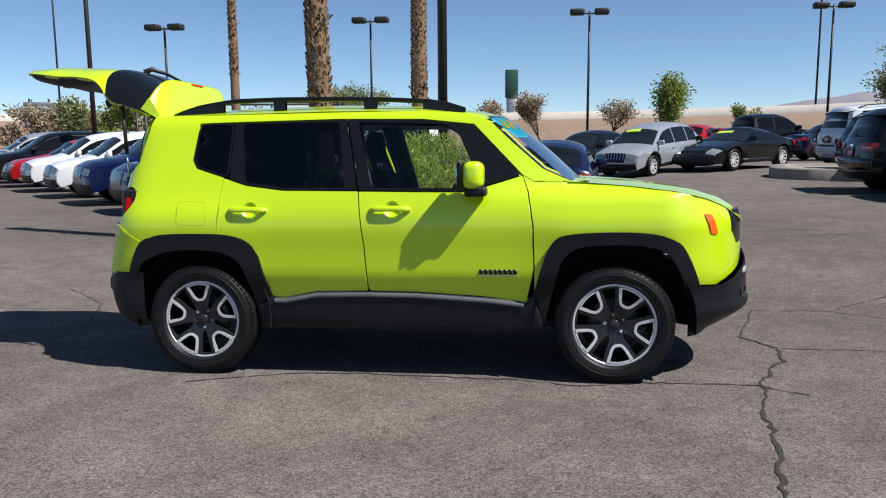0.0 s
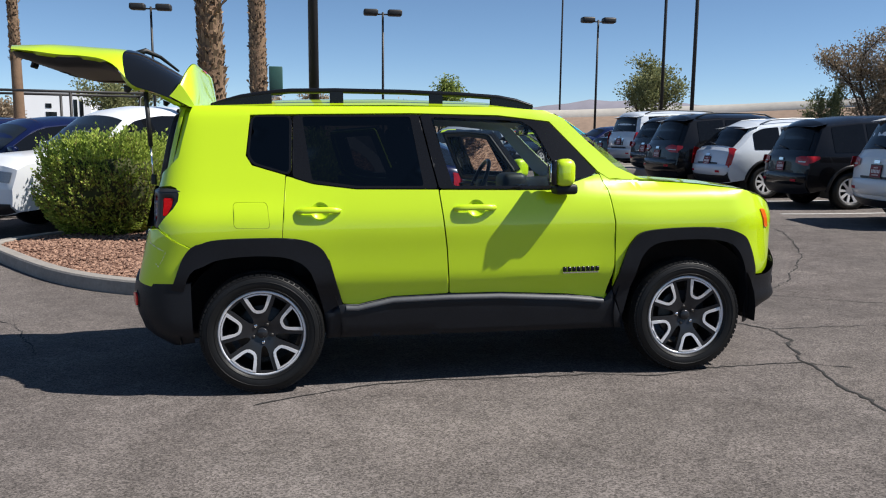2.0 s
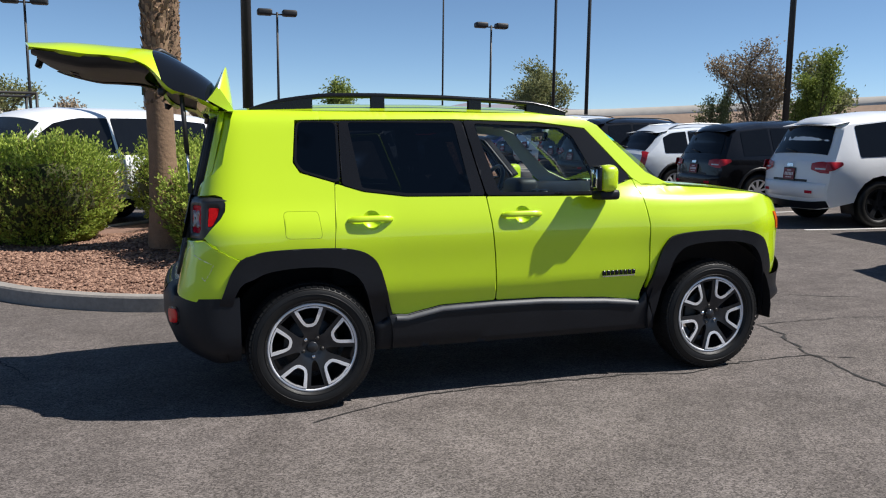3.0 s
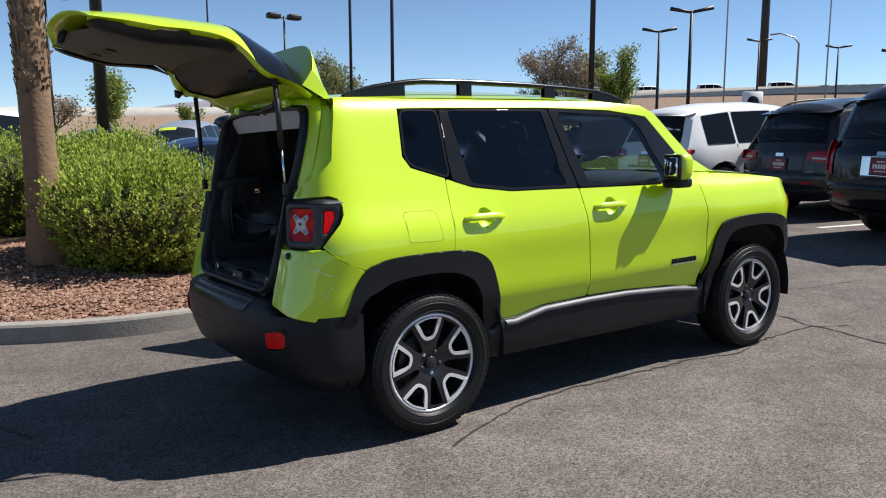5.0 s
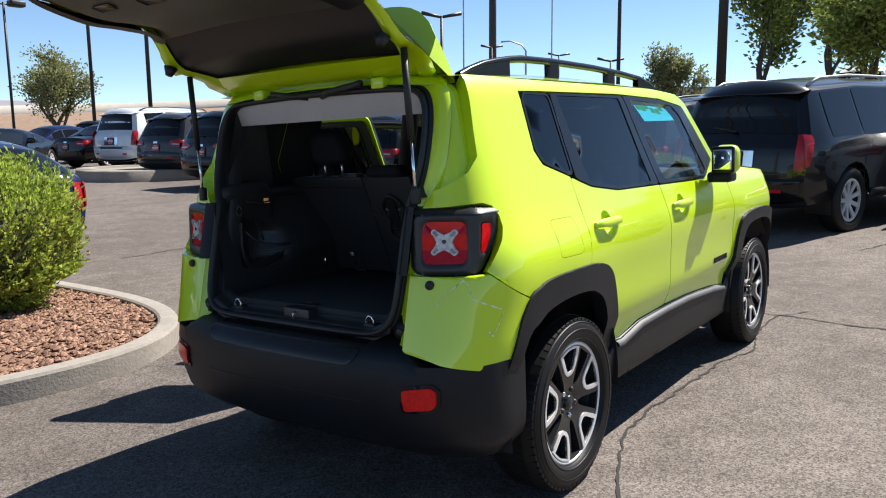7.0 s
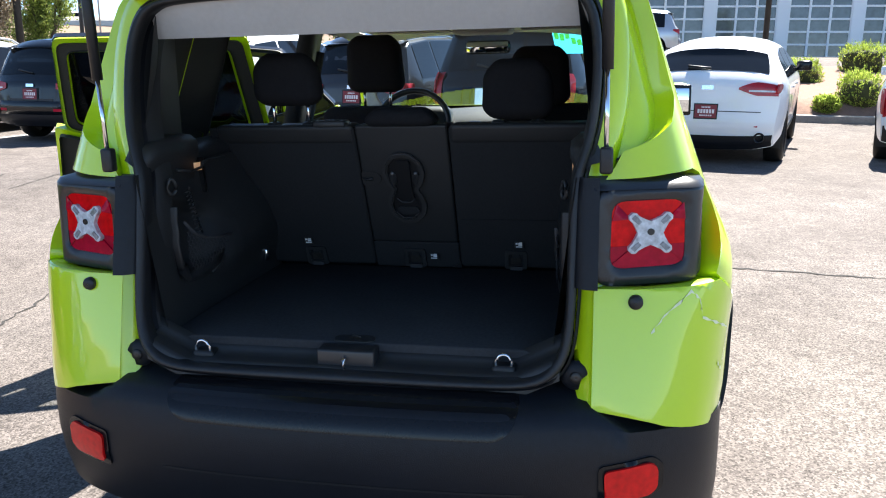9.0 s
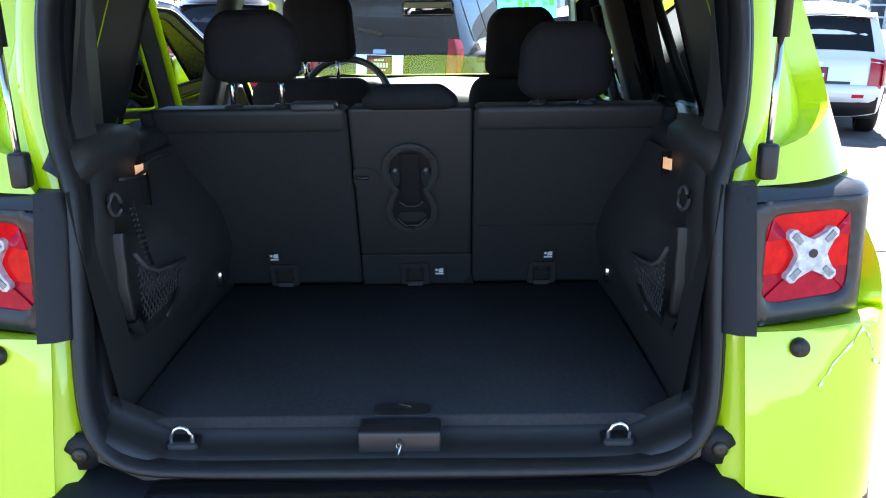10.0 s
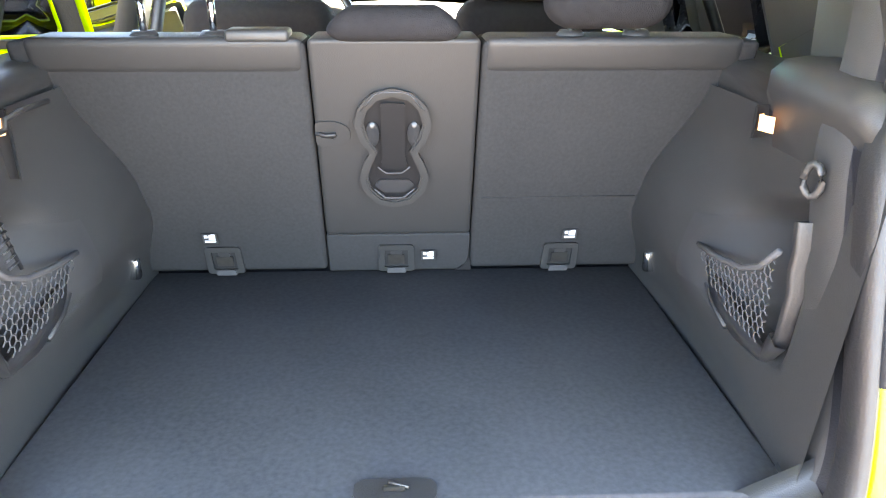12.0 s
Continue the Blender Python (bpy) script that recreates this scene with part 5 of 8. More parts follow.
    arc = [(-0.488 + 0.010 * math.cos(a), side * (0.497 - 0.006 * math.cos(a)), 1.146 + 0.020 * math.sin(a)) for a in [math.tau * k / 12 for k in range(13)]]
    tube(bm, arc, 0.005, 6)
    part("bag_hook", bm, TRIM, wall, "black bag hook")

# rear seat backs: three sections that lean back
LEAN = -0.40


def seat_block(y0, y1, z0, z1, x0, depth, rad):
    bm = bmesh.new()
    box(bm, (x0, y0, z0), (x0 + depth, y1, z1), rad, 4)
    for v in bm.verts:
        v.co.x += LEAN * (v.co.z - 0.85)
    return bm


seat = part("rear_seat", seat_block(0.1365, 0.60, 0.80, 1.264, 0.085, 0.13, 0.011), CARPET, CAR, "black rear seat with a carpeted back")
part("seat_back", seat_block(-0.60, -0.146, 0.80, 1.264, 0.085, 0.13, 0.011), CARPET, seat, "carpeted seat back section")
part("seat_back", seat_block(-0.145, 0.1345, 0.795, 0.8865, 0.086, 0.12, 0.006), CARPET, seat)
part("centre_panel", seat_block(-0.1435, 0.1335, 0.886, 1.268, 0.0835, 0.13, 0.009), VINYL, seat, "grey vinyl centre armrest section")
for y0, y1 in ((0.139, 0.575), (-0.575, -0.149)):
    part("seat_back_band", seat_block(y0, y1, 1.208, 1.270, 0.0815, 0.11, 0.016), VINYL, seat, "grey vinyl upper band")


def seat_surf(u, v, off, sd):
    return 0.0835 + LEAN * (v - 0.85) - off, -u, v


def eight(r, sx=1.0):
    out = []
    for cy, a0, a1, rr in ((1.122, -48, 228, 0.066), (1.016, 132, 408, 0.062)):
        for k in range(9):
            a = math.radians(a0 + (a1 - a0) * (k + 0.5) / 9)
            out.append((rr * r * math.cos(a) * sx, cy + rr * r * math.sin(a)))
        sg = -1 if cy > 1.1 else 1
        out.append((sg * (0.040 - 0.066 * (1 - r) * 0.8), 1.069))
    return out


# the holder is shallow; this near-black colour stands in for recess shade
CUP = mat("cup_holder_painted_shade", (0.010, 0.010, 0.011), 0.4, var=0.1)
cupring = part("cup_holder", panel(rounded(eight(1.0), 0.008), seat_surf, 0.016, 0.014, 0.02, [eight(0.82)], -1, 0.003), TRIM, seat, "moulded double cup holder")
part("cup_recess", panel(eight(0.82), seat_surf, 0.0015, 0.0, 0.02, (), -1, 0.0), CUP, cupring)
bmx = panel(eight(0.82), seat_surf, 0.012, 0.011, 0.02, [eight(0.76)], -1, 0.0)
part("cup_wall", bmx, TRIM, cupring)
for u in (-0.036, 0.036):
    bm = panel([(u + 0.012 * math.cos(k * math.tau / 14), 1.102 + 0.024 * math.sin(k * math.tau / 14)) for k in range(14)], seat_surf, 0.014, 0.012, 0.01, (), -1, 0.007)
    part("cup_grip", bm, TRIM_SHINE, cupring)
bm = panel(rounded([(-0.021, 1.160), (0.021, 1.160), (0.020, 1.06), (0.024, 1.035), (-0.024, 1.035), (-0.020, 1.06)], 0.006), seat_surf, 0.010, 0.008, 0.02, (), -1, 0.004)
part("cup_floor", bm, CUP, cupring)
bm = panel(rounded([(-0.026, 1.012), (0.026, 1.012), (0.036, 1.000), (0.020, 0.985), (-0.020, 0.985), (-0.036, 1.000)], 0.004), seat_surf, 0.008, 0.006, 0.02, (), -1, 0.003)
part("cup_latch", bm, TRIM_SHINE, cupring)
# pale tubes draw the highlights along the cup holder's edges
for pts in (((-0.053, 1.148), (-0.030, 1.176), (-0.014, 1.181), (0.014, 1.181), (0.030, 1.176), (0.053, 1.148)), ((-0.028, 1.040), (-0.014, 1.028), (0.014, 1.028), (0.028, 1.040)), ((-0.036, 0.995), (-0.016, 0.976), (0.016, 0.976), (0.036, 0.995))):
    bm = bmesh.new()
    tube(bm, [seat_surf(u, v, 0.0165, -1) for u, v in pts], 0.0016, 6)
    part("cup_highlight", bm, NET, cupring, "pale line drawn as a rim highlight")
pull = part("pull_loop", panel(rounded([(-0.133, 1.126), (-0.094, 1.126), (-0.074, 1.114), (-0.074, 1.092), (-0.094, 1.080), (-0.133, 1.080)], 0.010), seat_surf, 0.005, 0.006, 0.01, [rounded([(-0.126, 1.110), (-0.100, 1.110), (-0.100, 1.094), (-0.126, 1.097)], 0.004)], -1, 0.003), VINYL, seat, "grey strap guide")
bm = bmesh.new()
tube(bm, [seat_surf(-0.133, 1.105, 0.003, -1), seat_surf(-0.115, 1.100, 0.005, -1), seat_surf(-0.098, 1.103, 0.008, -1)], 0.004, 6)
part("strap", bm, SEAL, pull, "black pull strap")
for y, ly in ((0.335, 0.352), (0.0, -0.063), (-0.325, -0.337)):
    frame_ = part("child_seat_anchor", panel(rounded([(-y - 0.034, 0.862), (-y + 0.034, 0.862), (-y + 0.036, 0.798), (-y - 0.036, 0.798)], 0.008), seat_surf, 0.006, 0.012, 0.02, [[(-y - 0.023, 0.850), (-y + 0.023, 0.850), (-y + 0.023, 0.808), (-y - 0.023, 0.808)]], -1, 0.003), TRIM, seat, "black anchor bezel in the seat back")
    bm = panel([(-y - 0.016, 0.838), (-y + 0.016, 0.838), (-y + 0.016, 0.815), (-y - 0.016, 0.815)], seat_surf, 0.003, 0.006, 0.03, (), -1, 0.001)
    part("anchor_bar", bm, IRON, frame_)
    bm = panel(rounded([(-y - 0.017, 0.808), (-y + 0.017, 0.808), (-y + 0.020, 0.7945), (-y - 0.020, 0.7945)], 0.003), seat_surf, 0.009, 0.006, 0.03, (), -1, 0.002)
    part("anchor_tab", bm, NET, frame_, "pale tab")
    bm = panel(rounded([(-y - 0.012, 0.848), (-y + 0.012, 0.848), (-y + 0.010, 0.834), (-y - 0.010, 0.834)], 0.003), seat_surf, 0.002, 0.004, 0.03, (), -1, 0.001)
    part("anchor_hook", bm, TRIM_SHINE, frame_)
    tz = 0.885 if y else 0.838
    bm = panel([(-ly - 0.014, tz - 0.011), (-ly + 0.014, tz - 0.011), (-ly + 0.014, tz + 0.011), (-ly - 0.014, tz + 0.011)], seat_surf, 0.0085 if y else 0.009, 0.002, 0.03, (), -1, 0.0)
    tag = part("anchor_tag", bm, TRIM, seat, "small tag with white print")
    bm = bmesh.new()
    for a, b, c_, d in ((-0.010, 0.002, -0.004, 0.008), (-0.002, -0.002, 0.010, 0.008), (-0.010, -0.008, 0.010, -0.004), (0.002, 0.004, 0.010, 0.010)):
        join(bm, panel([(-ly + a, tz + b), (-ly + c_, tz + b), (-ly + c_, tz + d), (-ly + a, tz + d)], seat_surf, 0.0095 if y else 0.010, 0.001, 0.03, (), -1, 0.0))
    part("tag_print", bm, WHITE_TAG, tag, flat=True)


# crease across one back section; black panel standing for shade where two sections meet
bm = bmesh.new()
tube(bm, [seat_surf(u, 0.968 + 0.006 * (u - 0.2), 0.0005, -1) for u in (0.16, 0.25, 0.35, 0.45)], 0.0014, 6)
part("back_crease", bm, CARPET, seat)
part("section_gap_shade", panel([(0.118, 0.797), (0.150, 0.797), (0.144, 0.830), (0.138, 0.812)], seat_surf, 0.002, 0.004, 0.02, (), -1, 0.0), SEAL, seat, "dark patch standing for the shaded gap between the sections")


def headrest(name, x, y, z0, z1, w_, d, parent, post=0.06, lean=-0.12, rad=0.045):
    bm = bmesh.new()
    box(bm, (x - d / 2, y - w_ / 2, z0), (x + d / 2, y + w_ / 2, z1), rad, 5)
    for v in bm.verts:
        k = (v.co.z - z0) / (z1 - z0)
        v.co.x += lean * (v.co.z - z0)
        v.co.y = y + (v.co.y - y) * (1.0 + 0.05 * math.sin(k * 3.1) - 0.13 * k ** 3)
        v.co.z += -0.02 * ((v.co.y - y) / (w_ / 2)) ** 2 * k
    h = part(name, bm, SEATCLOTH, parent, "black cloth headrest")
    for dy in (-0.055, 0.055):
        bm = bmesh.new()
        tube(bm, [(x + 0.005, y + dy, z0 - post), (x, y + dy, z0 + 0.02)], 0.006, 8)
        part("headrest_post", bm, CHROME, h, "chrome headrest post")
        bm = bmesh.new()
        lathe(bm, [(0.001, 0.012), (0.018, 0.012), (0.024, 0.004), (0.024, -0.004)], (x + 0.005, y + dy, z0 - post), "z", 12)
        part("post_collar", bm, TRIM, h)
    return h


headrest("headrest", -0.05, 0.338, 1.325, 1.484, 0.202, 0.10, seat, 0.06)
headrest("headrest", -0.05, -0.347, 1.280, 1.452, 0.198, 0.10, seat, 0.014)
headrest("headrest", -0.05, -0.005, 1.262, 1.325, 0.205, 0.10, seat, 0.0, rad=0.028)
for y in (0.21,):
    bm = bmesh.new()
    box(bm, (-0.085, y - 0.05, 1.262), (-0.03, y + 0.05, 1.282), 0.006, 2)
    part("seat_release", bm, TRIM, seat, "black seat release")
# bench cushion
bm = bmesh.new()
box(bm, (0.16, -0.60, 0.62), (0.68, 0.60, 0.80), 0.05, 3)
part("seat_cushion", bm, SEATCLOTH, seat, "black cloth bench cushion")

for y, hz in ((0.375, 1.33), (-0.375, 1.27)):
    bm = bmesh.new()
    box(bm, (0.98, y - 0.25, 0.62), (1.48, y + 0.25, 0.80), 0.05, 3)
    fs = part("front_seat", bm, SEATCLOTH, CAR, "black cloth front seat")
    bm = bmesh.new()
    box(bm, (0.98, y - 0.245, 0.74), (1.11, y + 0.245, 1.275), 0.055, 4)
    for v in bm.verts:
        v.co.x -= 0.24 * (v.co.z - 0.74)
        k = (v.co.z - 0.74) / 0.53
        v.co.y = y + (v.co.y - y) * (1 - 0.18 * k ** 2)
    part("backrest", bm, SEATCLOTH, fs, "black cloth backrest")
    headrest("headrest", 0.90, y * 0.9, hz, hz + 0.235, 0.235, 0.10, fs, 0.07)
# dashboard, steering wheel, mirror, visors, console
bm = bmesh.new()
loft(bm, [[(x, t, z + 0.01 * math.cos(t * 6)) for t in [0.72 * (k / 12 - 1) for k in range(25)]] for x, z in ((1.72, 0.80), (1.70, 1.0), (1.74, 1.12), (1.86, 1.175), (2.10, 1.195), (2.32, 1.185))])
bmesh.ops.recalc_face_normals(bm, faces=bm.faces[:])
dash = part("dashboard", bm, TRIM, CAR, "dark moulded dashboard")
bm = bmesh.new()
box(bm, (1.66, 0.18, 1.06), (1.84, 0.49, 1.225), 0.05, 4)
part("instrument_hood", bm, TRIM, dash, "hooded instrument cluster")
for y in (-0.06, 0.06):
    bm = bmesh.new()
    box(bm, (1.70, y - 0.05, 1.06), (1.80, y + 0.05, 1.15), 0.03, 4)
    part("air_vent", bm, GLOSSBLACK, dash, "round-cornered air vent")
bm = bmesh.new()
wc, tl = Vector((1.50, 0.335, 1.145)), radians(24)
arc = [wc + Vector((-0.185 * math.sin(tl) * math.sin(a) * -1, 0.185 * math.cos(a), 0.185 * math.cos(tl) * math.sin(a))) for a in [math.tau * k / 32 for k in range(33)]]
tube(bm, arc, 0.015, 8, False)
steer = part("steering_wheel", bm, TRIM_SHINE, CAR, "black steering wheel with a bright spoke")
bm = bmesh.new()
box(bm, (1.50, 0.26, 1.08), (1.56, 0.41, 1.18), 0.02, 3)
tube(bm, [(1.51, 0.16, 1.15), (1.51, 0.51, 1.15)], 0.012, 8)
part("steering_hub", bm, TRIM, steer)
bm = bmesh.new()
box(bm, (1.73, -0.125, 1.485), (1.765, 0.105, 1.55), 0.02, 3)
rv = part("rear_view_mirror", bm, GLOSSBLACK, CAR, "black interior mirror")
bm = bmesh.new()
box(bm, (1.727, -0.115, 1.492), (1.731, 0.095, 1.543), 0.001, 1)
part("mirror_face", bm, MIRROR, rv, "mirror glass")
bm = bmesh.new()
box(bm, (1.50, -0.15, 1.575), (1.72, 0.13, 1.62), 0.02, 3)
part("overhead_console", bm, HEADLINER, CAR, "light grey overhead console")
for y in (-0.36, 0.36):
    bm = bmesh.new()
    box(bm, (1.60, y - 0.19, 1.590), (1.74, y + 0.17, 1.606), 0.008, 2)
    part("sun_visor", bm, HEADLINER, CAR, "light grey sun visor")
bm = bmesh.new()
box(bm, (1.15, -0.10, 0.60), (1.72, 0.10, 0.86), 0.04, 3)
part("centre_console", bm, TRIM, CAR, "dark centre console")
# cabin tub and inner walls
bm = bmesh.new()
box(bm, (-0.45, -0.60, 0.28), (2.95, 0.60, 0.34), 0.01, 1)
part("floor_pan", bm, SEAL, CAR, "black floor pan")
bm = bmesh.new()
box(bm, (2.02, -0.78, 0.34), (2.06, 0.78, 1.16))
part("bulkhead", bm, SEAL, CAR)
bm = bmesh.new()
box(bm, (-0.56, -0.56, 0.34), (-0.54, 0.56, 0.74))
part("rear_wall", bm, SEAL, CAR)
for side in (-1, 1):
    # B pillar and sill inside
    bm = bmesh.new()
    rows = []
    for z in (0.45, 0.8, 1.15, 1.4, 1.60):
        y = smooth_interp(z, WZ, WY) - 0.055
        x = float(np.interp(z, [0.5, 1.15, 1.6], [1.09, 1.035, 0.94]))
        rows.append([(x - 0.08, side * (y + 0.03), z), (x - 0.07, side * (y - 0.02), z), (x + 0.07, side * (y - 0.02), z), (x + 0.08, side * (y + 0.03), z)])
    loft(bm, rows)
    bmesh.ops.recalc_face_normals(bm, faces=bm.faces[:])
    part("centre_pillar", bm, TRIM, CAR, "pillar between the doors")
    bm = bmesh.new()
    box(bm, (0.40, side * 0.78 - 0.04, 0.33), (2.1, side * 0.78 + 0.04, 0.50), 0.01, 1)
    part("door_sill", bm, PAINT, CAR, "lime green painted door sill")
    bm = bmesh.new()
    tube(bm, [(0.95 + 0.02, side * 0.60, 1.50), (1.0, side * 0.72, 1.05), (1.05, side * 0.78, 0.6)], 0.018, 6)
    part("seat_belt", bm, SEAL, CAR, "black seat belt")

# tailgate, swung up: u runs from the hinge to the lower edge, h is its outer side
GATE_TRIM = mat("grey_tailgate_plastic", (0.078, 0.074, 0.067), 0.55, var=0.15, bump=0.2, bscale=500)
HX, HZ = -0.43, 1.668
GU, GN = Vector((-0.9316, 0, 0.3635)), Vector((0.3635, 0, 0.9316))


def gate(u, v, h):
    return Vector((HX, 0, HZ)) + GU * u + GN * h + Vector((0, v, 0))


GATE_U = [0.0, 0.06, 0.15, 0.27, 0.34, 0.41, 0.50, 0.62, 0.71, 0.85, 0.93, 1.02, 1.10]
GATE_HALF = [0.570, 0.600, 0.622, 0.632, 0.618, 0.590, 0.560, 0.545, 0.540, 0.525, 0.505, 0.46, 0.42]
GATE_EDGE = [-0.01, 0.0, 0.0, -0.012, 0.034, 0.070, 0.075, 0.045, 0.012, -0.02, -0.042, -0.062, -0.085]
GATE_TOP = [0.05, 0.13, 0.155, 0.178, 0.188, 0.192, 0.168, 0.128, 0.102, 0.055, 0.018, -0.018, -0.055]


def gate_half(u):
    return smooth_interp(u, GATE_U, GATE_HALF)


def gate_edge(u):
    return smooth_interp(u, GATE_U, GATE_EDGE)


def gate_outer(u, t):
    """Outer skin height over the hinge plane: domed across."""
    e = gate_edge(u)
    return e + (smooth_interp(u, GATE_U, GATE_TOP) - e) * (1 - abs(t) ** 4) + 0.012 * (1 - t * t)


def gate_end(t):
    return 1.065 - 0.085 * abs(t) ** 3


def glass_end(t):
    return 0.43 - 0.11 * abs(t) ** 8


def gate_sheet(u0, u1, k, fn, n=16, m_=20):
    """A sheet between two lines u0(t), u1(t)."""
    def pt(a, b):
        t = math.sin((2 * b - 1) * math.pi / 2)
        u = u0(t) + (u1(t) - u0(t)) * a
        return gate(u, t * gate_half(u) * k, fn(u, t))
    return grid_sheet(n, m_, pt)


bm = gate_sheet(glass_end, gate_end, 1.0, gate_outer, 20, 36)
bmesh.ops.recalc_face_normals(bm, faces=bm.faces[:])
tg = part("tailgate", bm, PAINT, CAR, "lime green tailgate swung fully up")
bm = gate_sheet(lambda t: 0.02, lambda t: glass_end(t) - 0.002, 1.0, lambda u, t: gate_outer(u, t) + 0.002, 14, 36)
bmesh.ops.recalc_face_normals(bm, faces=bm.faces[:])
part("rear_window", bm, DARKGLASS, tg, "dark wraparound rear window")
# painted rim on the inner side, along both edges, the lower edge and the hinge side
bm = bmesh.new()
for sgn in (-1, 1):
    rows = []
    for k in range(33):
        u = 0.98 * k / 32
        w_, e = gate_half(u), gate_edge(u)
        r = float(np.interp(u, [0, 0.10, 0.22, 0.36, 0.5, 0.93], [0.14, 0.12, 0.075, 0.06, 0.05, 0.055]))
        step_ = 0.020 * (1 if (u * 4.2) % 1 < 0.5 else 0.1)
        rows.append([gate(u, sgn * w_, e), gate(u, sgn * (w_ - 0.014), e - step_), gate(u, sgn * (w_ - r * 0.6), e - 0.012), gate(u, sgn * (w_ - r), e + 0.004)])
    loft(bm, rows)
rows = []
for k in range(25):
    t = k / 12 - 1
    u = gate_end(t)
    y_, h_ = t * gate_half(u), gate_outer(u, t)
    rows.append([gate(u, y_, h_), gate(u - 0.004, y_ * 0.995, h_ - 0.008), gate(u - 0.05, y_ * 0.96, h_ - 0.004), gate(u - 0.13, y_ * 0.92, h_ + 0.01)])
loft(bm, rows)
rows = []
for k in range(21):
    t = k / 10 - 1
    rows.append([gate(-0.01, t * 0.57, 0.08), gate(-0.03, t * 0.57, 0.0), gate(0.0, t * 0.565, -0.022), gate(0.07, t * 0.56, -0.012), gate(0.12, t * 0.55, 0.004)])
loft(bm, rows)
bmesh.ops.recalc_face_normals(bm, faces=bm.faces[:])
part("inner_rim", bm, PAINT, tg, "lime green inner rim of the tailgate")


# trim panel inside, dark window zone beyond it
def trim_h(u, t):
    return gate_edge(u) + 0.004 - 0.075 * (1 - abs(t) ** 6) * math.sin(math.pi * min(1, max(0, (u - 0.37) / 0.66))) ** 0.6


bm = gate_sheet(lambda t: 0.44 - 0.06 * t * t, lambda t: gate_end(t) - 0.075, 0.915, trim_h)
trim_g = part("tailgate_trim", bm, GATE_TRIM, tg, "dark grey plastic inner tailgate trim")
# black sheets put the shade of the trim's sides into colour
for sgn in (-1, 1):
    rows = []
    for k in range(25):
        u = 0.40 + 0.57 * k / 24
        w_, e, deep = gate_half(u), gate_edge(u), math.sin(math.pi * (0.08 + 0.84 * k / 24)) ** 0.5
        notch = 0.010 * (1 if (u * 6.1) % 1 < 0.5 else 0)
        rows.append([gate(u, sgn * (w_ * 0.97 - notch), e - 0.012), gate(u, sgn * w_ * 0.945, e - 0.036 * deep), gate(u, sgn * w_ * 0.86, e - 0.066 * deep), gate(u, sgn * w_ * 0.80, e - 0.060 * deep)])
    bm = bmesh.new()
    loft(bm, rows)
    bmesh.ops.recalc_face_normals(bm, faces=bm.faces[:])
    part("trim_side_shade", bm, SEAL, trim_g, "black sheet standing for the shaded side of the trim")
bm = gate_sheet(lambda t: 0.10, lambda t: 0.45 - 0.06 * t * t, 0.90, lambda u, t: gate_edge(u) + 0.012 + 0.02 * (1 - t * t))
part("window_inside", bm, SEAL, tg, "dark window seen from inside")
for v0, u0 in ((0.18, 0.82), (-0.05, 0.80)):
    bm = bmesh.new()
    rows = [[gate(u0 + a, v0 + b, trim_h(u0 + a, (v0 + b) / 0.48) - (0.001 if 0 < i < 3 and 0 < j < 3 else 0.006)) for j, b in enumerate((-0.05, -0.042, 0.042, 0.05))] for i, a in enumerate((-0.022, -0.016, 0.016, 0.022))]
    loft(bm, rows)
    part("grab_recess", bm, GLOSSBLACK, trim_g, "black grab recess")
bm = bmesh.new()
tube(bm, [gate(1.0, -0.03, -0.06), gate(1.0, -0.03, -0.11), gate(1.0, 0.03, -0.11), gate(1.0, 0.03, -0.06)], 0.014, 8)
part("gate_lock", bm, SEAL, tg, "black tailgate lock")
for sgn in (-1, 1):
    bm = bmesh.new()
    c = gate(0.30, sgn * 0.575, -0.02)
    tube(bm, [c, c - GN * 0.035], [0.028, 0.014], 12)
    part("rubber_buffer", bm, SEAL, tg, "black rubber buffer")
    bm = bmesh.new()
    box(bm, (HX - 0.05, sgn * 0.33 - 0.03, HZ - 0.055), (HX + 0.05, sgn * 0.33 + 0.03, HZ - 0.012), 0.008, 2)
    part("hinge", bm, PAINT, tg, "lime green hinge")
# harness boot
bm = bmesh.new()
tube(bm, [(HX - 0.02, -0.02, HZ - 0.06), (HX - 0.06, -0.10, HZ - 0.05), (HX - 0.05, -0.22, HZ - 0.035), (HX - 0.07, -0.27, HZ - 0.03)], 0.014, 8)
tube(bm, [(HX - 0.02, 0.06, HZ - 0.06), (HX - 0.06, 0.14, HZ - 0.05), (HX - 0.05, 0.24, HZ - 0.035)], 0.012, 8)
part("wiring_boot", bm, SEAL, tg, "black rubber wiring boot")
# spoiler: stands up now
def spoiler_pt(a, b):
    t = 2 * b - 1
    half = 0.592 - 0.01 * a
    u0, h0 = float(np.interp(a, [0, 0.25, 0.6, 0.9, 1.0], [-0.10, -0.05, -0.005, 0.03, 0.04])), float(np.interp(a, [0, 0.25, 0.6, 0.9, 1], [-0.03, 0.09, 0.18, 0.245, 0.25]))
    h0 *= 1 - 0.62 * abs(t) ** 7
    return gate(u0, t * half, h0)


def spoiler_back(a, b):
    t = 2 * b - 1
    half = 0.592 - 0.01 * a
    h0 = float(np.interp(a, [0, 1], [0.03, 0.252])) * (1 - 0.62 * abs(t) ** 7)
    return gate(float(np.interp(a, [0, 0.5, 1], [0.07, 0.055, 0.045])), t * half, h0)


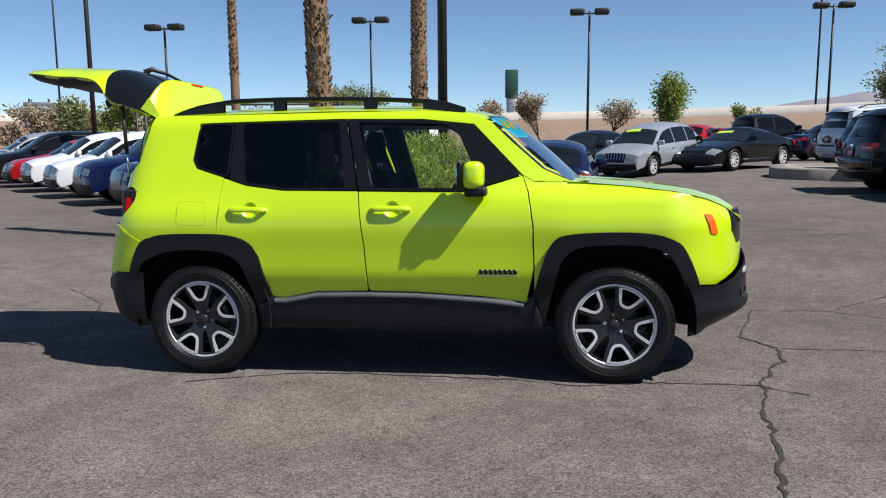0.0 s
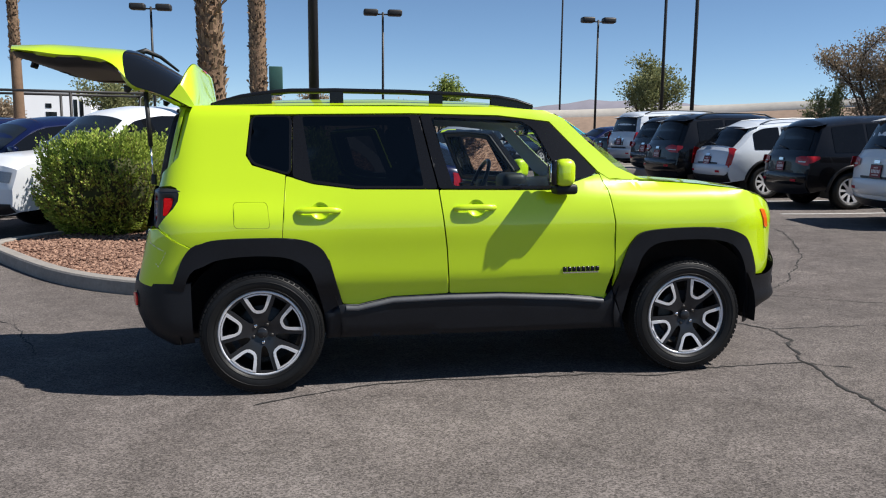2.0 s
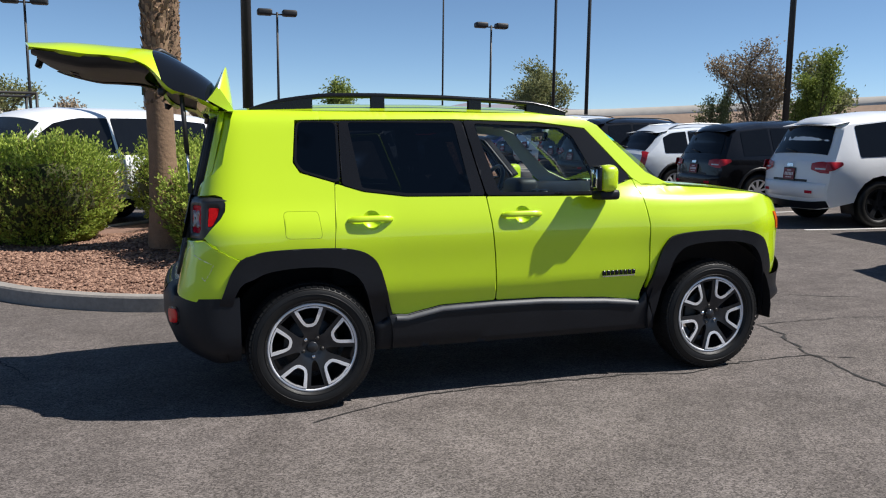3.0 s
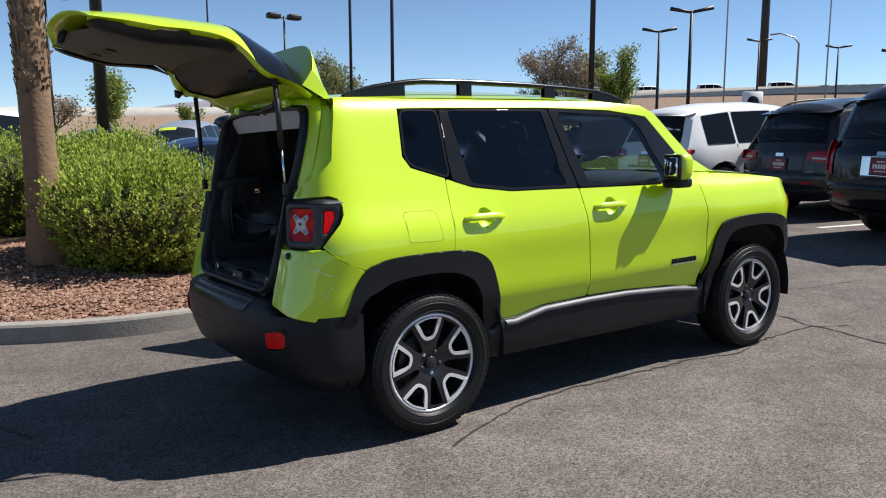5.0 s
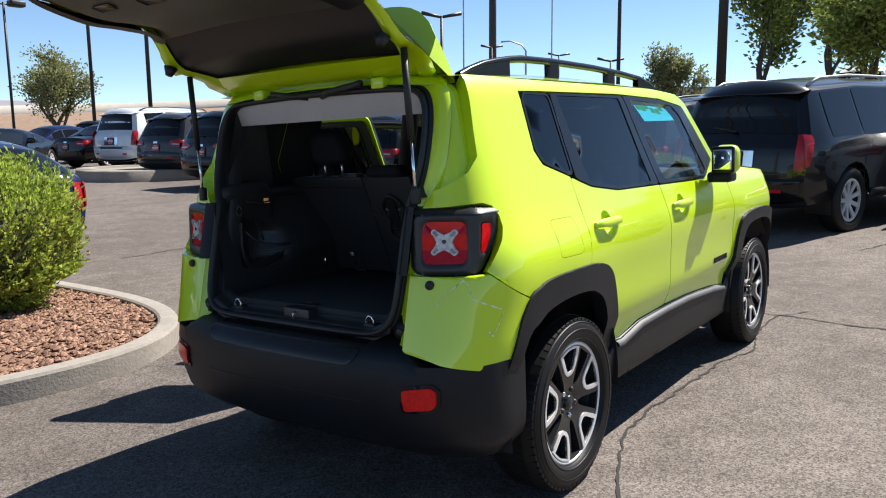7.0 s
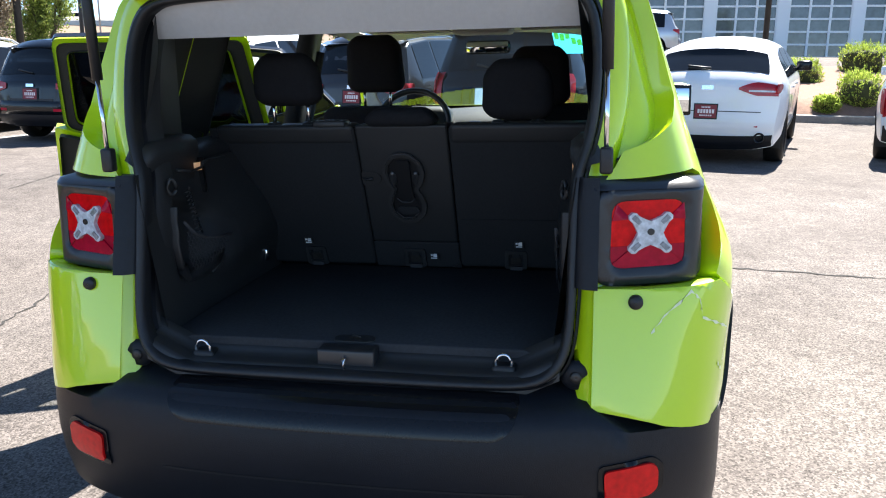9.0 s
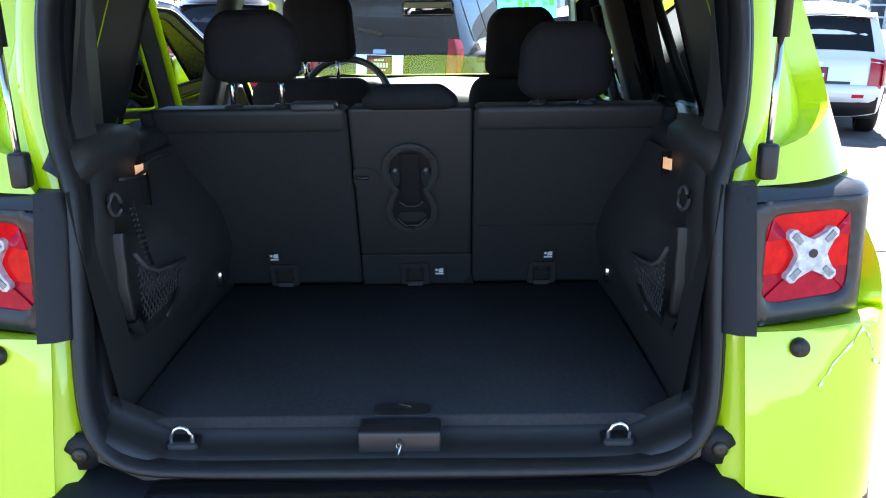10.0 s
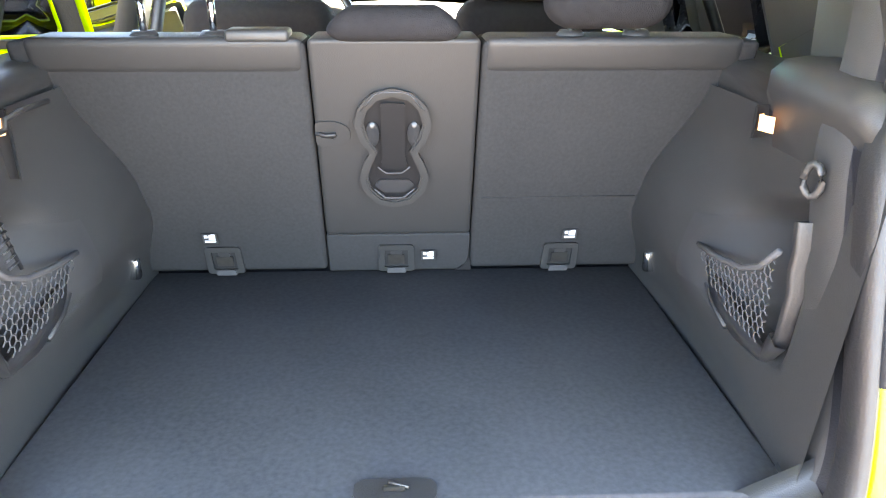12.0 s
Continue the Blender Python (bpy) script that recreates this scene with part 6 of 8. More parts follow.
bm = grid_sheet(14, 24, spoiler_pt)
join(bm, grid_sheet(10, 24, spoiler_back))
for sgn in (0, 1):
    rows = [[spoiler_pt(k / 10, sgn), spoiler_back(k / 10, sgn)] for k in range(11)]
    loft(bm, rows)
bmesh.ops.recalc_face_normals(bm, faces=bm.faces[:])
sp = part("spoiler", bm, PAINT, tg, "lime green roof spoiler with a brake lamp")
bm = grid_sheet(4, 12, lambda a, b: tuple(Vector(spoiler_pt(0.88 + 0.11 * a, 0.5 + 0.085 * (2 * b - 1) * (1 - 0.3 * abs(2 * a - 1) ** 3))) - GU * 0.006))
part("brake_lamp", bm, RED_LENS, sp, "red third brake lamp")
for sgn in (-1, 1):
    # gas strut
    lo, hi = Vector((-0.60, sgn * 0.590, 1.212)), gate(0.20, sgn * 0.585, -0.015)
    knee = lo.lerp(hi, 0.40)
    bm = bmesh.new()
    tube(bm, [knee, hi], 0.0125, 10)
    strut = part("gas_strut", bm, SEAL, CAR, "black gas strut holding the tailgate")
    bm = bmesh.new()
    tube(bm, [lo, knee], 0.0055, 8)
    part("strut_rod", bm, CHROME, strut, "grey strut rod")
    bm = bmesh.new()
    box(bm, lo - Vector((0.014, 0.014, 0.012)), lo + Vector((0.014, 0.014, 0.045)), 0.006, 2)
    part("strut_end", bm, SEAL, strut)
# wiper
bm = bmesh.new()
tube(bm, [gate(0.46, 0.02, 0.195), gate(0.42, 0.04, 0.235), gate(0.34, 0.12, 0.235), gate(0.24, 0.30, 0.20)], [0.02, 0.018, 0.012, 0.008], 8)
part("rear_wiper", bm, SEAL, tg, "black rear wiper")


# ---- the island with bushes and palms ----
def kerb_ring(outline, top, width, name, label, fill, fill_name, fill_label, crown=0.05, hump=0.0):
    """A kerbed bed: a rounded concrete kerb round a filled middle."""
    pts = [Vector(p) for p in smooth_ring(outline, 4)]
    n = len(pts)
    c = sum(pts, Vector((0, 0))) / n
    inner = []
    for i in range(n):
        d = pts[(i + 1) % n] - pts[i - 1]
        nrm = Vector((-d.y, d.x)).normalized()
        if nrm.dot(c - pts[i]) < 0:
            nrm = -nrm
        inner.append(pts[i] + nrm * width)
    bm = bmesh.new()
    rows = []
    for frac, z in ((0.0, -0.05), (0.03, top - 0.022), (0.10, top - 0.003), (0.3, top), (0.85, top), (0.97, top - 0.012), (1.0, top - 0.06)):
        rows.append([on_ground(*(p.lerp(q, frac)), z) for p, q in zip(pts, inner)])
    loft(bm, rows, True)
    bmesh.ops.recalc_face_normals(bm, faces=bm.faces[:])
    kerb = tagged(part(name, sharpen(bm, 24), KERB), label, "kerb", kind="structure")
    from mathutils.geometry import delaunay_2d_cdt
    poly = [(p.x, p.y) for p in inner]
    xs, ys = [p[0] for p in poly], [p[1] for p in poly]
    grid = [(x, y) for x in np.arange(min(xs), max(xs), 0.35) for y in np.arange(min(ys), max(ys), 0.35) if inside((x, y), poly)]
    vs, _, fs, *_ = delaunay_2d_cdt([Vector(p) for p in poly + grid], [(i, (i + 1) % n) for i in range(n)], [], 0, 1e-5)
    bm = bmesh.new()
    made = []
    for k, v in enumerate(vs):
        near = min((Vector(v) - p).length for p in inner)
        dist = min(1.0, near / 0.6)
        made.append(bm.verts.new(on_ground(v.x, v.y, top - 0.045 + crown * dist + hump * ease(near, 0.8, 2.6) + 0.02 * noise.noise(Vector((v.x * 2, v.y * 2, 0))))))
    for f in fs:
        cc = ((vs[f[0]].x + vs[f[1]].x + vs[f[2]].x) / 3, (vs[f[0]].y + vs[f[1]].y + vs[f[2]].y) / 3)
        if inside(cc, poly):
            bm.faces.new([made[k] for k in f])
    bmesh.ops.recalc_face_normals(bm, faces=bm.faces[:])
    if bm.faces[0].normal.z < 0:
        bmesh.ops.reverse_faces(bm, faces=bm.faces[:])
    bed = tagged(part(fill_name, bm, fill), fill_label, "gravel", kind="structure")
    return kerb, bed, poly


def pebbles(name, poly, count, top, size, material, label, seed, keep=lambda x, y: True):
    """Loose stones as one scatter of small lumps."""
    rnd = random.Random(seed)
    xs, ys = [p[0] for p in poly], [p[1] for p in poly]
    verts, faces = [], []
    while len(faces) < count * 8:
        x, y = rnd.uniform(min(xs), max(xs)), rnd.uniform(min(ys), max(ys))
        if not inside((x, y), poly) or not keep(x, y):
            continue
        r = size * rnd.uniform(0.5, 1.3)
        near = min(math.hypot(x - a_, y - b_) for a_, b_ in poly)
        rise = 0.05 * min(1.0, near / 0.6) + 0.22 * ease(near, 0.8, 2.6)
        z = ground_height(x, y) + top + rise + 0.02 * noise.noise(Vector((x * 2, y * 2, 0)))
        b = len(verts)
        a0 = rnd.uniform(0, 6)
        verts.append((x, y, z + r * rnd.uniform(0.5, 0.9)))
        for k in range(4):
            a = a0 + k * math.pi / 2
            q = r * rnd.uniform(0.7, 1.2)
            verts.append((x + q * math.cos(a), y + q * math.sin(a), z + r * rnd.uniform(0.05, 0.3)))
        verts.append((x, y, z - r))
        for k in range(4):
            faces.append((b, b + 1 + k, b + 1 + (k + 1) % 4))
            faces.append((b + 5, b + 1 + (k + 1) % 4, b + 1 + k))
    me = bpy.data.meshes.new(name)
    me.from_pydata(verts, [], faces)
    me.materials.append(material)
    ob = new(name, me)
    return tagged(ob, label, "gravel", kind="stuff")


PEBBLE = island_mat("red_brown_pebbles", (0.10, 0.05, 0.035), (0.36, 0.22, 0.155))
BUSH_LEAF = island_mat("bush_leaves", (0.15, 0.22, 0.032), (0.56, 0.66, 0.13), 0.7, 0.38)
BUSH_DRY = island_mat("dry_bush_twigs", (0.14, 0.10, 0.04), (0.30, 0.23, 0.09), 0.9)
# shade among the inner leaves is put into this dark colour
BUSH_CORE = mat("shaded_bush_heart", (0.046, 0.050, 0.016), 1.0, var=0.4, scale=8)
TREE_LEAF = island_mat("tree_leaves", (0.10, 0.14, 0.03), (0.36, 0.42, 0.10), 0.7, 0.35)
TREE_PALE = island_mat("pale_desert_leaves", (0.16, 0.18, 0.075), (0.34, 0.34, 0.16), 0.8, 0.35)
TREE_DRY = island_mat("dry_brown_leaves", (0.24, 0.18, 0.11), (0.44, 0.35, 0.25), 0.9, 0.2)
BARK = mat("tree_bark", (0.09, 0.065, 0.045), 0.95, var=0.3, scale=10, bump=0.8, bscale=40)
PALM_BARK = mat("palm_trunk", (0.20, 0.125, 0.075), 0.95, var=0.35, scale=5, bump=0.9, bscale=25)
PALM_BOOT = island_mat("palm_leaf_stubs", (0.035, 0.022, 0.015), (0.40, 0.27, 0.16))

ISLAND = [(-3.45, 4.55), (-2.55, 3.50), (-1.80, 2.90), (-0.95, 2.47), (-0.20, 2.36), (0.38, 2.53), (0.85, 3.00), (1.12, 3.70), (1.15, 4.60), (0.9, 6.2), (0.55, 8.2), (0.2, 9.5), (-0.8, 9.4), (-2.2, 7.6), (-3.4, 6.0), (-3.75, 5.1)]
kerb, bed, bed_poly = kerb_ring(ISLAND, 0.15, 0.16, "kerb", "weathered grey concrete kerb round a gravel island", GRAVEL, "gravel_bed", "red-brown gravel planting bed", 0.05, 0.22)
pebbles("pebble_scatter", bed_poly, 15000, 0.112, 0.024, PEBBLE, "loose red-brown pebbles on the island", 3, lambda x, y: y < 6.6)


def leaf_mesh(name, spots, rnd, size, material, parent, aspect=2.2):
    """Small folded leaves at the given places and directions, in one mesh."""
    verts, faces = [], []
    for p, d in spots:
        d = (d + Vector((rnd.uniform(-1, 1), rnd.uniform(-1, 1), rnd.uniform(-0.6, 0.9))) * 0.7).normalized()
        s = d.cross(Vector((rnd.uniform(-1, 1), rnd.uniform(-1, 1), rnd.uniform(-1, 1))))
        if s.length < 1e-3:
            continue
        s = s.normalized()
        k = size * rnd.uniform(0.6, 1.3)
        up = d.cross(s) * 0.18 * k
        b = len(verts)
        verts += [tuple(p), tuple(p + d * k * 0.5 + s * k / aspect * 0.5 + up), tuple(p + d * k), tuple(p + d * k * 0.5 - s * k / aspect * 0.5 + up)]
        faces += [(b, b + 1, b + 2), (b, b + 2, b + 3)]
    me = bpy.data.meshes.new(name)
    me.from_pydata(verts, [], faces)
    me.materials.append(material)
    ob = new(name, me)
    ob.parent = parent
    return ob


def bush(x, y, rx, ry, h, seed, label, shoots=1500, group="island bushes"):
    """A clipped shrub: a dark heart, twigs, and leafy shoots over an uneven outline."""
    rnd = random.Random(seed)
    base = on_ground(x, y, 0.10)
    ob = thing("bush", label, "bush", group, Matrix.Translation(base))

    def hull(a, e):
        k = 1 + 0.16 * noise.noise(Vector((math.cos(a) * 1.7, math.sin(a) * 1.7, e * 2 + seed))) + 0.07 * noise.noise(Vector((math.cos(a) * 5, math.sin(a) * 5, e * 6 + seed)))
        low = 0.80 + 0.20 * ease(e, -0.9, 0.1)
        return Vector((rx * k * low * math.cos(a) * abs(math.cos(e)) ** 0.5, ry * k * low * math.sin(a) * abs(math.cos(e)) ** 0.5, h * (0.48 + 0.50 * k * math.copysign(abs(math.sin(e)) ** 0.85, e))))

    # added closed hull: blocks the view through and stands for inner shade
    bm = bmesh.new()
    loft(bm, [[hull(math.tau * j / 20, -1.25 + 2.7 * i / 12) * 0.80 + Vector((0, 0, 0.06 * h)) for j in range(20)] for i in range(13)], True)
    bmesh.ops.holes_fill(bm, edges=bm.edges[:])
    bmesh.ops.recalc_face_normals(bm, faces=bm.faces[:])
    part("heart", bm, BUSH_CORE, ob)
    green, dry = [], []
    bm = bmesh.new()
    for i in range(shoots):
        a, e = rnd.uniform(0, math.tau), math.asin(max(-0.95, min(1, rnd.uniform(-0.85, 1.0))))
        if i % 6 == 0:
            e = rnd.uniform(1.1, 1.57)
        p = hull(a, e) * rnd.uniform(0.76, 0.97)
        out = Vector((math.cos(a) * math.cos(e), math.sin(a) * math.cos(e), math.sin(e)))
        d = (out * 0.6 + Vector((0, 0, 0.75)) + Vector((rnd.uniform(-1, 1), rnd.uniform(-1, 1), 0)) * 0.25).normalized()
        ln = h * rnd.uniform(0.07, 0.20) * (1.2 if e > 0.5 else 0.75)
        if i % 5 == 0:
            tube(bm, [p - d * 0.03, p + d * ln], [0.004, 0.002], 3, False) if i % 15 == 0 else None
        m_ = 11
        for k in range(m_):
            q = p + d * ln * (k / m_) + Vector((rnd.uniform(-1, 1), rnd.uniform(-1, 1), rnd.uniform(-1, 1))) * 0.022
            (dry if rnd.random() < 0.06 + 0.40 * ease(-e, -0.65, -0.35) * (1 - 0.7 * ease(-e, 0.0, 0.4)) else green).append((q, (d + out * 0.5).normalized()))
    tagged(part("twigs", bm, BUSH_DRY, ob), kind="stuff")
    leaf_mesh("leaves", green, rnd, 0.046, BUSH_LEAF, ob, 1.7)
    leaf_mesh("dry_leaves", dry, rnd, 0.034, BUSH_DRY, ob)
    return ob


bush(-2.45, 6.05, 0.98, 0.92, 1.30, 1, "rounded green shrub with brown twigs on the gravel island", 3000)
bush(-0.02, 4.75, 1.00, 0.95, 1.18, 2, "clipped bright green shrub on the gravel island", 3400)
bush(0.10, 6.60, 0.95, 0.85, 1.35, 4, "upright green shrub beside the palm trunk", 1500)
bush(-0.75, 8.1, 0.85, 0.8, 1.35, 5, "green shrub behind the palm trunk", 900)


def palm(x, y, r, h, seed, rough_from, lean=0.0, up=0.08):
    """A tall palm trunk: ringed below, shaggy with old leaf stubs above."""
    rnd = random.Random(seed)
    ob = thing("palm_tree", "tall palm trunk with shaggy brown leaf stubs higher up", "palm tree", "palms", Matrix.Translation(on_ground(x, y, up)))
    bm = bmesh.new()
    rows = []
    n = 60
    for i in range(n + 1):
        z = h * i / n
        rr = r * (1 - 0.18 * ease(z, 0.0, 1.2) + 0.14 * ease(-z, -0.5, 0.0)) * (1 + 0.015 * (i % 2)) * (1 - 0.035 * min(z, 6.0))
        rows.append([(rr * math.cos(a) + lean * z, rr * math.sin(a), z) for a in [k * math.tau / 18 for k in range(18)]])
    loft(bm, rows, True)
    bmesh.ops.recalc_face_normals(bm, faces=bm.faces[:])
    part("trunk", bm, PALM_BARK, ob, "ringed brown trunk")
    verts, faces = [], []
    z = rough_from
    row = 0
    while z < h:
        rr = r * 0.82 * (1 - 0.035 * min(z, 6.0))
        for k in range(18):
            a = k * math.tau / 18 + row * 0.35 + rnd.uniform(-0.1, 0.1)
            w_, ln, o = rnd.uniform(0.014, 0.034), rnd.uniform(0.04, 0.11), rnd.uniform(0.006, 0.032) * (3.0 if rnd.random() < 0.05 else 1.0)
            zz = z + rnd.uniform(-0.05, 0.05)
            ca, sa = math.cos(a), math.sin(a)
            b = len(verts)
            for rad, hh, ww in ((rr * 0.95, 0, w_), (rr + o, ln, w_ * 0.55), (rr + o * 0.4, ln * 0.9, w_ * 0.5)):
                for sgn in (-1, 1):
                    verts.append((rad * ca - sa * ww * sgn + lean * zz, rad * sa + ca * ww * sgn, zz + hh + rnd.uniform(-0.02, 0.02)))
            faces += [(b, b + 1, b + 3, b + 2), (b + 2, b + 3, b + 5, b + 4), (b, b + 2, b + 4), (b + 1, b + 5, b + 3)]
        z += 0.065
        row += 1
    me = bpy.data.meshes.new("stub_layer")
    me.from_pydata(verts, [], faces)
    me.materials.append(PALM_BOOT)
    st = new("stub_layer", me)
    st.parent = ob
    return ob


palm(-0.91, 4.82, 0.195, 8.0, 7, 1.7, -0.02, 0.28)
palm(-0.93, 12.3, 0.237, 11.0, 8, 2.3)
palm(-7.88, 18.32, 0.185, 12.0, 9, 3.4)


def tree(x, y, h, spread, seed, material, label, leaves=2600, trunk=0.12, clear=0.3, droop=0.0, size=0.16):
    """A tapered trunk that forks into limbs, with leaves in loose clumps."""
    rnd = random.Random(seed)
    ob = thing("tree", label, "tree", "", Matrix.Translation(on_ground(x, y, -0.05)))
    bm = bmesh.new()
    tips = []

    def limb(p, d, ln, r, depth):
        q = p
        pts, rad = [p], [r]
        for i in range(4):
            d = (d + Vector((rnd.uniform(-1, 1), rnd.uniform(-1, 1), rnd.uniform(-0.5, 0.7))) * 0.22).normalized()
            q = q + d * ln / 4
            pts.append(q)
            rad.append(r * (1 - 0.13 * (i + 1)))
        tube(bm, pts, rad, 6 if depth else 8, False)
        if depth < 3:
            for k in range(3 if depth else 4):
                a = rnd.uniform(0, math.tau)
                side = Vector((math.cos(a), math.sin(a), rnd.uniform(0.1, 0.9))).normalized()
                limb(pts[rnd.choice((2, 3, 4))] if k else pts[-1], (d * 0.5 + side * spread / h * 1.3).normalized(), ln * rnd.uniform(0.55, 0.8), r * 0.5, depth + 1)
        else:
            tips.append(pts[-1])
        if depth >= 2:
            tips.extend(pts[1:])

    limb(Vector((0, 0, 0)), Vector((rnd.uniform(-0.1, 0.1), rnd.uniform(-0.1, 0.1), 1)), h * clear, trunk, 0)
    top = max(t.z for t in tips)
    wide = sorted(math.hypot(t.x, t.y) for t in tips)[int(len(tips) * 0.9)]
    kz, kr = (h * 0.94 - h * clear) / max(0.1, top - h * clear), spread / max(0.1, wide)

    def fit(v):
        f = ease(v.z, h * clear * 0.7, h * clear * 1.3)
        return Vector((v.x * (1 + (kr - 1) * f), v.y * (1 + (kr - 1) * f), v.z if v.z < h * clear else h * clear + (v.z - h * clear) * kz))

    for v in bm.verts:
        v.co = fit(v.co)
    part("trunk", bm, BARK, ob, "forked brown trunk")
    spots = []
    tips = [fit(t) for t in tips]
    for i in range(leaves * 2):
        t = rnd.choice(tips)
        g = Vector((rnd.gauss(0, 1), rnd.gauss(0, 1), rnd.gauss(0, 0.8))) * spread * 0.13
        if droop:
            g.z -= droop * rnd.random() * h * 0.3
        spots.append((t + g, Vector((g.x, g.y, 0.3 - droop))))
    leaf_mesh("crown", spots, rnd, size * 1.1, material, ob, 1.9)
    return ob


for args in (
    (17.5, 15.1, 4.15, 0.95, 11, TREE_LEAF, "green tree behind the parked cars", 5200, 0.12, 0.26, 0.0, 0.08),
    (16.3, 16.1, 4.4, 1.1, 12, TREE_DRY, "half-dry brownish tree behind the parked cars", 5600, 0.10, 0.28, 0.0, 0.075),
    (15.7, 16.5, 3.2, 0.62, 13, TREE_PALE, "thin olive green tree behind the parked cars", 2200, 0.08, 0.28, 0.0, 0.075),
    (24.4, 48.5, 6.8, 2.5, 14, TREE_PALE, "olive green tree at the edge of the lot", 4200, 0.17, 0.3, 0.0, 0.2),
    (9.6, 56.1, 6.1, 2.1, 15, TREE_LEAF, "bright green weeping tree by the highway", 3600, 0.16, 0.35, 0.7, 0.2),
    (1.0, 49.6, 4.6, 1.5, 16, TREE_DRY, "sparse brown tree by the highway", 1500, 0.12, 0.35, 0.0, 0.16),
    (5.6, 49.5, 3.7, 1.4, 17, TREE_DRY, "small bare brown tree by the highway", 800, 0.10, 0.4, 0.0, 0.15),
    (-1.9, 49.4, 4.0, 1.6, 18, TREE_DRY, "dry brown tree by the highway", 1400, 0.1, 0.3, 0.0, 0.17),
    (14.9, 53.2, 3.2, 1.0, 19, TREE_LEAF, "small yellowish green tree by the highway", 900, 0.08, 0.3, 0.0, 0.17),
    (29.2, 5.8, 8.4, 2.4, 20, TREE_LEAF, "tall green tree near the building", 5200, 0.17, 0.34, 0.0, 0.2),
    (32.5, 4.2, 8.6, 2.4, 21, TREE_LEAF, "tall green street tree", 4600, 0.17, 0.34, 0.0, 0.22),
    (22.5, 1.1, 5.2, 1.5, 22, TREE_LEAF, "leafy green tree beside the building", 3600, 0.12, 0.3, 0.3, 0.15),
    (52.8, 20.1, 7.6, 1.7, 23, TREE_PALE, "young green tree by the road", 1700, 0.14, 0.4, 0.0, 0.24),
    (53.7, 17.6, 7.0, 1.4, 24, TREE_PALE, "young green tree by the road", 1300, 0.14, 0.4, 0.0, 0.24),
    (27.4, 25.7, 5.4, 1.8, 33, TREE_PALE, "olive tree beyond the parked row", 2200, 0.12, 0.35, 0.0, 0.17),
    (-30.3, 38.9, 3.6, 2.2, 26, TREE_DRY, "low yellowish tree beyond the lot", 1600, 0.14, 0.3, 0.0, 0.22),
    (-27.6, 40.8, 4.0, 1.9, 27, TREE_PALE, "low olive tree beyond the lot", 1800, 0.14, 0.3, 0.0, 0.22),
    (-24.6, 42.0, 4.3, 2.1, 28, TREE_LEAF, "green tree beyond the lot", 2000, 0.15, 0.3, 0.0, 0.22),
    (-18.5, 44.0, 3.8, 2.0, 29, TREE_DRY, "brownish tree beyond the lot", 2200, 0.14, 0.3, 0.0, 0.2),
    (-11.0, 43.4, 4.8, 2.1, 34, TREE_PALE, "olive green tree beyond the lot", 3600, 0.14, 0.3, 0.0, 0.17),
    (-10.0, 56.0, 4.0, 2.6, 30, TREE_DRY, "brownish tree by the highway", 1400, 0.14, 0.3, 0.0, 0.25),
    (20.6, -8.4, 4.6, 1.3, 31, TREE_LEAF, "slim young tree in the planting strip", 900, 0.07, 0.5, 0.0, 0.13),
):
    tree(*args)

# ---- lamp posts and other poles ----
POLE = mat("dark_bronze_metal", (0.030, 0.028, 0.027), 0.5, metal=0.3, var=0.2)
STEEL = mat("galvanised_steel", (0.35, 0.36, 0.37), 0.45, metal=0.7, var=0.15)


def pole(x, y, h, r=0.075, heads=0, turn=0.0, material=None, label="", low=0.0, name="street_lamp", category="lamp post"):
    """A lamp post: base, tapered pole, and box heads on a cross arm."""
    ob = thing(name, label or ("dark lamp post with two box heads" if heads == 2 else "plain dark metal pole"), category, "lamp posts", Matrix.Translation(on_ground(x, y)) @ Matrix.Rotation(turn, 4, "Z"))
    bm = bmesh.new()
    tube(bm, [(0, 0, 0.5), (0, 0, h * 0.5), (0, 0, h)], [r, r * 0.9, r * 0.75], 12)
    part("pole", bm, material or POLE, ob)
    bm = bmesh.new()
    lathe(bm, [(0.26, 0.0), (0.26, 0.5), (0.23, 0.54), (0.02, 0.54)], (0, 0, 0), "z", 16)
    part("footing", bm, KERB, ob, "concrete footing")
    if heads:
        bm = bmesh.new()
        tube(bm, [(-0.75 if heads == 2 else 0, 0, h - 0.10), (0.75, 0, h - 0.10)], 0.04, 6)
        part("arm", bm, POLE, ob)
        for sgn in ((-1, 1) if heads == 2 else (1,)):
            bm = bmesh.new()
            box(bm, (sgn * 0.60 - 0.36, -0.26, h - 0.17), (sgn * 0.60 + 0.36, 0.26, h + 0.13), 0.09, 3)
            part("lamp_head", bm, POLE, ob, "dark box lamp head")
    return ob


for x, y, h in ((-7.5, 35.0, 7.5), (3.6, 34.95, 7.4), (15.55, 36.85, 7.4), (-16.9, 31.3, 6.9)):
    pole(x, y, h, 0.07, 2)
for x, y, h, r in ((0.27, 7.80, 11.0, 0.085), (15.95, 26.16, 12.0, 0.085), (18.55, 34.92, 14.0, 0.09), (16.65, 14.73, 12.0, 0.10), (22.95, 5.7, 13.0, 0.16), (43.2, 18.2, 15.0, 0.13), (53.5, 164.8, 46.0, 0.22), (-13.85, 20.05, 11.0, 0.085), (-31.5, 44.2, 16.0, 0.07), (27.2, -6.05, 12.0, 0.10)):
    pole(x, y, h, r)
for x, y, h, r in ((70.9, 49.1, 30.0, 0.09), (76.1, 40.8, 26.0, 0.08)):
    pole(x, y, h, r, 0, 0.0, STEEL, "slim pale steel mast")
pole(100.0, 64.0, 40.0, 0.62, label="thick brown sign post", name="sign_post", category="post")


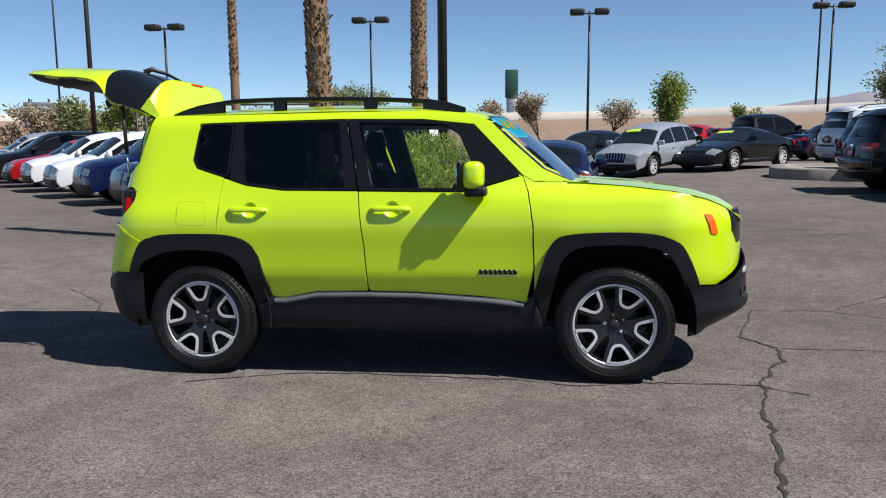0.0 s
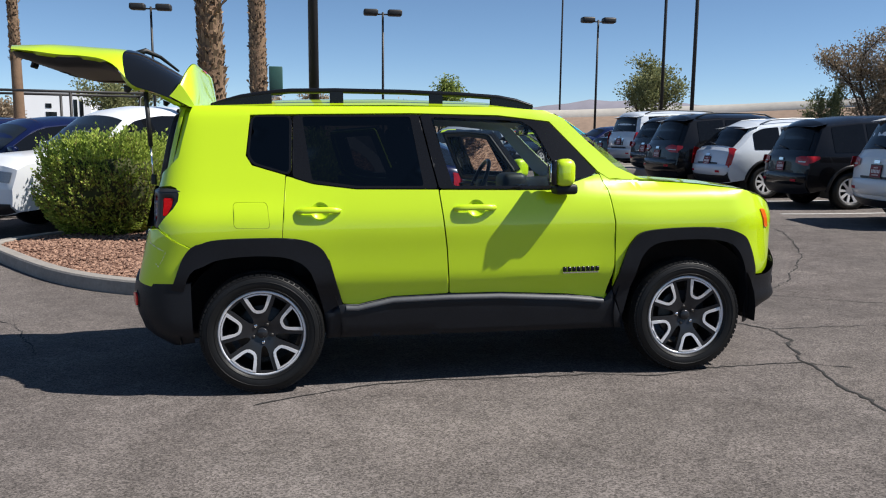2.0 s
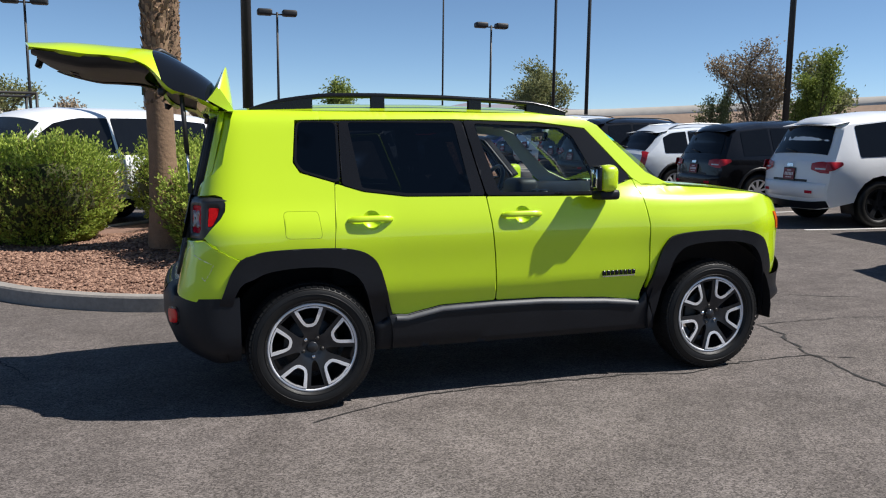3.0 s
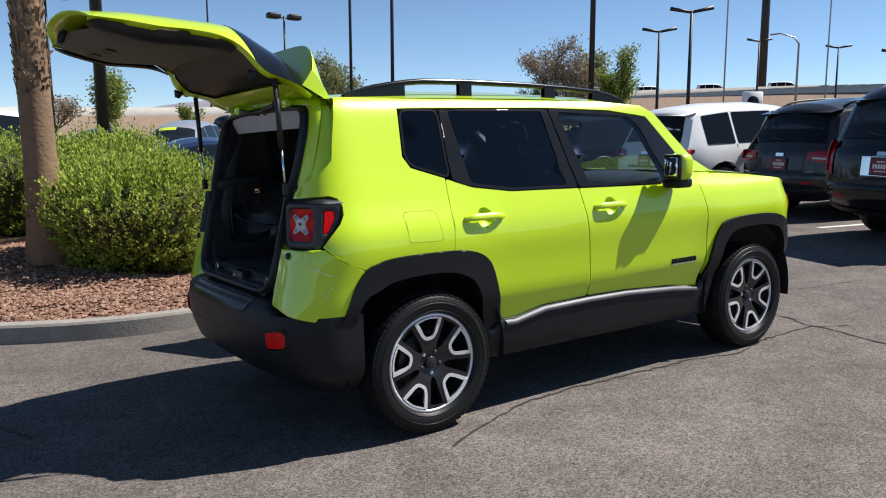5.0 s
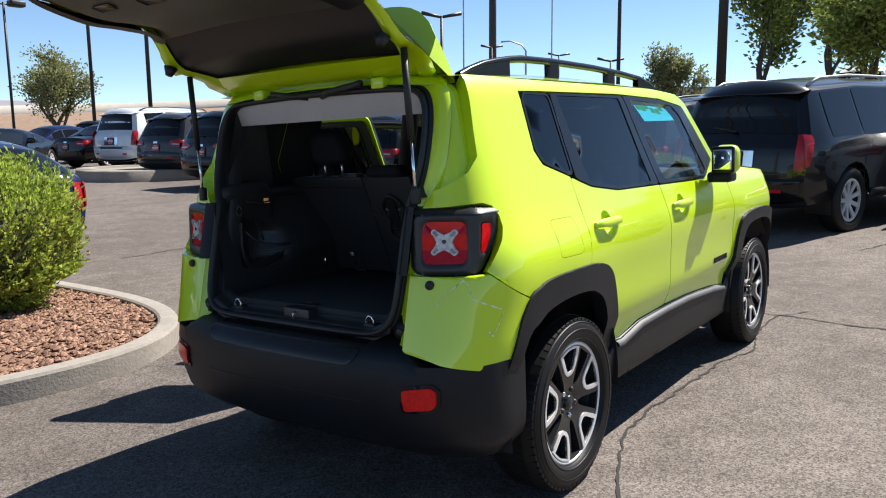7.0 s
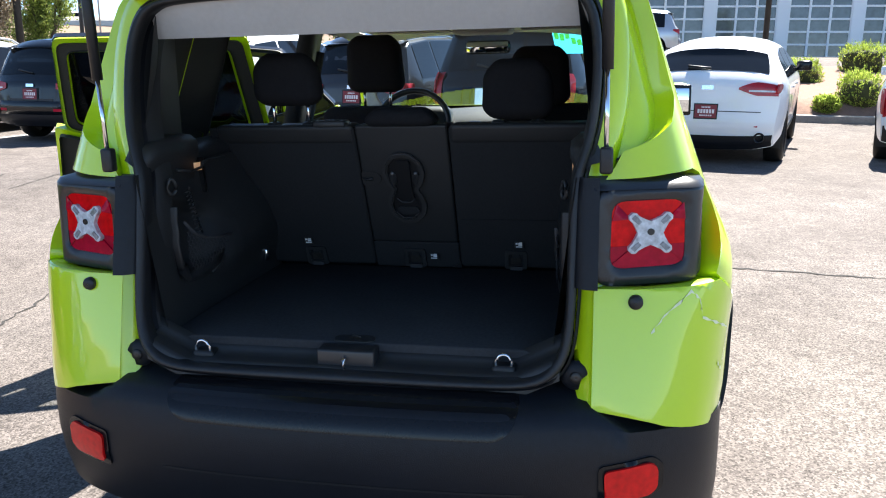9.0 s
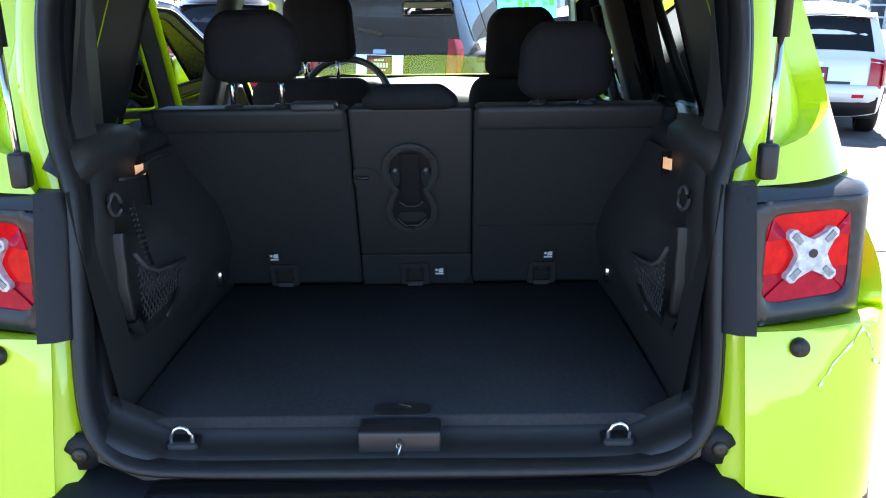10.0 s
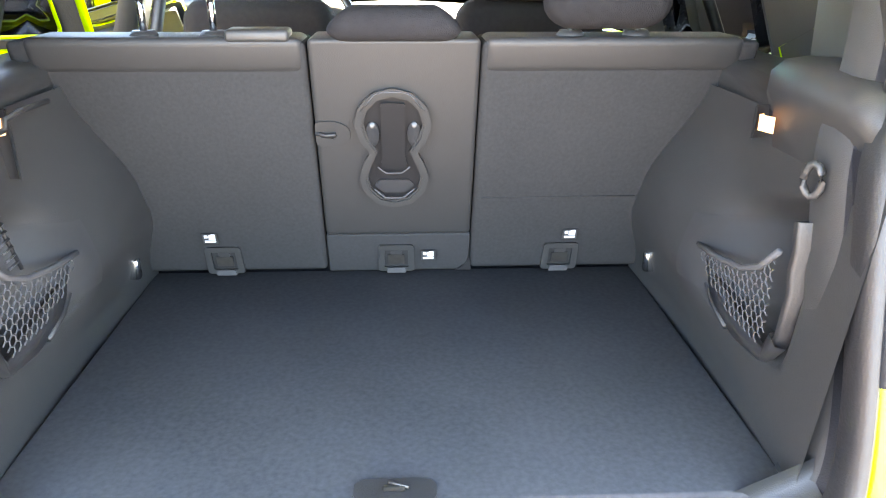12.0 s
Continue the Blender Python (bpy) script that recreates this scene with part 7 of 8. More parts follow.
def wing_lamp(x, y, h, label="slim lamp post with flat wing heads"):
    ob = thing("street_lamp", label, "lamp post", "highway lamps", Matrix.Translation(on_ground(x, y)))
    bm = bmesh.new()
    tube(bm, [(0, 0, 0), (0, 0, h)], [0.14, 0.09], 8)
    part("pole", bm, POLE, ob)
    d = Vector((0.72, -0.69, 0))
    for sgn in (-1, 1):
        bm = bmesh.new()
        a = Vector((0, 0, h)) + d * sgn * 1.35 + Vector((0, 0, 0.16))
        tube(bm, [(0, 0, h - 0.1), a], [0.10, 0.14], 6)
        part("lamp_head", bm, POLE, ob, "flat wing-shaped lamp head")
    return ob


for x, y, h in ((40.5, 29.7, 8.9), (49.0, 39.5, 9.3), (83.6, 43.9, 10.5), (78.7, 50.4, 11.5), (69.9, 30.9, 8.1)):
    wing_lamp(x, y, h)
ob = thing("street_lamp", "grey street lamp with a curved arm", "lamp post", "highway lamps", Matrix.Translation((80.0, 46.4, 0)))
bm = bmesh.new()
tube(bm, [(0, 0, 0), (0, 0, 11.3), (-0.3, 0.4, 12.0), (-1.0, 1.6, 12.5), (-1.6, 2.5, 12.4)], [0.16, 0.11, 0.09, 0.08, 0.10], 8)
part("pole", bm, STEEL, ob)

# tall monument sign, small white sign, billboard
GREEN_SIGN = mat("dark_green_sign", (0.03, 0.09, 0.07), 0.5)
WHITE_WALL = mat("white_painted_wall", (0.82, 0.82, 0.81), 0.7, var=0.06, scale=0.6, bump=0.1, bscale=30)
GREY_WALL = mat("light_grey_cladding", (0.45, 0.46, 0.47), 0.6, var=0.08, scale=0.8)
ob = thing("monument_sign", "tall dark green and pale grey pylon sign", "sign", "", Matrix.Translation((-9.0, 180.0, 0)) @ Matrix.Scale(2.0, 4))
bm = bmesh.new()
box(bm, (-0.75, -0.3, 5.2), (0.75, 0.3, 8.4), 0.08, 2)
part("sign_top", bm, GREEN_SIGN, ob, "dark green sign box")
bm = bmesh.new()
box(bm, (-0.6, -0.25, 0), (0.6, 0.25, 5.2), 0.05, 1)
part("sign_base", bm, STEEL, ob, "pale grey sign base")
ob = thing("signboard", "small white sign with a round emblem on a post", "sign", "", pose(60.3, 38.4, -1.0, 0, 0, -30))
bm = bmesh.new()
box(bm, (-0.9, -0.15, 4.4), (0.9, 0.15, 6.2), 0.05, 1)
part("sign_face", bm, WHITE_WALL, ob)
bm = bmesh.new()
lathe(bm, [(0.001, 0.2), (0.5, 0.2), (0.55, 0.1)], (0, -0.02, 5.3), "y", 20, -1)
part("emblem", bm, GLOSSBLACK, ob, "plain round emblem")
bm = bmesh.new()
tube(bm, [(0, 0, 0), (0, 0, 4.5)], 0.12, 8)
part("post", bm, STEEL, ob)
ob = thing("billboard", "grey billboard seen from behind on steel posts", "billboard", "", pose(-37.8, 52.0, -1.2, 0, 0, 25))
bm = bmesh.new()
for k in range(5):
    box(bm, (-1.8, -0.1, 3.6 + k * 0.42), (1.8, 0.1, 3.95 + k * 0.42), 0.02, 1)
part("boards", bm, STEEL, ob)
bm = bmesh.new()
for k in (-1.4, 0, 1.4):
    tube(bm, [(k, 0.2, 0), (k, 0.2, 5.9)], 0.08, 6)
part("posts", bm, POLE, ob)

# black pipe frame of a carport
ob = thing("pipe_frame", "black steel pipe frame of an open carport", "carport", "", Matrix.Translation((0, 0, 0)))
for p, q in (((-10.0, 16.6), (-4.4, 17.9)), ((-11.3, 18.4), (-5.0, 19.9))):
    a, b = Vector((*p, 2.6)), Vector((*q, 2.6))
    bm = bmesh.new()
    tube(bm, [a, b], 0.04, 6)
    part("beam", bm, POLE, ob)
    for k in range(4):
        c = a.lerp(b, k / 3)
        bm = bmesh.new()
        tube(bm, [(c.x, c.y, 0), c], 0.04, 6)
        part("post", bm, POLE, ob)
for k in (0, 3):
    a, b = Vector((-10.0, 16.6, 2.6)).lerp(Vector((-4.4, 17.9, 2.6)), k / 3), Vector((-11.3, 18.4, 2.6)).lerp(Vector((-5.0, 19.9, 2.6)), k / 3)
    bm = bmesh.new()
    tube(bm, [a, b], 0.035, 6)
    part("cross_beam", bm, POLE, ob)

# ---- highway bank, hills, far buildings ----
DIRT = mat("tan_dirt_bank", (0.215, 0.15, 0.108), 0.95, var=0.2, scale=0.15, bump=0.6, bscale=3, fine=2.0)
CONCRETE = mat("pale_concrete_wall", (0.52, 0.48, 0.42), 0.85, var=0.1, scale=0.2, fine=1.5)
HILL = mat("hazy_hills", (0.20, 0.19, 0.22), 1.0, var=0.15, scale=0.003, fine=0.02)


def bank(b):
    """Point on the ground under the bank, and the height of its top, by bearing."""
    r = radians(b)
    d = float(np.interp(b, [-60, -20, 0, 40, 80, 120], [120, 100, 95, 95, 105, 140]))
    top = 1.5 + (float(np.interp(b, [-60, 0, 9, 19, 31, 36, 50, 60, 68, 120], [4.3, 4.5, 4.62, 4.85, 5.5, 5.85, 6.8, 6.95, 6.85, 6.5])) - 1.5) * d / 95
    return Vector((d * math.sin(r), d * math.cos(r), 0)), Vector((math.sin(r), math.cos(r), 0)), top


steps = [-60 + k for k in range(181)]
bm = bmesh.new()
rows = []
for b in steps:
    p, o, top = bank(b)
    rows.append([p - o * 9 + Vector((0, 0, -0.1)), p - o * 5 + Vector((0, 0, top * 0.25)), p + Vector((0, 0, top - 0.95)), p + o * 40 + Vector((0, 0, top - 0.9))])
loft(bm, rows)
bmesh.ops.recalc_face_normals(bm, faces=bm.faces[:])
tagged(part("embankment", bm, DIRT), "tan dirt highway embankment behind the lot", "embankment", kind="structure")
bm = bmesh.new()
rows = []
for b in steps:
    p, o, top = bank(b)
    rows.append([p + o * 0.1 + Vector((0, 0, top - 1.15)), p + o * 0.3 + Vector((0, 0, top)), p + o * 0.6 + Vector((0, 0, top)), p + o * 0.8 + Vector((0, 0, top - 1.15))])
loft(bm, rows)
bmesh.ops.recalc_face_normals(bm, faces=bm.faces[:])
tagged(part("highway_wall", bm, CONCRETE), "pale concrete parapet along the highway", "wall", kind="structure")
bm = bmesh.new()
rows = []
for b in [-75 + 1.5 * k for k in range(150)]:
    r = radians(b)
    e = 55 + 30 * noise.noise(Vector((b * 0.12, 1.3, 0))) + 22 * noise.noise(Vector((b * 0.45, 4.0, 0))) + 45 * math.exp(-((b - 19) / 9) ** 2) + 40 * math.exp(-((b - 30) / 14) ** 2)
    e = max(12, e)
    rows.append([(2600 * math.sin(r), 2600 * math.cos(r), -20), (2650 * math.sin(r), 2650 * math.cos(r), e * 0.6), (2750 * math.sin(r), 2750 * math.cos(r), e + 8 * noise.noise(Vector((b * 2.0, 0, 0)))), (3400 * math.sin(r), 3400 * math.cos(r), -20)])
loft(bm, rows)
bmesh.ops.recalc_face_normals(bm, faces=bm.faces[:])
tagged(part("backdrop", bm, HILL), "hazy blue-brown desert hills on the horizon", "hills", kind="structure")


# pale flat-roofed building beyond the lot
ob = thing("flat_roofed_building", "pale flat-roofed building with tall dark windows", "building", "", pose(-22.8, 71.3, 0, 0, 0, 17))
bm = bmesh.new()
box(bm, (-3.4, 0, 0), (2.6, 8, 5.0), 0.03, 1)
box(bm, (2.6, 1.0, 0), (6.5, 8, 4.3), 0.03, 1)
part("wall", bm, WHITE_WALL, ob, "pale rendered wall", flat=True)
part("roof", box(bmesh.new(), (-3.5, -0.1, 5.0), (2.7, 8.1, 5.15), 0.02, 1), GREY_WALL, ob, flat=True)
for x0, z0_, w_, h_ in ((1.1, 2.6, 0.32, 1.9), (1.6, 2.6, 0.32, 1.9), (-1.2, 2.9, 0.9, 0.45), (-1.2, 3.7, 0.5, 0.4)):
    part("window", box(bmesh.new(), (x0, -0.04, z0_), (x0 + w_, 0.05, z0_ + h_), 0.01, 1), DARKGLASS, ob, flat=True)


# ---- parked vehicles ----
def car_paint(name, c, metal=0.25):
    return mat(name, c, 0.25, metal=metal, var=0.05, scale=2.0, coat=0.5, fine=200, spec=0.2)


PAINTS = {
    "white": car_paint("white_car_paint", (0.76, 0.77, 0.78), 0.0),
    "pearl": car_paint("pearl_white_car_paint", (0.62, 0.66, 0.70), 0.1),
    "silver": car_paint("silver_car_paint", (0.45, 0.48, 0.52), 0.5),
    "black": car_paint("black_car_paint", (0.004, 0.004, 0.005), 0.0),
    "grey": car_paint("dark_grey_car_paint", (0.035, 0.035, 0.038), 0.3),
    "navy": car_paint("navy_car_paint", (0.005, 0.009, 0.045), 0.1),
    "blue": car_paint("blue_car_paint", (0.006, 0.012, 0.060), 0.2),
    "red": car_paint("red_car_paint", (0.40, 0.006, 0.010), 0.1),
    "brown": car_paint("dark_brown_car_paint", (0.02, 0.013, 0.012), 0.2),
}
SCREEN_GLASS = mat("sky_lit_windscreen", (0.012, 0.015, 0.018), 0.03, var=0.1, spec=0.7)
CAR_RED = mat("deep_red_car_lamp", (0.34, 0.008, 0.014), 0.2, var=0.35, scale=14, spec=0.5)
PLATE = mat("dark_red_dealer_plate", (0.20, 0.012, 0.02), 0.5, var=0.1)
PLATE_PRINT = mat("pale_plate_print", (0.75, 0.68, 0.68), 0.6)
BANNER = mat("yellow_green_windscreen_banner", (0.55, 0.75, 0.05), 0.6)

SHAPES = {
    # silhouette from the rear sill over the roof to the front sill, rear glass, screen, belt, half width, wheels, wheel radius
    "suv": ([(0.10, 0.32), (0.02, 0.45), (0.0, 0.60), (0.03, 0.82), (0.06, 1.04), (0.13, 1.12), (0.36, 1.60), (0.48, 1.68), (1.2, 1.735), (2.2, 1.73), (2.75, 1.67), (3.0, 1.58), (3.72, 1.12), (3.9, 1.07), (4.5, 0.98), (4.70, 0.88), (4.78, 0.66), (4.80, 0.45), (4.70, 0.28)], (5, 6), (11, 12), 1.10, 0.95, (0.93, 3.84), 0.375),
    "crossover": ([(0.10, 0.34), (0.02, 0.48), (0.0, 0.62), (0.05, 0.86), (0.09, 1.02), (0.16, 1.08), (0.62, 1.50), (0.85, 1.60), (1.5, 1.66), (2.2, 1.65), (2.7, 1.58), (2.95, 1.50), (3.65, 1.06), (3.8, 1.01), (4.4, 0.90), (4.62, 0.80), (4.70, 0.60), (4.70, 0.42), (4.60, 0.27)], (5, 6), (11, 12), 1.05, 0.94, (0.90, 3.72), 0.37),
    "sporty": ([(0.14, 0.26), (0.05, 0.36), (0.0, 0.58), (0.03, 0.80), (0.06, 1.10), (0.17, 1.22), (0.60, 1.50), (0.85, 1.59), (1.5, 1.65), (2.2, 1.65), (2.7, 1.58), (2.95, 1.50), (3.65, 1.08), (3.8, 1.03), (4.4, 0.92), (4.60, 0.80), (4.68, 0.60), (4.68, 0.42), (4.58, 0.27)], (5, 6), (11, 12), 1.17, 1.0, (0.88, 3.70), 0.38),
    "tall_suv": ([(0.10, 0.38), (0.0, 0.52), (-0.02, 0.72), (0.02, 1.08), (0.05, 1.16), (0.10, 1.22), (0.24, 1.72), (0.36, 1.83), (1.5, 1.89), (2.9, 1.87), (3.3, 1.80), (3.5, 1.72), (4.1, 1.24), (4.3, 1.19), (5.15, 1.10), (5.35, 1.00), (5.42, 0.72), (5.42, 0.45), (5.3, 0.34)], (5, 6), (11, 12), 1.20, 1.02, (1.05, 4.15), 0.41),
    "long_suv": ([(0.10, 0.38), (0.0, 0.52), (-0.02, 0.72), (0.02, 1.08), (0.05, 1.16), (0.10, 1.22), (0.24, 1.72), (0.36, 1.83), (1.5, 1.90), (3.2, 1.87), (3.6, 1.80), (3.8, 1.72), (4.4, 1.24), (4.6, 1.19), (5.45, 1.12), (5.62, 1.02), (5.70, 0.72), (5.70, 0.45), (5.6, 0.34)], (5, 6), (11, 12), 1.20, 1.02, (1.15, 4.45), 0.41),
    "hatch": ([(0.08, 0.28), (0.0, 0.42), (0.0, 0.60), (0.04, 0.88), (0.07, 0.98), (0.12, 1.06), (0.95, 1.36), (1.2, 1.42), (1.7, 1.48), (2.1, 1.48), (2.4, 1.44), (2.6, 1.38), (3.5, 0.96), (3.7, 0.92), (4.15, 0.82), (4.38, 0.68), (4.46, 0.5), (4.47, 0.36), (4.4, 0.24)], (5, 6), (11, 12), 0.98, 0.87, (0.80, 3.52), 0.32),
    "sedan": ([(0.08, 0.28), (0.0, 0.42), (0.0, 0.60), (0.04, 0.90), (0.10, 1.00), (0.65, 1.05), (1.25, 1.36), (1.45, 1.42), (1.9, 1.46), (2.3, 1.46), (2.7, 1.41), (2.85, 1.36), (3.55, 1.00), (3.75, 0.95), (4.5, 0.82), (4.75, 0.70), (4.84, 0.5), (4.85, 0.36), (4.75, 0.24)], (5, 6), (11, 12), 0.98, 0.92, (0.95, 3.80), 0.335),
    "sport": ([(0.10, 0.22), (0.0, 0.35), (0.0, 0.55), (0.03, 0.85), (0.12, 0.93), (0.55, 0.96), (1.30, 1.17), (1.5, 1.20), (1.8, 1.235), (2.0, 1.23), (2.2, 1.20), (2.32, 1.16), (3.0, 0.87), (3.2, 0.84), (4.0, 0.70), (4.35, 0.56), (4.48, 0.40), (4.5, 0.30), (4.4, 0.18)], (5, 6), (11, 12), 0.90, 0.94, (0.86, 3.56), 0.345),
    "pickup": ([(0.10, 0.55), (0.0, 0.62), (0.0, 0.80), (0.0, 1.20), (0.03, 1.32), (1.72, 1.34), (1.82, 1.80), (1.95, 1.88), (2.4, 1.93), (3.2, 1.93), (3.5, 1.86), (3.65, 1.78), (4.25, 1.34), (4.4, 1.28), (5.5, 1.20), (5.75, 1.05), (5.83, 0.75), (5.83, 0.5), (5.7, 0.40)], (5, 6), (11, 12), 1.32, 1.02, (1.15, 4.75), 0.41),
}

WHEEL_MESH = {}


def wheel_meshes(bright):
    if bright not in WHEEL_MESH:
        bm = bmesh.new()
        lathe(bm, [(0.66, 0.25), (0.72, 0.32), (0.86, 0.33), (0.96, 0.28), (1.0, 0.18), (1.0, -0.18), (0.95, -0.28), (0.7, -0.3)], (0, 0, 0), "y", 36)
        for f in bm.faces:
            f.smooth = True
        tyre = bpy.data.meshes.new("tyre")
        bm.to_mesh(tyre)
        bm.free()
        tyre.materials.append(TYRE)
        spokes = 9 if bright else 5

        def dish(u, v, off, sd):
            return u, 0.27 + off - 0.10 * max(0, 1 - math.hypot(u, v) / 0.6), v
        disc = [(0.66 * math.cos(k * math.tau / 36), 0.66 * math.sin(k * math.tau / 36)) for k in range(36)]
        holes = []
        for k in range(spokes):
            a, w_ = k * math.tau / spokes, math.tau / spokes
            holes.append([(r * math.cos(a + f * w_), r * math.sin(a + f * w_)) for r, f in ((0.58, -0.33), (0.60, 0.0), (0.58, 0.33), (0.24, 0.16), (0.22, -0.16))])
        bm = panel(disc, dish, 0, 0.06, 0.2, holes, 1, 0.0)
        rim = bpy.data.meshes.new("rim")
        bm.to_mesh(rim)
        bm.free()
        rim.materials.append(RIM_SILVER if bright else RIM_DARK)
        bm = bmesh.new()
        lathe(bm, [(0.70, 0.2), (0.66, -0.1), (0.02, -0.12)], (0, 0, 0), "y", 24)
        well = bpy.data.meshes.new("rim_well")
        bm.to_mesh(well)
        bm.free()
        well.materials.append(SEAL)
        WHEEL_MESH[bright] = (tyre, rim, well)
    return WHEEL_MESH[bright]


def vehicle(shape, paint, label, at, heading, bright=True, front=False, clad=False, rack=False, tail="side", plate=True, name="car", category="car", banner=False, scale=1.0, plate_z=None):
    """A parked vehicle. at: middle of its rear end (or of its front end, if front); heading: degrees, 0 looks along x."""
    sil, rg, sc, belt, half, axles, wr = SHAPES[shape]
    length = max(p[0] for p in sil)
    a = radians(heading)
    x, y = at
    if front:
        x, y = x - math.cos(a) * length * scale, y - math.sin(a) * length * scale
    mx, my = x + math.cos(a) * length / 2, y + math.sin(a) * length / 2
    rise = math.atan2(ground_height(mx + math.cos(a), my + math.sin(a)) - ground_height(mx - math.cos(a), my - math.sin(a)), 2)
    z0 = ground_height(mx, my) - math.sin(rise) * length / 2
    ob = thing(name, label, category, "parked vehicles", Matrix.LocRotScale((x, y, z0), Euler((0, -rise, a)), (scale, scale, scale)))
    top = max(p[1] for p in sil)
    body = PAINTS[paint]

    def width(z):
        return half * smooth_interp(z, [0.2, 0.45, belt - 0.28, belt - 0.05, belt + 0.02, top], [0.90, 0.965, 1.0, 0.985, 0.945, 0.70])

    def plan(px):
        return 1 - 0.13 * max(0, 1 - px / 0.6) ** 2 - 0.16 * max(0, 1 - (length - px) / 0.9) ** 2

    def side_surf(px, z, off, sd):
        return px, sd * (width(z) * plan(px) + off), z

    # spine from tail to nose
    cum = [0.0]
    for p, q in zip(sil, sil[1:]):
        cum.append(cum[-1] + math.hypot(q[0] - p[0], q[1] - p[1]))

    def spine(s, t, off=0.0):
        px = float(np.interp(s, cum, [p[0] for p in sil]))
        z = float(np.interp(s, cum, [p[1] for p in sil]))
        e = 0.06
        dx = float(np.interp(s + e, cum, [p[0] for p in sil])) - float(np.interp(s - e, cum, [p[0] for p in sil]))
        dz = float(np.interp(s + e, cum, [p[1] for p in sil])) - float(np.interp(s - e, cum, [p[1] for p in sil]))
        n = Vector((-dz, 0, dx))
        if n.length > 1e-6:
            n.normalize()
        crown = 0.085 if z > belt + 0.3 else 0.05
        q = Vector((px, 0, z)) + n * (crown * (1 - t * t) - 0.065 * abs(t) ** 7 + off)
        return Vector((q.x, t * width(q.z) * plan(q.x), q.z))

    outline = [(spine(c, 1.0).x, spine(c, 1.0).z) for c in sorted(set(cum) | {cum[-1] * q / 60 for q in range(61)})]
    low = outline[-1][1]
    for ax in reversed(axles):
        r = wr + 0.075
        outline += [(ax + r * math.cos(t), wr + r * math.sin(t)) for t in [k * math.pi / 10 * 1.16 - 0.08 * math.pi for k in range(11)] if wr + r * math.sin(t) > low - 0.02]
    outline = [(px, max(z, low)) for px, z in outline]
    bm = bmesh.new()
    for sd in (-1, 1):
        join(bm, panel(outline, side_surf, 0, 0.10, 0.16, (), sd, 0.0))
    stations = sorted(set(cum) | {cum[-1] * k / 60 for k in range(61)})
    ts = [-1, -0.97, -0.9, -0.75, -0.5, -0.25, 0, 0.25, 0.5, 0.75, 0.9, 0.97, 1]
    sp_ = bmesh.new()
    loft(sp_, [[spine(s, t) for t in ts] for s in stations])
    bmesh.ops.recalc_face_normals(sp_, faces=sp_.faces[:])
    if sum(f.normal.z for f in sp_.faces) < 0:
        bmesh.ops.reverse_faces(sp_, faces=sp_.faces[:])
    join(bm, sp_)
    bmesh.ops.remove_doubles(bm, verts=bm.verts[:], dist=0.004)
    part("body", sharpen(bm, 40), body, ob)

    def patch(s0, s1, t0, t1, off, n=6, m_=8):
        g = grid_sheet(n, m_, lambda u, v: spine(s0 + (s1 - s0) * u, t0 + (t1 - t0) * v, off))
        bmesh.ops.recalc_face_normals(g, faces=g.faces[:])
        return g

    def tail_s(z):
        return float(np.interp(z, [p[1] for p in sil[:rg[1] + 1]], cum[:rg[1] + 1]))

    def nose_s(z):
        return float(np.interp(-z, [-p[1] for p in sil[sc[1]:]], cum[sc[1]:]))

    part("rear_window", patch(cum[rg[0]] + 0.05, cum[rg[1]] - 0.01, -0.86, 0.86, 0.008), DARKGLASS, ob, "dark rear window")
    if shape in ("suv", "crossover", "tall_suv", "long_suv"):
        bm = bmesh.new()
        loft(bm, [[spine(tail_s(z), t, off * (1 - abs(t) ** 9)) for t in [k / 10 * 0.97 - 0.97 for k in range(21)]] for z, off in ((0.735, 0.002), (0.722, 0.036), (0.69, 0.046), (0.60, 0.048), (0.54, 0.036), (0.50, 0.002))])
        bmesh.ops.recalc_face_normals(bm, faces=bm.faces[:])
        bumper = part("rear_bumper", bm, body, ob, "painted rear bumper")
        part("bumper_step", patch(tail_s(0.738), tail_s(0.775), -0.55, 0.55, 0.004), SEAL, bumper, "black bumper step")
        for sg in (-1, 1):
            part("reflector", patch(tail_s(0.575), tail_s(0.615), sg * 0.62, sg * 0.80, 0.05, 2, 3), RED_DARK, bumper, "red bumper reflector")
    part("windscreen", patch(cum[sc[0]] + 0.02, cum[sc[1]] - 0.03, -0.90, 0.90, 0.008, 10, 14), SCREEN_GLASS, ob, "dark windscreen reflecting the sky")
    if banner:
        part("banner", patch(cum[sc[0]] + 0.03, cum[sc[0]] + 0.17, -0.7, 0.1, 0.014), BANNER, ob, "yellow-green price banner")
    # side glass, split by pillars
    roofline = [(px, z - 0.075) for px, z in sil[rg[1]:sc[0] + 1]]
    lo_r = sil[rg[0]][0] + (0.42 if shape not in ("pickup", "sport") else 0.25 if shape == "pickup" else 0.75)
    glass_top = [(px, z) for px, z in roofline if px > lo_r + 0.1]
    end_x = sil[sc[1]][0] - 0.22
    span = end_x - lo_r
    cuts = [lo_r, lo_r + span * 0.24, lo_r + span * 0.58, end_x] if shape not in ("sport", "pickup") else [lo_r, lo_r + span * 0.42, end_x]

    def roof_z(px):
        pts = sorted(sil[rg[0]:sc[1] + 1])
        return float(np.interp(px, [p[0] for p in pts], [p[1] for p in pts])) - 0.085

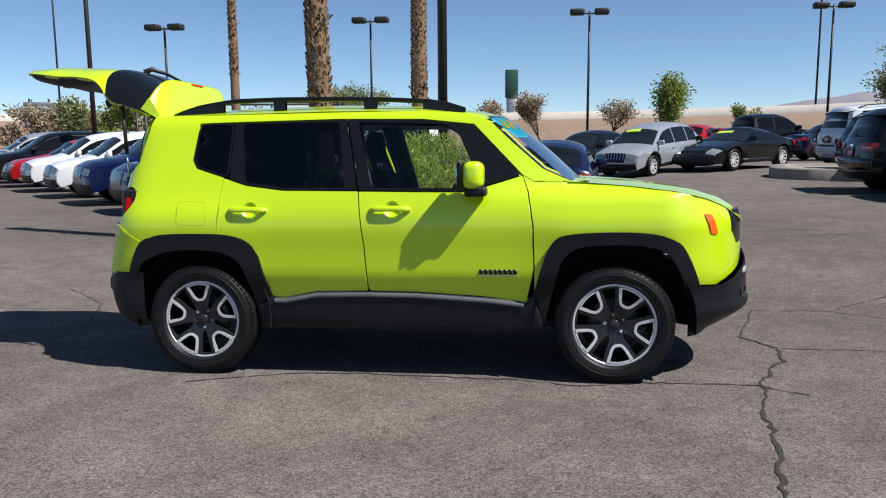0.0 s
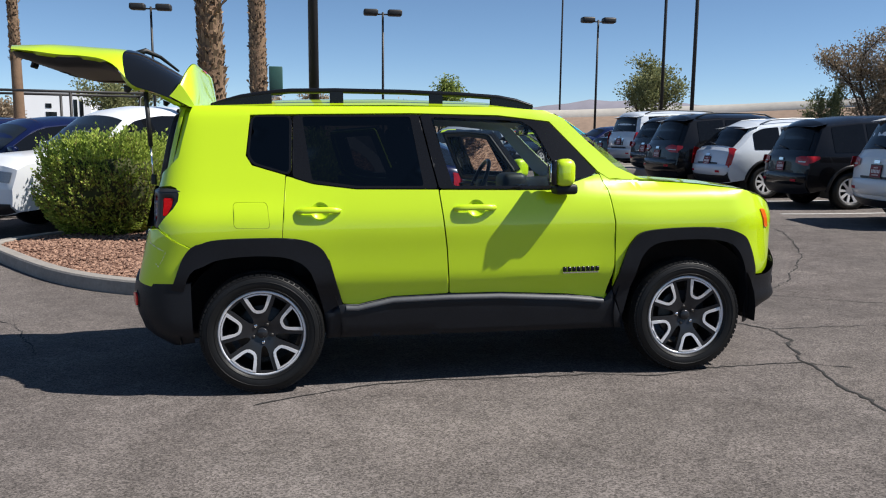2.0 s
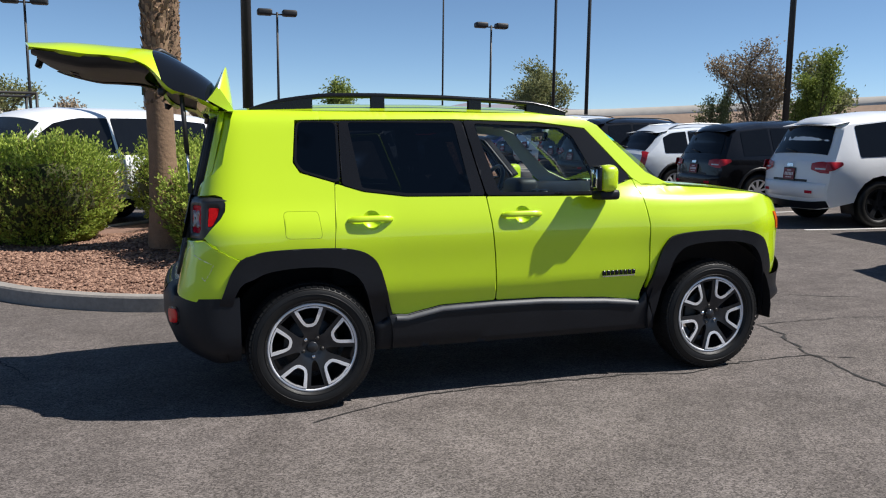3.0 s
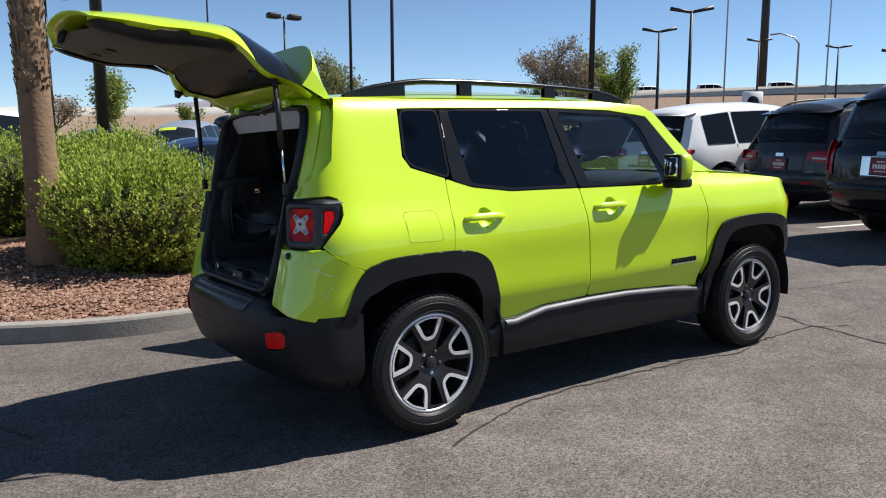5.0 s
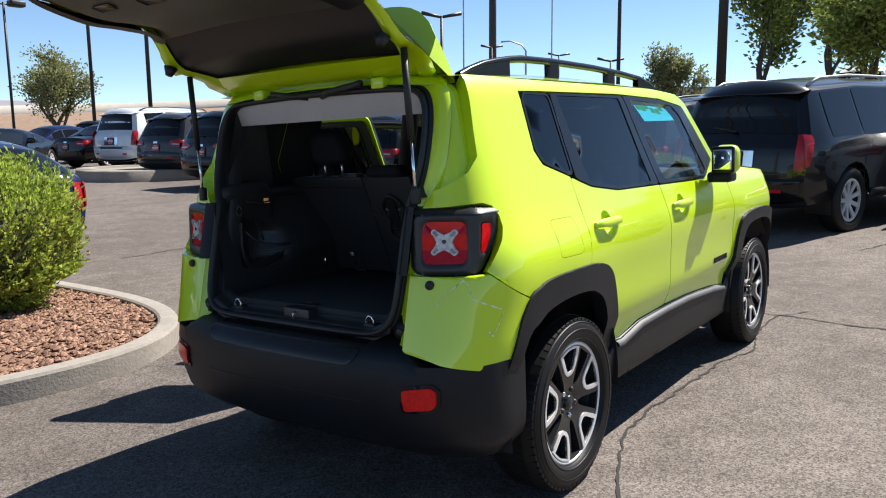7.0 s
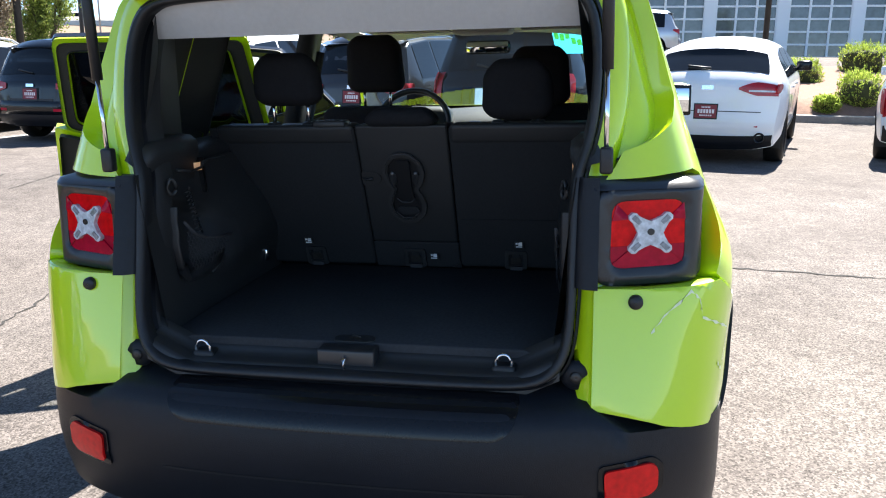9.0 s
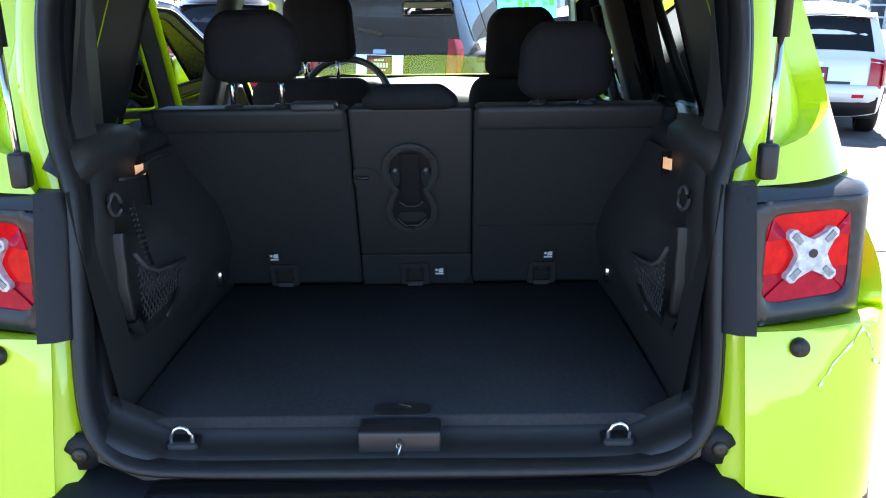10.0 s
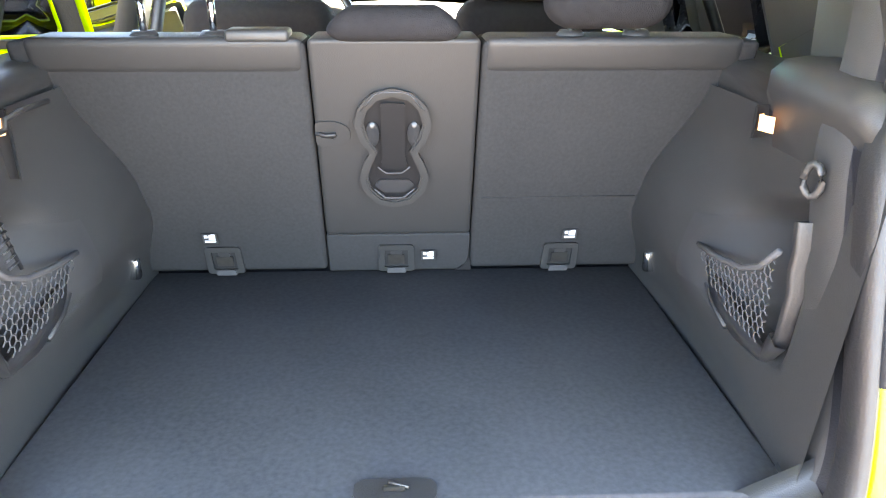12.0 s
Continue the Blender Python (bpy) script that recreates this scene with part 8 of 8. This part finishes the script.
    for sd in (-1, 1):
        for c0, c1 in zip(cuts, cuts[1:]):
            xs = [c0 + 0.03 + (c1 - c0 - 0.06) * k / 6 for k in range(7)]
            up = [(px, max(belt + 0.03, roof_z(px))) for px in xs]
            poly = [(xs[0], belt + 0.015), (xs[-1], belt + 0.015)] + up[::-1]
            if max(z for _, z in up) > belt + 0.08:
                part("side_window", panel(rounded(poly, 0.03, 2), side_surf, 0.007, 0.01, 0.2, (), sd, 0.0), DARKGLASS, ob)
        # door gaps, handles
        bm = bmesh.new()
        for c in cuts[1:]:
            join(bm, panel([(c - 0.005, 0.42), (c + 0.005, 0.42), (c + 0.005, belt), (c - 0.005, belt)], side_surf, 0.002, 0.002, 0.3, (), sd, 0.0))
        part("door_gap", bm, SEAL, ob, flat=True)
        for c in cuts[1:-1]:
            bm = panel(rounded([(c + 0.08, belt - 0.16), (c + 0.26, belt - 0.16), (c + 0.26, belt - 0.125), (c + 0.08, belt - 0.125)], 0.012), side_surf, 0.03, 0.03, 0.2, (), sd, 0.004)
            part("door_handle", bm, body if not rack else CHROME, ob)
        # mirror
        bm = bmesh.new()
        mxp = end_x - 0.10
        box(bm, (mxp, half * 0.93, belt + 0.0), (mxp + 0.12, half * 0.93 + 0.24, belt + 0.16), 0.04, 2)
        for v in bm.verts:
            v.co.y *= sd
        bmesh.ops.recalc_face_normals(bm, faces=bm.faces[:])
        part("mirror", bm, body if bright else GLOSSBLACK, ob, "door mirror")
        # wheel arches and sill
        bm = bmesh.new()
        for ax in axles:
            arc = [(ax + (wr + 0.13) * math.cos(t), wr + (wr + 0.13) * math.sin(t)) for t in [k * math.pi / 12 for k in range(13)]]
            arc_in = [(ax + (wr + 0.07) * math.cos(t), wr + (wr + 0.07) * math.sin(t)) for t in [k * math.pi / 12 for k in range(12, -1, -1)]]
            if clad:
                join(bm, panel(arc + arc_in, side_surf, 0.014, 0.05, 0.15, (), sd, 0.0))
        join(bm, panel([(axles[0] + wr + 0.10, low), (axles[1] - wr - 0.10, low), (axles[1] - wr - 0.10, low + 0.13), (axles[0] + wr + 0.10, low + 0.13)], side_surf, 0.012, 0.03, 0.4, (), sd, 0.0))
        part("sill_trim", bm, CLAD, ob)
        for ax in axles:
            bm = bmesh.new()
            rows = [[(ax + (wr + 0.075) * math.cos(t), sd * half * 0.95, wr + (wr + 0.075) * math.sin(t)), (ax + (wr + 0.075) * math.cos(t), sd * half * 0.62, wr + (wr + 0.075) * math.sin(t)), (ax, sd * half * 0.62, wr)] for t in [k * math.pi / 12 * 1.2 - 0.1 * math.pi for k in range(13)]]
            loft(bm, rows)
            part("wheel_well", bm, SEAL, ob)
        tyre, rim, well = wheel_meshes(bright)
        for ax in axles:
            w_ob = new("wheel", tyre)
            w_ob.parent = ob
            w_ob.matrix_basis = Matrix.LocRotScale((ax, sd * (half - 0.155), wr), Euler((0, 0.3 * ax, 0 if sd > 0 else math.pi)), (wr, 0.42, wr))
            for nm, me in (("rim", rim), ("rim_well", well)):
                r_ob = new(nm, me)
                r_ob.parent = w_ob
        # lamps
        if tail == "side":
            z0_, z1_ = belt - 0.21, belt - 0.035
            t0, t1 = 0.62, 0.985
        elif tail == "tall":
            z0_, z1_ = belt - 0.36, belt + 0.06
            t0, t1 = 0.885, 0.99
        elif tail == "slim":
            z0_, z1_ = belt - 0.20, belt - 0.04
            t0, t1 = 0.46, 0.985
        else:
            z0_, z1_ = belt - 0.40, belt - 0.02
            t0, t1 = 0.80, 0.99
        if sd < 0:
            t0, t1 = -t1, -t0
        if tail in ("slim", "side"):
            tip, grow = (0.12, 2.2) if tail == "slim" else (0.45, 1.6)
            mid_s, hw = (tail_s(z0_) + tail_s(z1_)) / 2, (tail_s(z1_) - tail_s(z0_)) / 2
            bm = grid_sheet(4, 8, lambda u, v: spine(mid_s + hw * (2 * u - 1) * (tip + (1 - tip) * min(1, (v if sd > 0 else 1 - v) * grow)), t0 + (t1 - t0) * v, 0.012))
            bmesh.ops.recalc_face_normals(bm, faces=bm.faces[:])
            lamp_ = part("tail_lamp", bm, CAR_RED, ob, "dark red tail lamp, tapered inwards")
            strip = grid_sheet(1, 6, lambda u, v: spine(mid_s + hw * (-0.42 + 0.26 * u), t0 + (t1 - t0) * (0.28 + 0.66 * (v if sd > 0 else 1 - v) if sd > 0 else 0.06 + 0.66 * v), 0.016))
            bmesh.ops.recalc_face_normals(strip, faces=strip.faces[:])
            part("lamp_strip", strip, WHITE_LENS, lamp_, "clear strip in the lamp")
        else:
            part("tail_lamp", patch(tail_s(z0_), tail_s(z1_), t0, t1, 0.012, 4, 4), CAR_RED, ob, "red tail lamp")
        hx = 0.28 if tail == "side" else 0.18
        part("tail_lamp_side", panel(rounded([(0.03, z0_ + 0.03), (hx * 0.5, z0_ + 0.04), (hx, z1_ - 0.06), (hx, z1_ - 0.01), (0.06, z1_)], 0.02, 2), side_surf, 0.010, 0.02, 0.1, (), sd, 0.0), CAR_RED, ob)
        zf = belt - 0.30
        f0, f1 = (0.55, 0.95) if sd > 0 else (-0.95, -0.55)
        part("headlight", patch(nose_s(zf + 0.05), nose_s(zf - 0.10), f0, f1, 0.012, 4, 4), LENS_GREY, ob, "headlight")
        if rack:
            bm = bmesh.new()
            xs = [sil[rg[1]][0] + 0.25 + k * 0.25 for k in range(int((sil[sc[0]][0] - sil[rg[1]][0] - 0.5) / 0.25) + 1)]
            tube(bm, [(px, sd * half * 0.64, roof_z(px) + 0.085 + (0.075 if 0 < i < len(xs) - 1 else 0.0)) for i, px in enumerate(xs)], 0.02, 6)
            part("roof_rail", bm, POLE if not bright else STEEL, ob, "roof rail")
    # bumpers, plate, grille
    part("rear_bumper", patch(cum[0] + 0.02, tail_s(0.58 if clad else 0.45), -0.99, 0.99, 0.016), CLAD if clad or tail != "none" else body, ob, "dark lower bumper")
    part("front_bumper", patch(nose_s(0.50), cum[-1] - 0.02, -0.98, 0.98, 0.014), CLAD, ob)
    part("tailgate_seam", patch(tail_s(belt - 0.42), tail_s(belt - 0.42) + 0.012, -0.8, 0.8, 0.004, 1, 8), SEAL, ob)
    zf = belt - 0.30
    grille = part("grille", patch(nose_s(zf + 0.06), nose_s(zf - 0.20), -0.50, 0.50, 0.010), GLOSSBLACK, ob, "dark grille")
    if front:
        for k in range(7):
            t = -0.42 + 0.14 * k
            part("grille_bar", patch(nose_s(zf + 0.05), nose_s(zf - 0.12), t - 0.02, t + 0.02, 0.02, 2, 1), CHROME, grille)
    if plate:
        pz = plate_z or belt - 0.25
        if shape == "tall_suv":
            part("plate_surround", patch(tail_s(pz - 0.11), tail_s(pz + 0.11), -0.34 / half, 0.34 / half, 0.010, 3, 4), CHROME, ob, "bright plate surround")
        part("plate_frame", patch(tail_s(pz - 0.105), tail_s(pz + 0.105), -0.185 / half, 0.185 / half, 0.014, 2, 2), GLOSSBLACK, ob, "black plate frame")
        pl = part("number_plate", patch(tail_s(pz - 0.088), tail_s(pz + 0.088), -0.168 / half, 0.168 / half, 0.020, 2, 2), PLATE, ob, "dark red dealer plate")
        for dz_, w_, hh in ((0.055, 0.07, 0.010), (0.0, 0.135, 0.026), (-0.055, 0.10, 0.009)):
            bars = bmesh.new()
            for k in range(6):
                a0 = -w_ + 2 * w_ * k / 6
                join(bars, patch(tail_s(pz + dz_ - hh), tail_s(pz + dz_ + hh), a0 / half, (a0 + 2 * w_ / 6 * 0.74) / half, 0.024, 1, 1))
            part("plate_print", bars, PLATE_PRINT, pl, "pale print as plain bars")
        part("badge", patch(tail_s(belt - 0.13), tail_s(belt - 0.09), -0.09 / half, 0.09 / half, 0.018, 1, 2), CHROME, ob, "plain chrome emblem")
        bm = bmesh.new()
        p0, p1 = spine(cum[rg[0]] + 0.06, 0.0, 0.03), spine(cum[rg[0]] + 0.12, 0.38, 0.03)
        tube(bm, [p0, p1], 0.016, 5)
        part("wiper", bm, SEAL, ob)
    if shape in ("suv", "crossover", "tall_suv", "long_suv"):
        bm = bmesh.new()
        e = sil[rg[1] + 0]
        for k in range(1):
            loft(bm, [[(e[0] - 0.10, t * half * 0.72, e[1] + 0.035 - 0.02 * abs(t)) for t in (-1, -0.5, 0, 0.5, 1)], [(e[0] + 0.16, t * half * 0.74, e[1] + 0.085 - 0.02 * abs(t)) for t in (-1, -0.5, 0, 0.5, 1)], [(e[0] + 0.10, t * half * 0.72, e[1] - 0.02) for t in (-1, -0.5, 0, 0.5, 1)], [(e[0] - 0.10, t * half * 0.72, e[1] + 0.015 - 0.02 * abs(t)) for t in (-1, -0.5, 0, 0.5, 1)]])
        bmesh.ops.recalc_face_normals(bm, faces=bm.faces[:])
        part("roof_spoiler", bm, body, ob)
    return ob


# the row whose tails face the green car
vehicle("suv", "pearl", "silver-white crossover parked at the end of the row", (9.1, -5.1), -21, True, clad=True, tail="block", rack=True)
sporty = vehicle("sporty", "white", "white sporty crossover with round exhaust tips", (8.97, -1.97), -15, False, tail="slim", plate_z=0.75)
vehicle("tall_suv", "black", "large black sport utility vehicle with chrome badge", (7.42, 0.69), -16, True, tail="tall", rack=True)
vehicle("suv", "grey", "dark grey sport utility vehicle", (9.15, 3.1), -12, False, tail="side", rack=True)
vehicle("suv", "white", "white sport utility vehicle with black wheels", (8.78, 5.46), -8, False, tail="side")
vehicle("suv", "black", "black sport utility vehicle with bright window trim", (9.14, 8.57), -4, True, tail="side", clad=True, scale=0.95)
vehicle("crossover", "pearl", "pearl white crossover with tall red tail lamps", (9.0, 11.25), 0, True, tail="tall", clad=True, rack=True)
vehicle("suv", "black", "black sport utility vehicle with roof rails", (8.65, 13.15), 2, False, tail="slim", rack=True, scale=1.04)
vehicle("tall_suv", "pearl", "pale silver full-size sport utility vehicle", (10.1, 19.3), 8, False, tail="tall", rack=True)
vehicle("suv", "grey", "dark sport utility vehicle in a far row", (9.75, 16.6), 8, False, tail="side", rack=True)
vehicle("sedan", "black", "black saloon car in a far row", (11.15, 23.9), 10, True, tail="side")
vehicle("sedan", "navy", "dark blue saloon car in a far row", (11.6, 28.6), 10, True, tail="side")
vehicle("suv", "black", "black sport utility vehicle in a far row", (15.3, 30.5), 10, True, tail="side")
for yy in (-0.70, 0.70):
    bm = bmesh.new()
    lathe(bm, [(0.045, 0.02), (0.062, 0.05), (0.070, 0.045), (0.070, -0.05)], (0.04, yy, 0.42), "x", 20, -1)
    part("exhaust_tip", bm, GLOSSBLACK, sporty, "round black exhaust tip")
    bm = bmesh.new()
    box(bm, (-0.012, yy * 0.80 - 0.11, 0.560), (0.03, yy * 0.80 + 0.11, 0.580), 0.006, 1)
    part("low_reflector", bm, RED_DARK, sporty, "slim red reflector")
LINE = mat("worn_white_line_paint", (0.55, 0.54, 0.51), 0.8, var=0.3, scale=9, fine=60)
for k in range(3, 8):
    y0 = -6.2 + 2.62 * k + 0.3
    tilt = radians(-20 + 2.4 * k)
    bm = bmesh.new()
    loft(bm, [[on_ground(8.3 + d * math.cos(tilt) - w_ * math.sin(tilt), y0 + d * math.sin(tilt) + w_ * math.cos(tilt), 0.004) for w_ in (-0.05, 0.05)] for d in [0.5 * q for q in range(11)]])
    bmesh.ops.recalc_face_normals(bm, faces=bm.faces[:])
    tagged(part("parking_line", bm, LINE, ground), "worn white parking line", kind="structure")
# cars in the lane beyond the island
vehicle("hatch", "navy", "dark blue hatchback with a split rear window", (2.0, 7.62), 86, True, tail="block", plate=True, scale=0.92)
vehicle("sport", "black", "low black sports car with bright wheels", (6.25, 19.65), 225, True, front=True, plate=False, banner=True, name="sports_car")
vehicle("crossover", "silver", "small silver crossover with a price banner", (3.9, 19.0), 235, True, front=True, clad=True, plate=False, banner=True, scale=0.92)
vehicle("sedan", "black", "black saloon car beside the silver crossover", (2.0, 21.9), 236, True, front=True, plate=False)
vehicle("pickup", "black", "black crew-cab pickup truck", (8.9, 32.1), 20, True, name="pickup_truck", category="truck", plate=False, tail="tall")
vehicle("sedan", "red", "red car between other parked cars", (7.3, 29.5), 62, True, plate=False)
# the row whose noses face the lane
HEAD = 225
vehicle("long_suv", "white", "white full-size sport utility vehicle behind the shrubs", (-4.55, 6.95), HEAD, True, front=True, plate=False)
k_names = (("suv", "navy", "navy sport utility vehicle with a slotted grille"), ("suv", "blue", "dark blue sport utility vehicle with a slotted grille"), ("crossover", "white", "white crossover with a large dark grille"), ("crossover", "white", "white crossover in the parked row"), ("sedan", "red", "red car in the parked row"), ("suv", "black", "black car in the parked row"), ("suv", "silver", "silver car in the parked row"))
for k, (shape_, paint_, label_) in enumerate(k_names):
    vehicle(shape_, paint_, label_, (-6.6 - 2.2 * k, 9.2 + 2.05 * k), HEAD, True, front=True, plate=False)
for x, y, p_ in ((71, 62, "white"), (76, 57, "white"), (81, 51, "white")):
    b_ = math.degrees(math.atan2(x, y))
    p, o, top = bank(b_)
    v_ = vehicle("suv", p_, "white vehicle on the highway", (p.x + o.x * 6, p.y + o.y * 6), 0, plate=False)
    v_.matrix_basis = Matrix.Translation(p + o * 6 + Vector((0, 0, top - 0.9))) @ Matrix.Rotation(-radians(b_), 4, "Z")

# low concrete planter at the end of the far row
bm = bmesh.new()
ring_p = smooth_ring([(8.0, 17.4), (8.3, 16.6), (9.2, 16.1), (11.4, 15.9), (13.4, 17.0), (13.0, 18.4), (11.0, 18.7), (8.6, 18.3)], 3)
rows = []
for f, z in ((1.0, -0.05), (1.0, 0.27), (0.985, 0.30), (0.85, 0.30), (0.84, 0.24), (0.0, 0.24)):
    rows.append([on_ground(10.6 + (px - 10.6) * f, 17.3 + (py - 17.3) * f, z) for px, py in ring_p])
loft(bm, rows, True)
bmesh.ops.recalc_face_normals(bm, faces=bm.faces[:])
tagged(part("planter", sharpen(bm, 40), KERB), "low round-cornered concrete planter edge", "planter", kind="structure")

# ---- planting strip and dealership building ----
STRIP = [(14.8, -12.0), (14.5, -8.0), (14.6, -4.0), (15.3, -2.6), (17.0, -2.4), (21.5, -3.4), (23.4, -6.0), (23.4, -10.0), (22.5, -13.0), (16.5, -13.6)]
kerb2, bed2, poly2 = kerb_ring(STRIP, 0.14, 0.18, "kerb", "concrete kerb of the planting strip", GRAVEL, "gravel_bed", "red-brown gravel strip by the building", 0.25)
for x, y, r, h, s in ((15.3, -5.75, 0.46, 0.80, 41), (14.97, -5.05, 0.24, 0.36, 42), (19.1, -5.5, 0.48, 0.72, 43), (21.6, -7.6, 0.63, 0.95, 44), (16.6, -7.6, 0.7, 1.0, 45), (20.5, -9.6, 0.8, 1.1, 46)):
    bush(x, y, r, r, h, s, "rounded green shrub in the planting strip", 420, "strip shrubs")
GX, GZ = 36.0, 2.15
# paler, blotchy base colour stands in for the lot mirrored in the panes
GARAGE_GLASS = mat("garage_glass_painted_reflection", (0.085, 0.10, 0.11), 0.08, var=0.5, scale=0.7, spec=0.6, fine=4.0)
building = thing("building", "white dealership building with glazed garage doors", "building", "", Matrix.Translation((GX, 0, GZ)))
bm = bmesh.new()
doors = [(-20.5 + k * 3.1, -17.9 + k * 3.1) for k in range(6)]
ys = [-34.0] + [v for d in doors for v in d] + [1.0]
for y0, y1 in zip(ys[::2], ys[1::2]):
    box(bm, (0, y0, 0), (0.4, y1, 4.6))
for y0, y1 in doors:
    box(bm, (0, y0, 2.85), (0.4, y1, 4.6))
box(bm, (0.4, -34, 0), (14, 1.0, 4.5))
part("wall", bm, WHITE_WALL, building, "white painted wall", flat=True)
bm = bmesh.new()
box(bm, (-0.35, -34.4, 4.6), (14.2, 1.4, 5.3), 0.04, 1)
part("roof_band", bm, WHITE_WALL, building, "white roof band", flat=True)
bm = bmesh.new()
box(bm, (-0.1, -0.9, 0), (0.0, 1.0, 4.55), 0.01, 1)
part("grey_bay", bm, GREY_WALL, building, "grey clad bay", flat=True)
bm = bmesh.new()
box(bm, (-2.2, -36.0, -1.0), (-2.0, -21.0, 2.6), 0.01, 1)
part("fence_wall", bm, GREY_WALL, building, "light grey panel fence", flat=True)
for y0, y1 in doors:
    d = part("garage_door", box(bmesh.new(), (0.12, y0, 0), (0.16, y1, 2.85)), GARAGE_GLASS, building, "glazed sectional garage door", flat=True)
    for k in range(6):
        bm = box(bmesh.new(), (0.06, y0, k * 0.55), (0.13, y1, k * 0.55 + 0.09), 0.01, 1)
        part("door_rail", bm, WHITE_WALL, d, flat=True)
    for k in range(4):
        yy = y0 + (y1 - y0) * k / 3
        bm = box(bmesh.new(), (0.05, yy - 0.05, 0), (0.13, yy + 0.05, 2.85), 0.01, 1)
        part("door_stile", bm, WHITE_WALL, d, flat=True)
ent = part("entrance_door", box(bmesh.new(), (-0.06, -2.05, 0), (0.02, -1.15, 2.6), 0.01, 1), STEEL, building, "grey framed glass entrance door", flat=True)
part("door_glass", box(bmesh.new(), (-0.075, -1.95, 0.15), (-0.055, -1.25, 2.45)), DARKGLASS, ent, flat=True)
for at_, sh, col, hd in (((26.5, 2.3), "suv", "white", 5), ((27.0, -1.2), "hatch", "silver", 175), ((29.0, -3.3), "suv", "silver", 90)):
    vehicle(sh, col, f"{col} car by the building", at_, hd, True, plate=False)

# ---- cracks and patches in the asphalt ----
CRACK = mat("dark_crack", (0.028, 0.026, 0.024), 1.0, var=0.3)


def crack(points, width, seed):
    rnd = random.Random(seed)
    pts = []
    for p, q in zip(points, points[1:]):
        p, q = Vector(p), Vector(q)
        n = max(2, int((q - p).length / 0.05))
        nrm = Vector((-(q - p).y, (q - p).x)).normalized()
        for k in range(n):
            c = p.lerp(q, k / n)
            pts.append(c + nrm * (0.035 * noise.noise(Vector((c.x * 4, c.y * 4, seed))) + 0.03 * noise.noise(Vector((c.x * 17, c.y * 17, seed)))))
    bm = bmesh.new()
    rows = []
    for i, c in enumerate(pts):
        d = (pts[min(i + 1, len(pts) - 1)] - pts[max(i - 1, 0)]).normalized()
        nrm = Vector((-d.y, d.x))
        w_ = width * rnd.uniform(0.3, 1.2) * (0.4 if i in (0, len(pts) - 1) else 1)
        rows.append([on_ground(*(c + nrm * w_), 0.004), on_ground(*(c - nrm * w_), 0.004)])
    loft(bm, rows)
    bmesh.ops.recalc_face_normals(bm, faces=bm.faces[:])
    return tagged(part("crack", bm, CRACK, ground), "dark crack in the asphalt", kind="structure")


for pts_, w_, s_ in (
    ([(3.57, 0.48), (3.75, 0.12), (3.68, -0.25), (3.46, -0.66), (3.40, -0.86), (3.40, -1.06), (3.31, -1.33), (3.27, -1.67), (3.20, -1.93), (3.14, -2.3), (3.02, -3.2)], 0.013, 1),
    ([(3.64, -0.98), (3.39, -0.83), (2.9, -0.82), (2.35, -0.92), (1.92, -0.84), (1.42, -0.82), (1.05, -0.78), (0.65, -0.80), (0.25, -0.93), (-0.10, -1.10)], 0.008, 2),
    ([(3.57, 0.48), (3.91, 1.52), (4.53, 1.50), (5.05, 1.0), (5.5, 0.7)], 0.007, 3),
    ([(4.53, 1.50), (5.17, 2.1), (6.1, 3.26), (6.89, 4.91), (7.17, 6.2)], 0.009, 4),
    ([(3.75, 0.12), (4.5, 0.09), (5.4, -0.1)], 0.006, 5),
    ([(5.06, 5.76), (6.83, 5.97), (7.6, 5.5)], 0.012, 7),
    ([(6.77, -0.88), (8.0, -1.3), (9.04, -1.54)], 0.012, 8),
    ([(0.86, 3.02), (1.5, 2.89), (2.6, 3.1)], 0.010, 9),
    ([(2.4, 6.4), (4.06, 6.33), (6.0, 6.5)], 0.012, 10),
    ([(-3.0, 2.2), (-2.2, 1.5), (-1.6, 0.3)], 0.006, 11),
):
    crack(pts_, w_, s_)
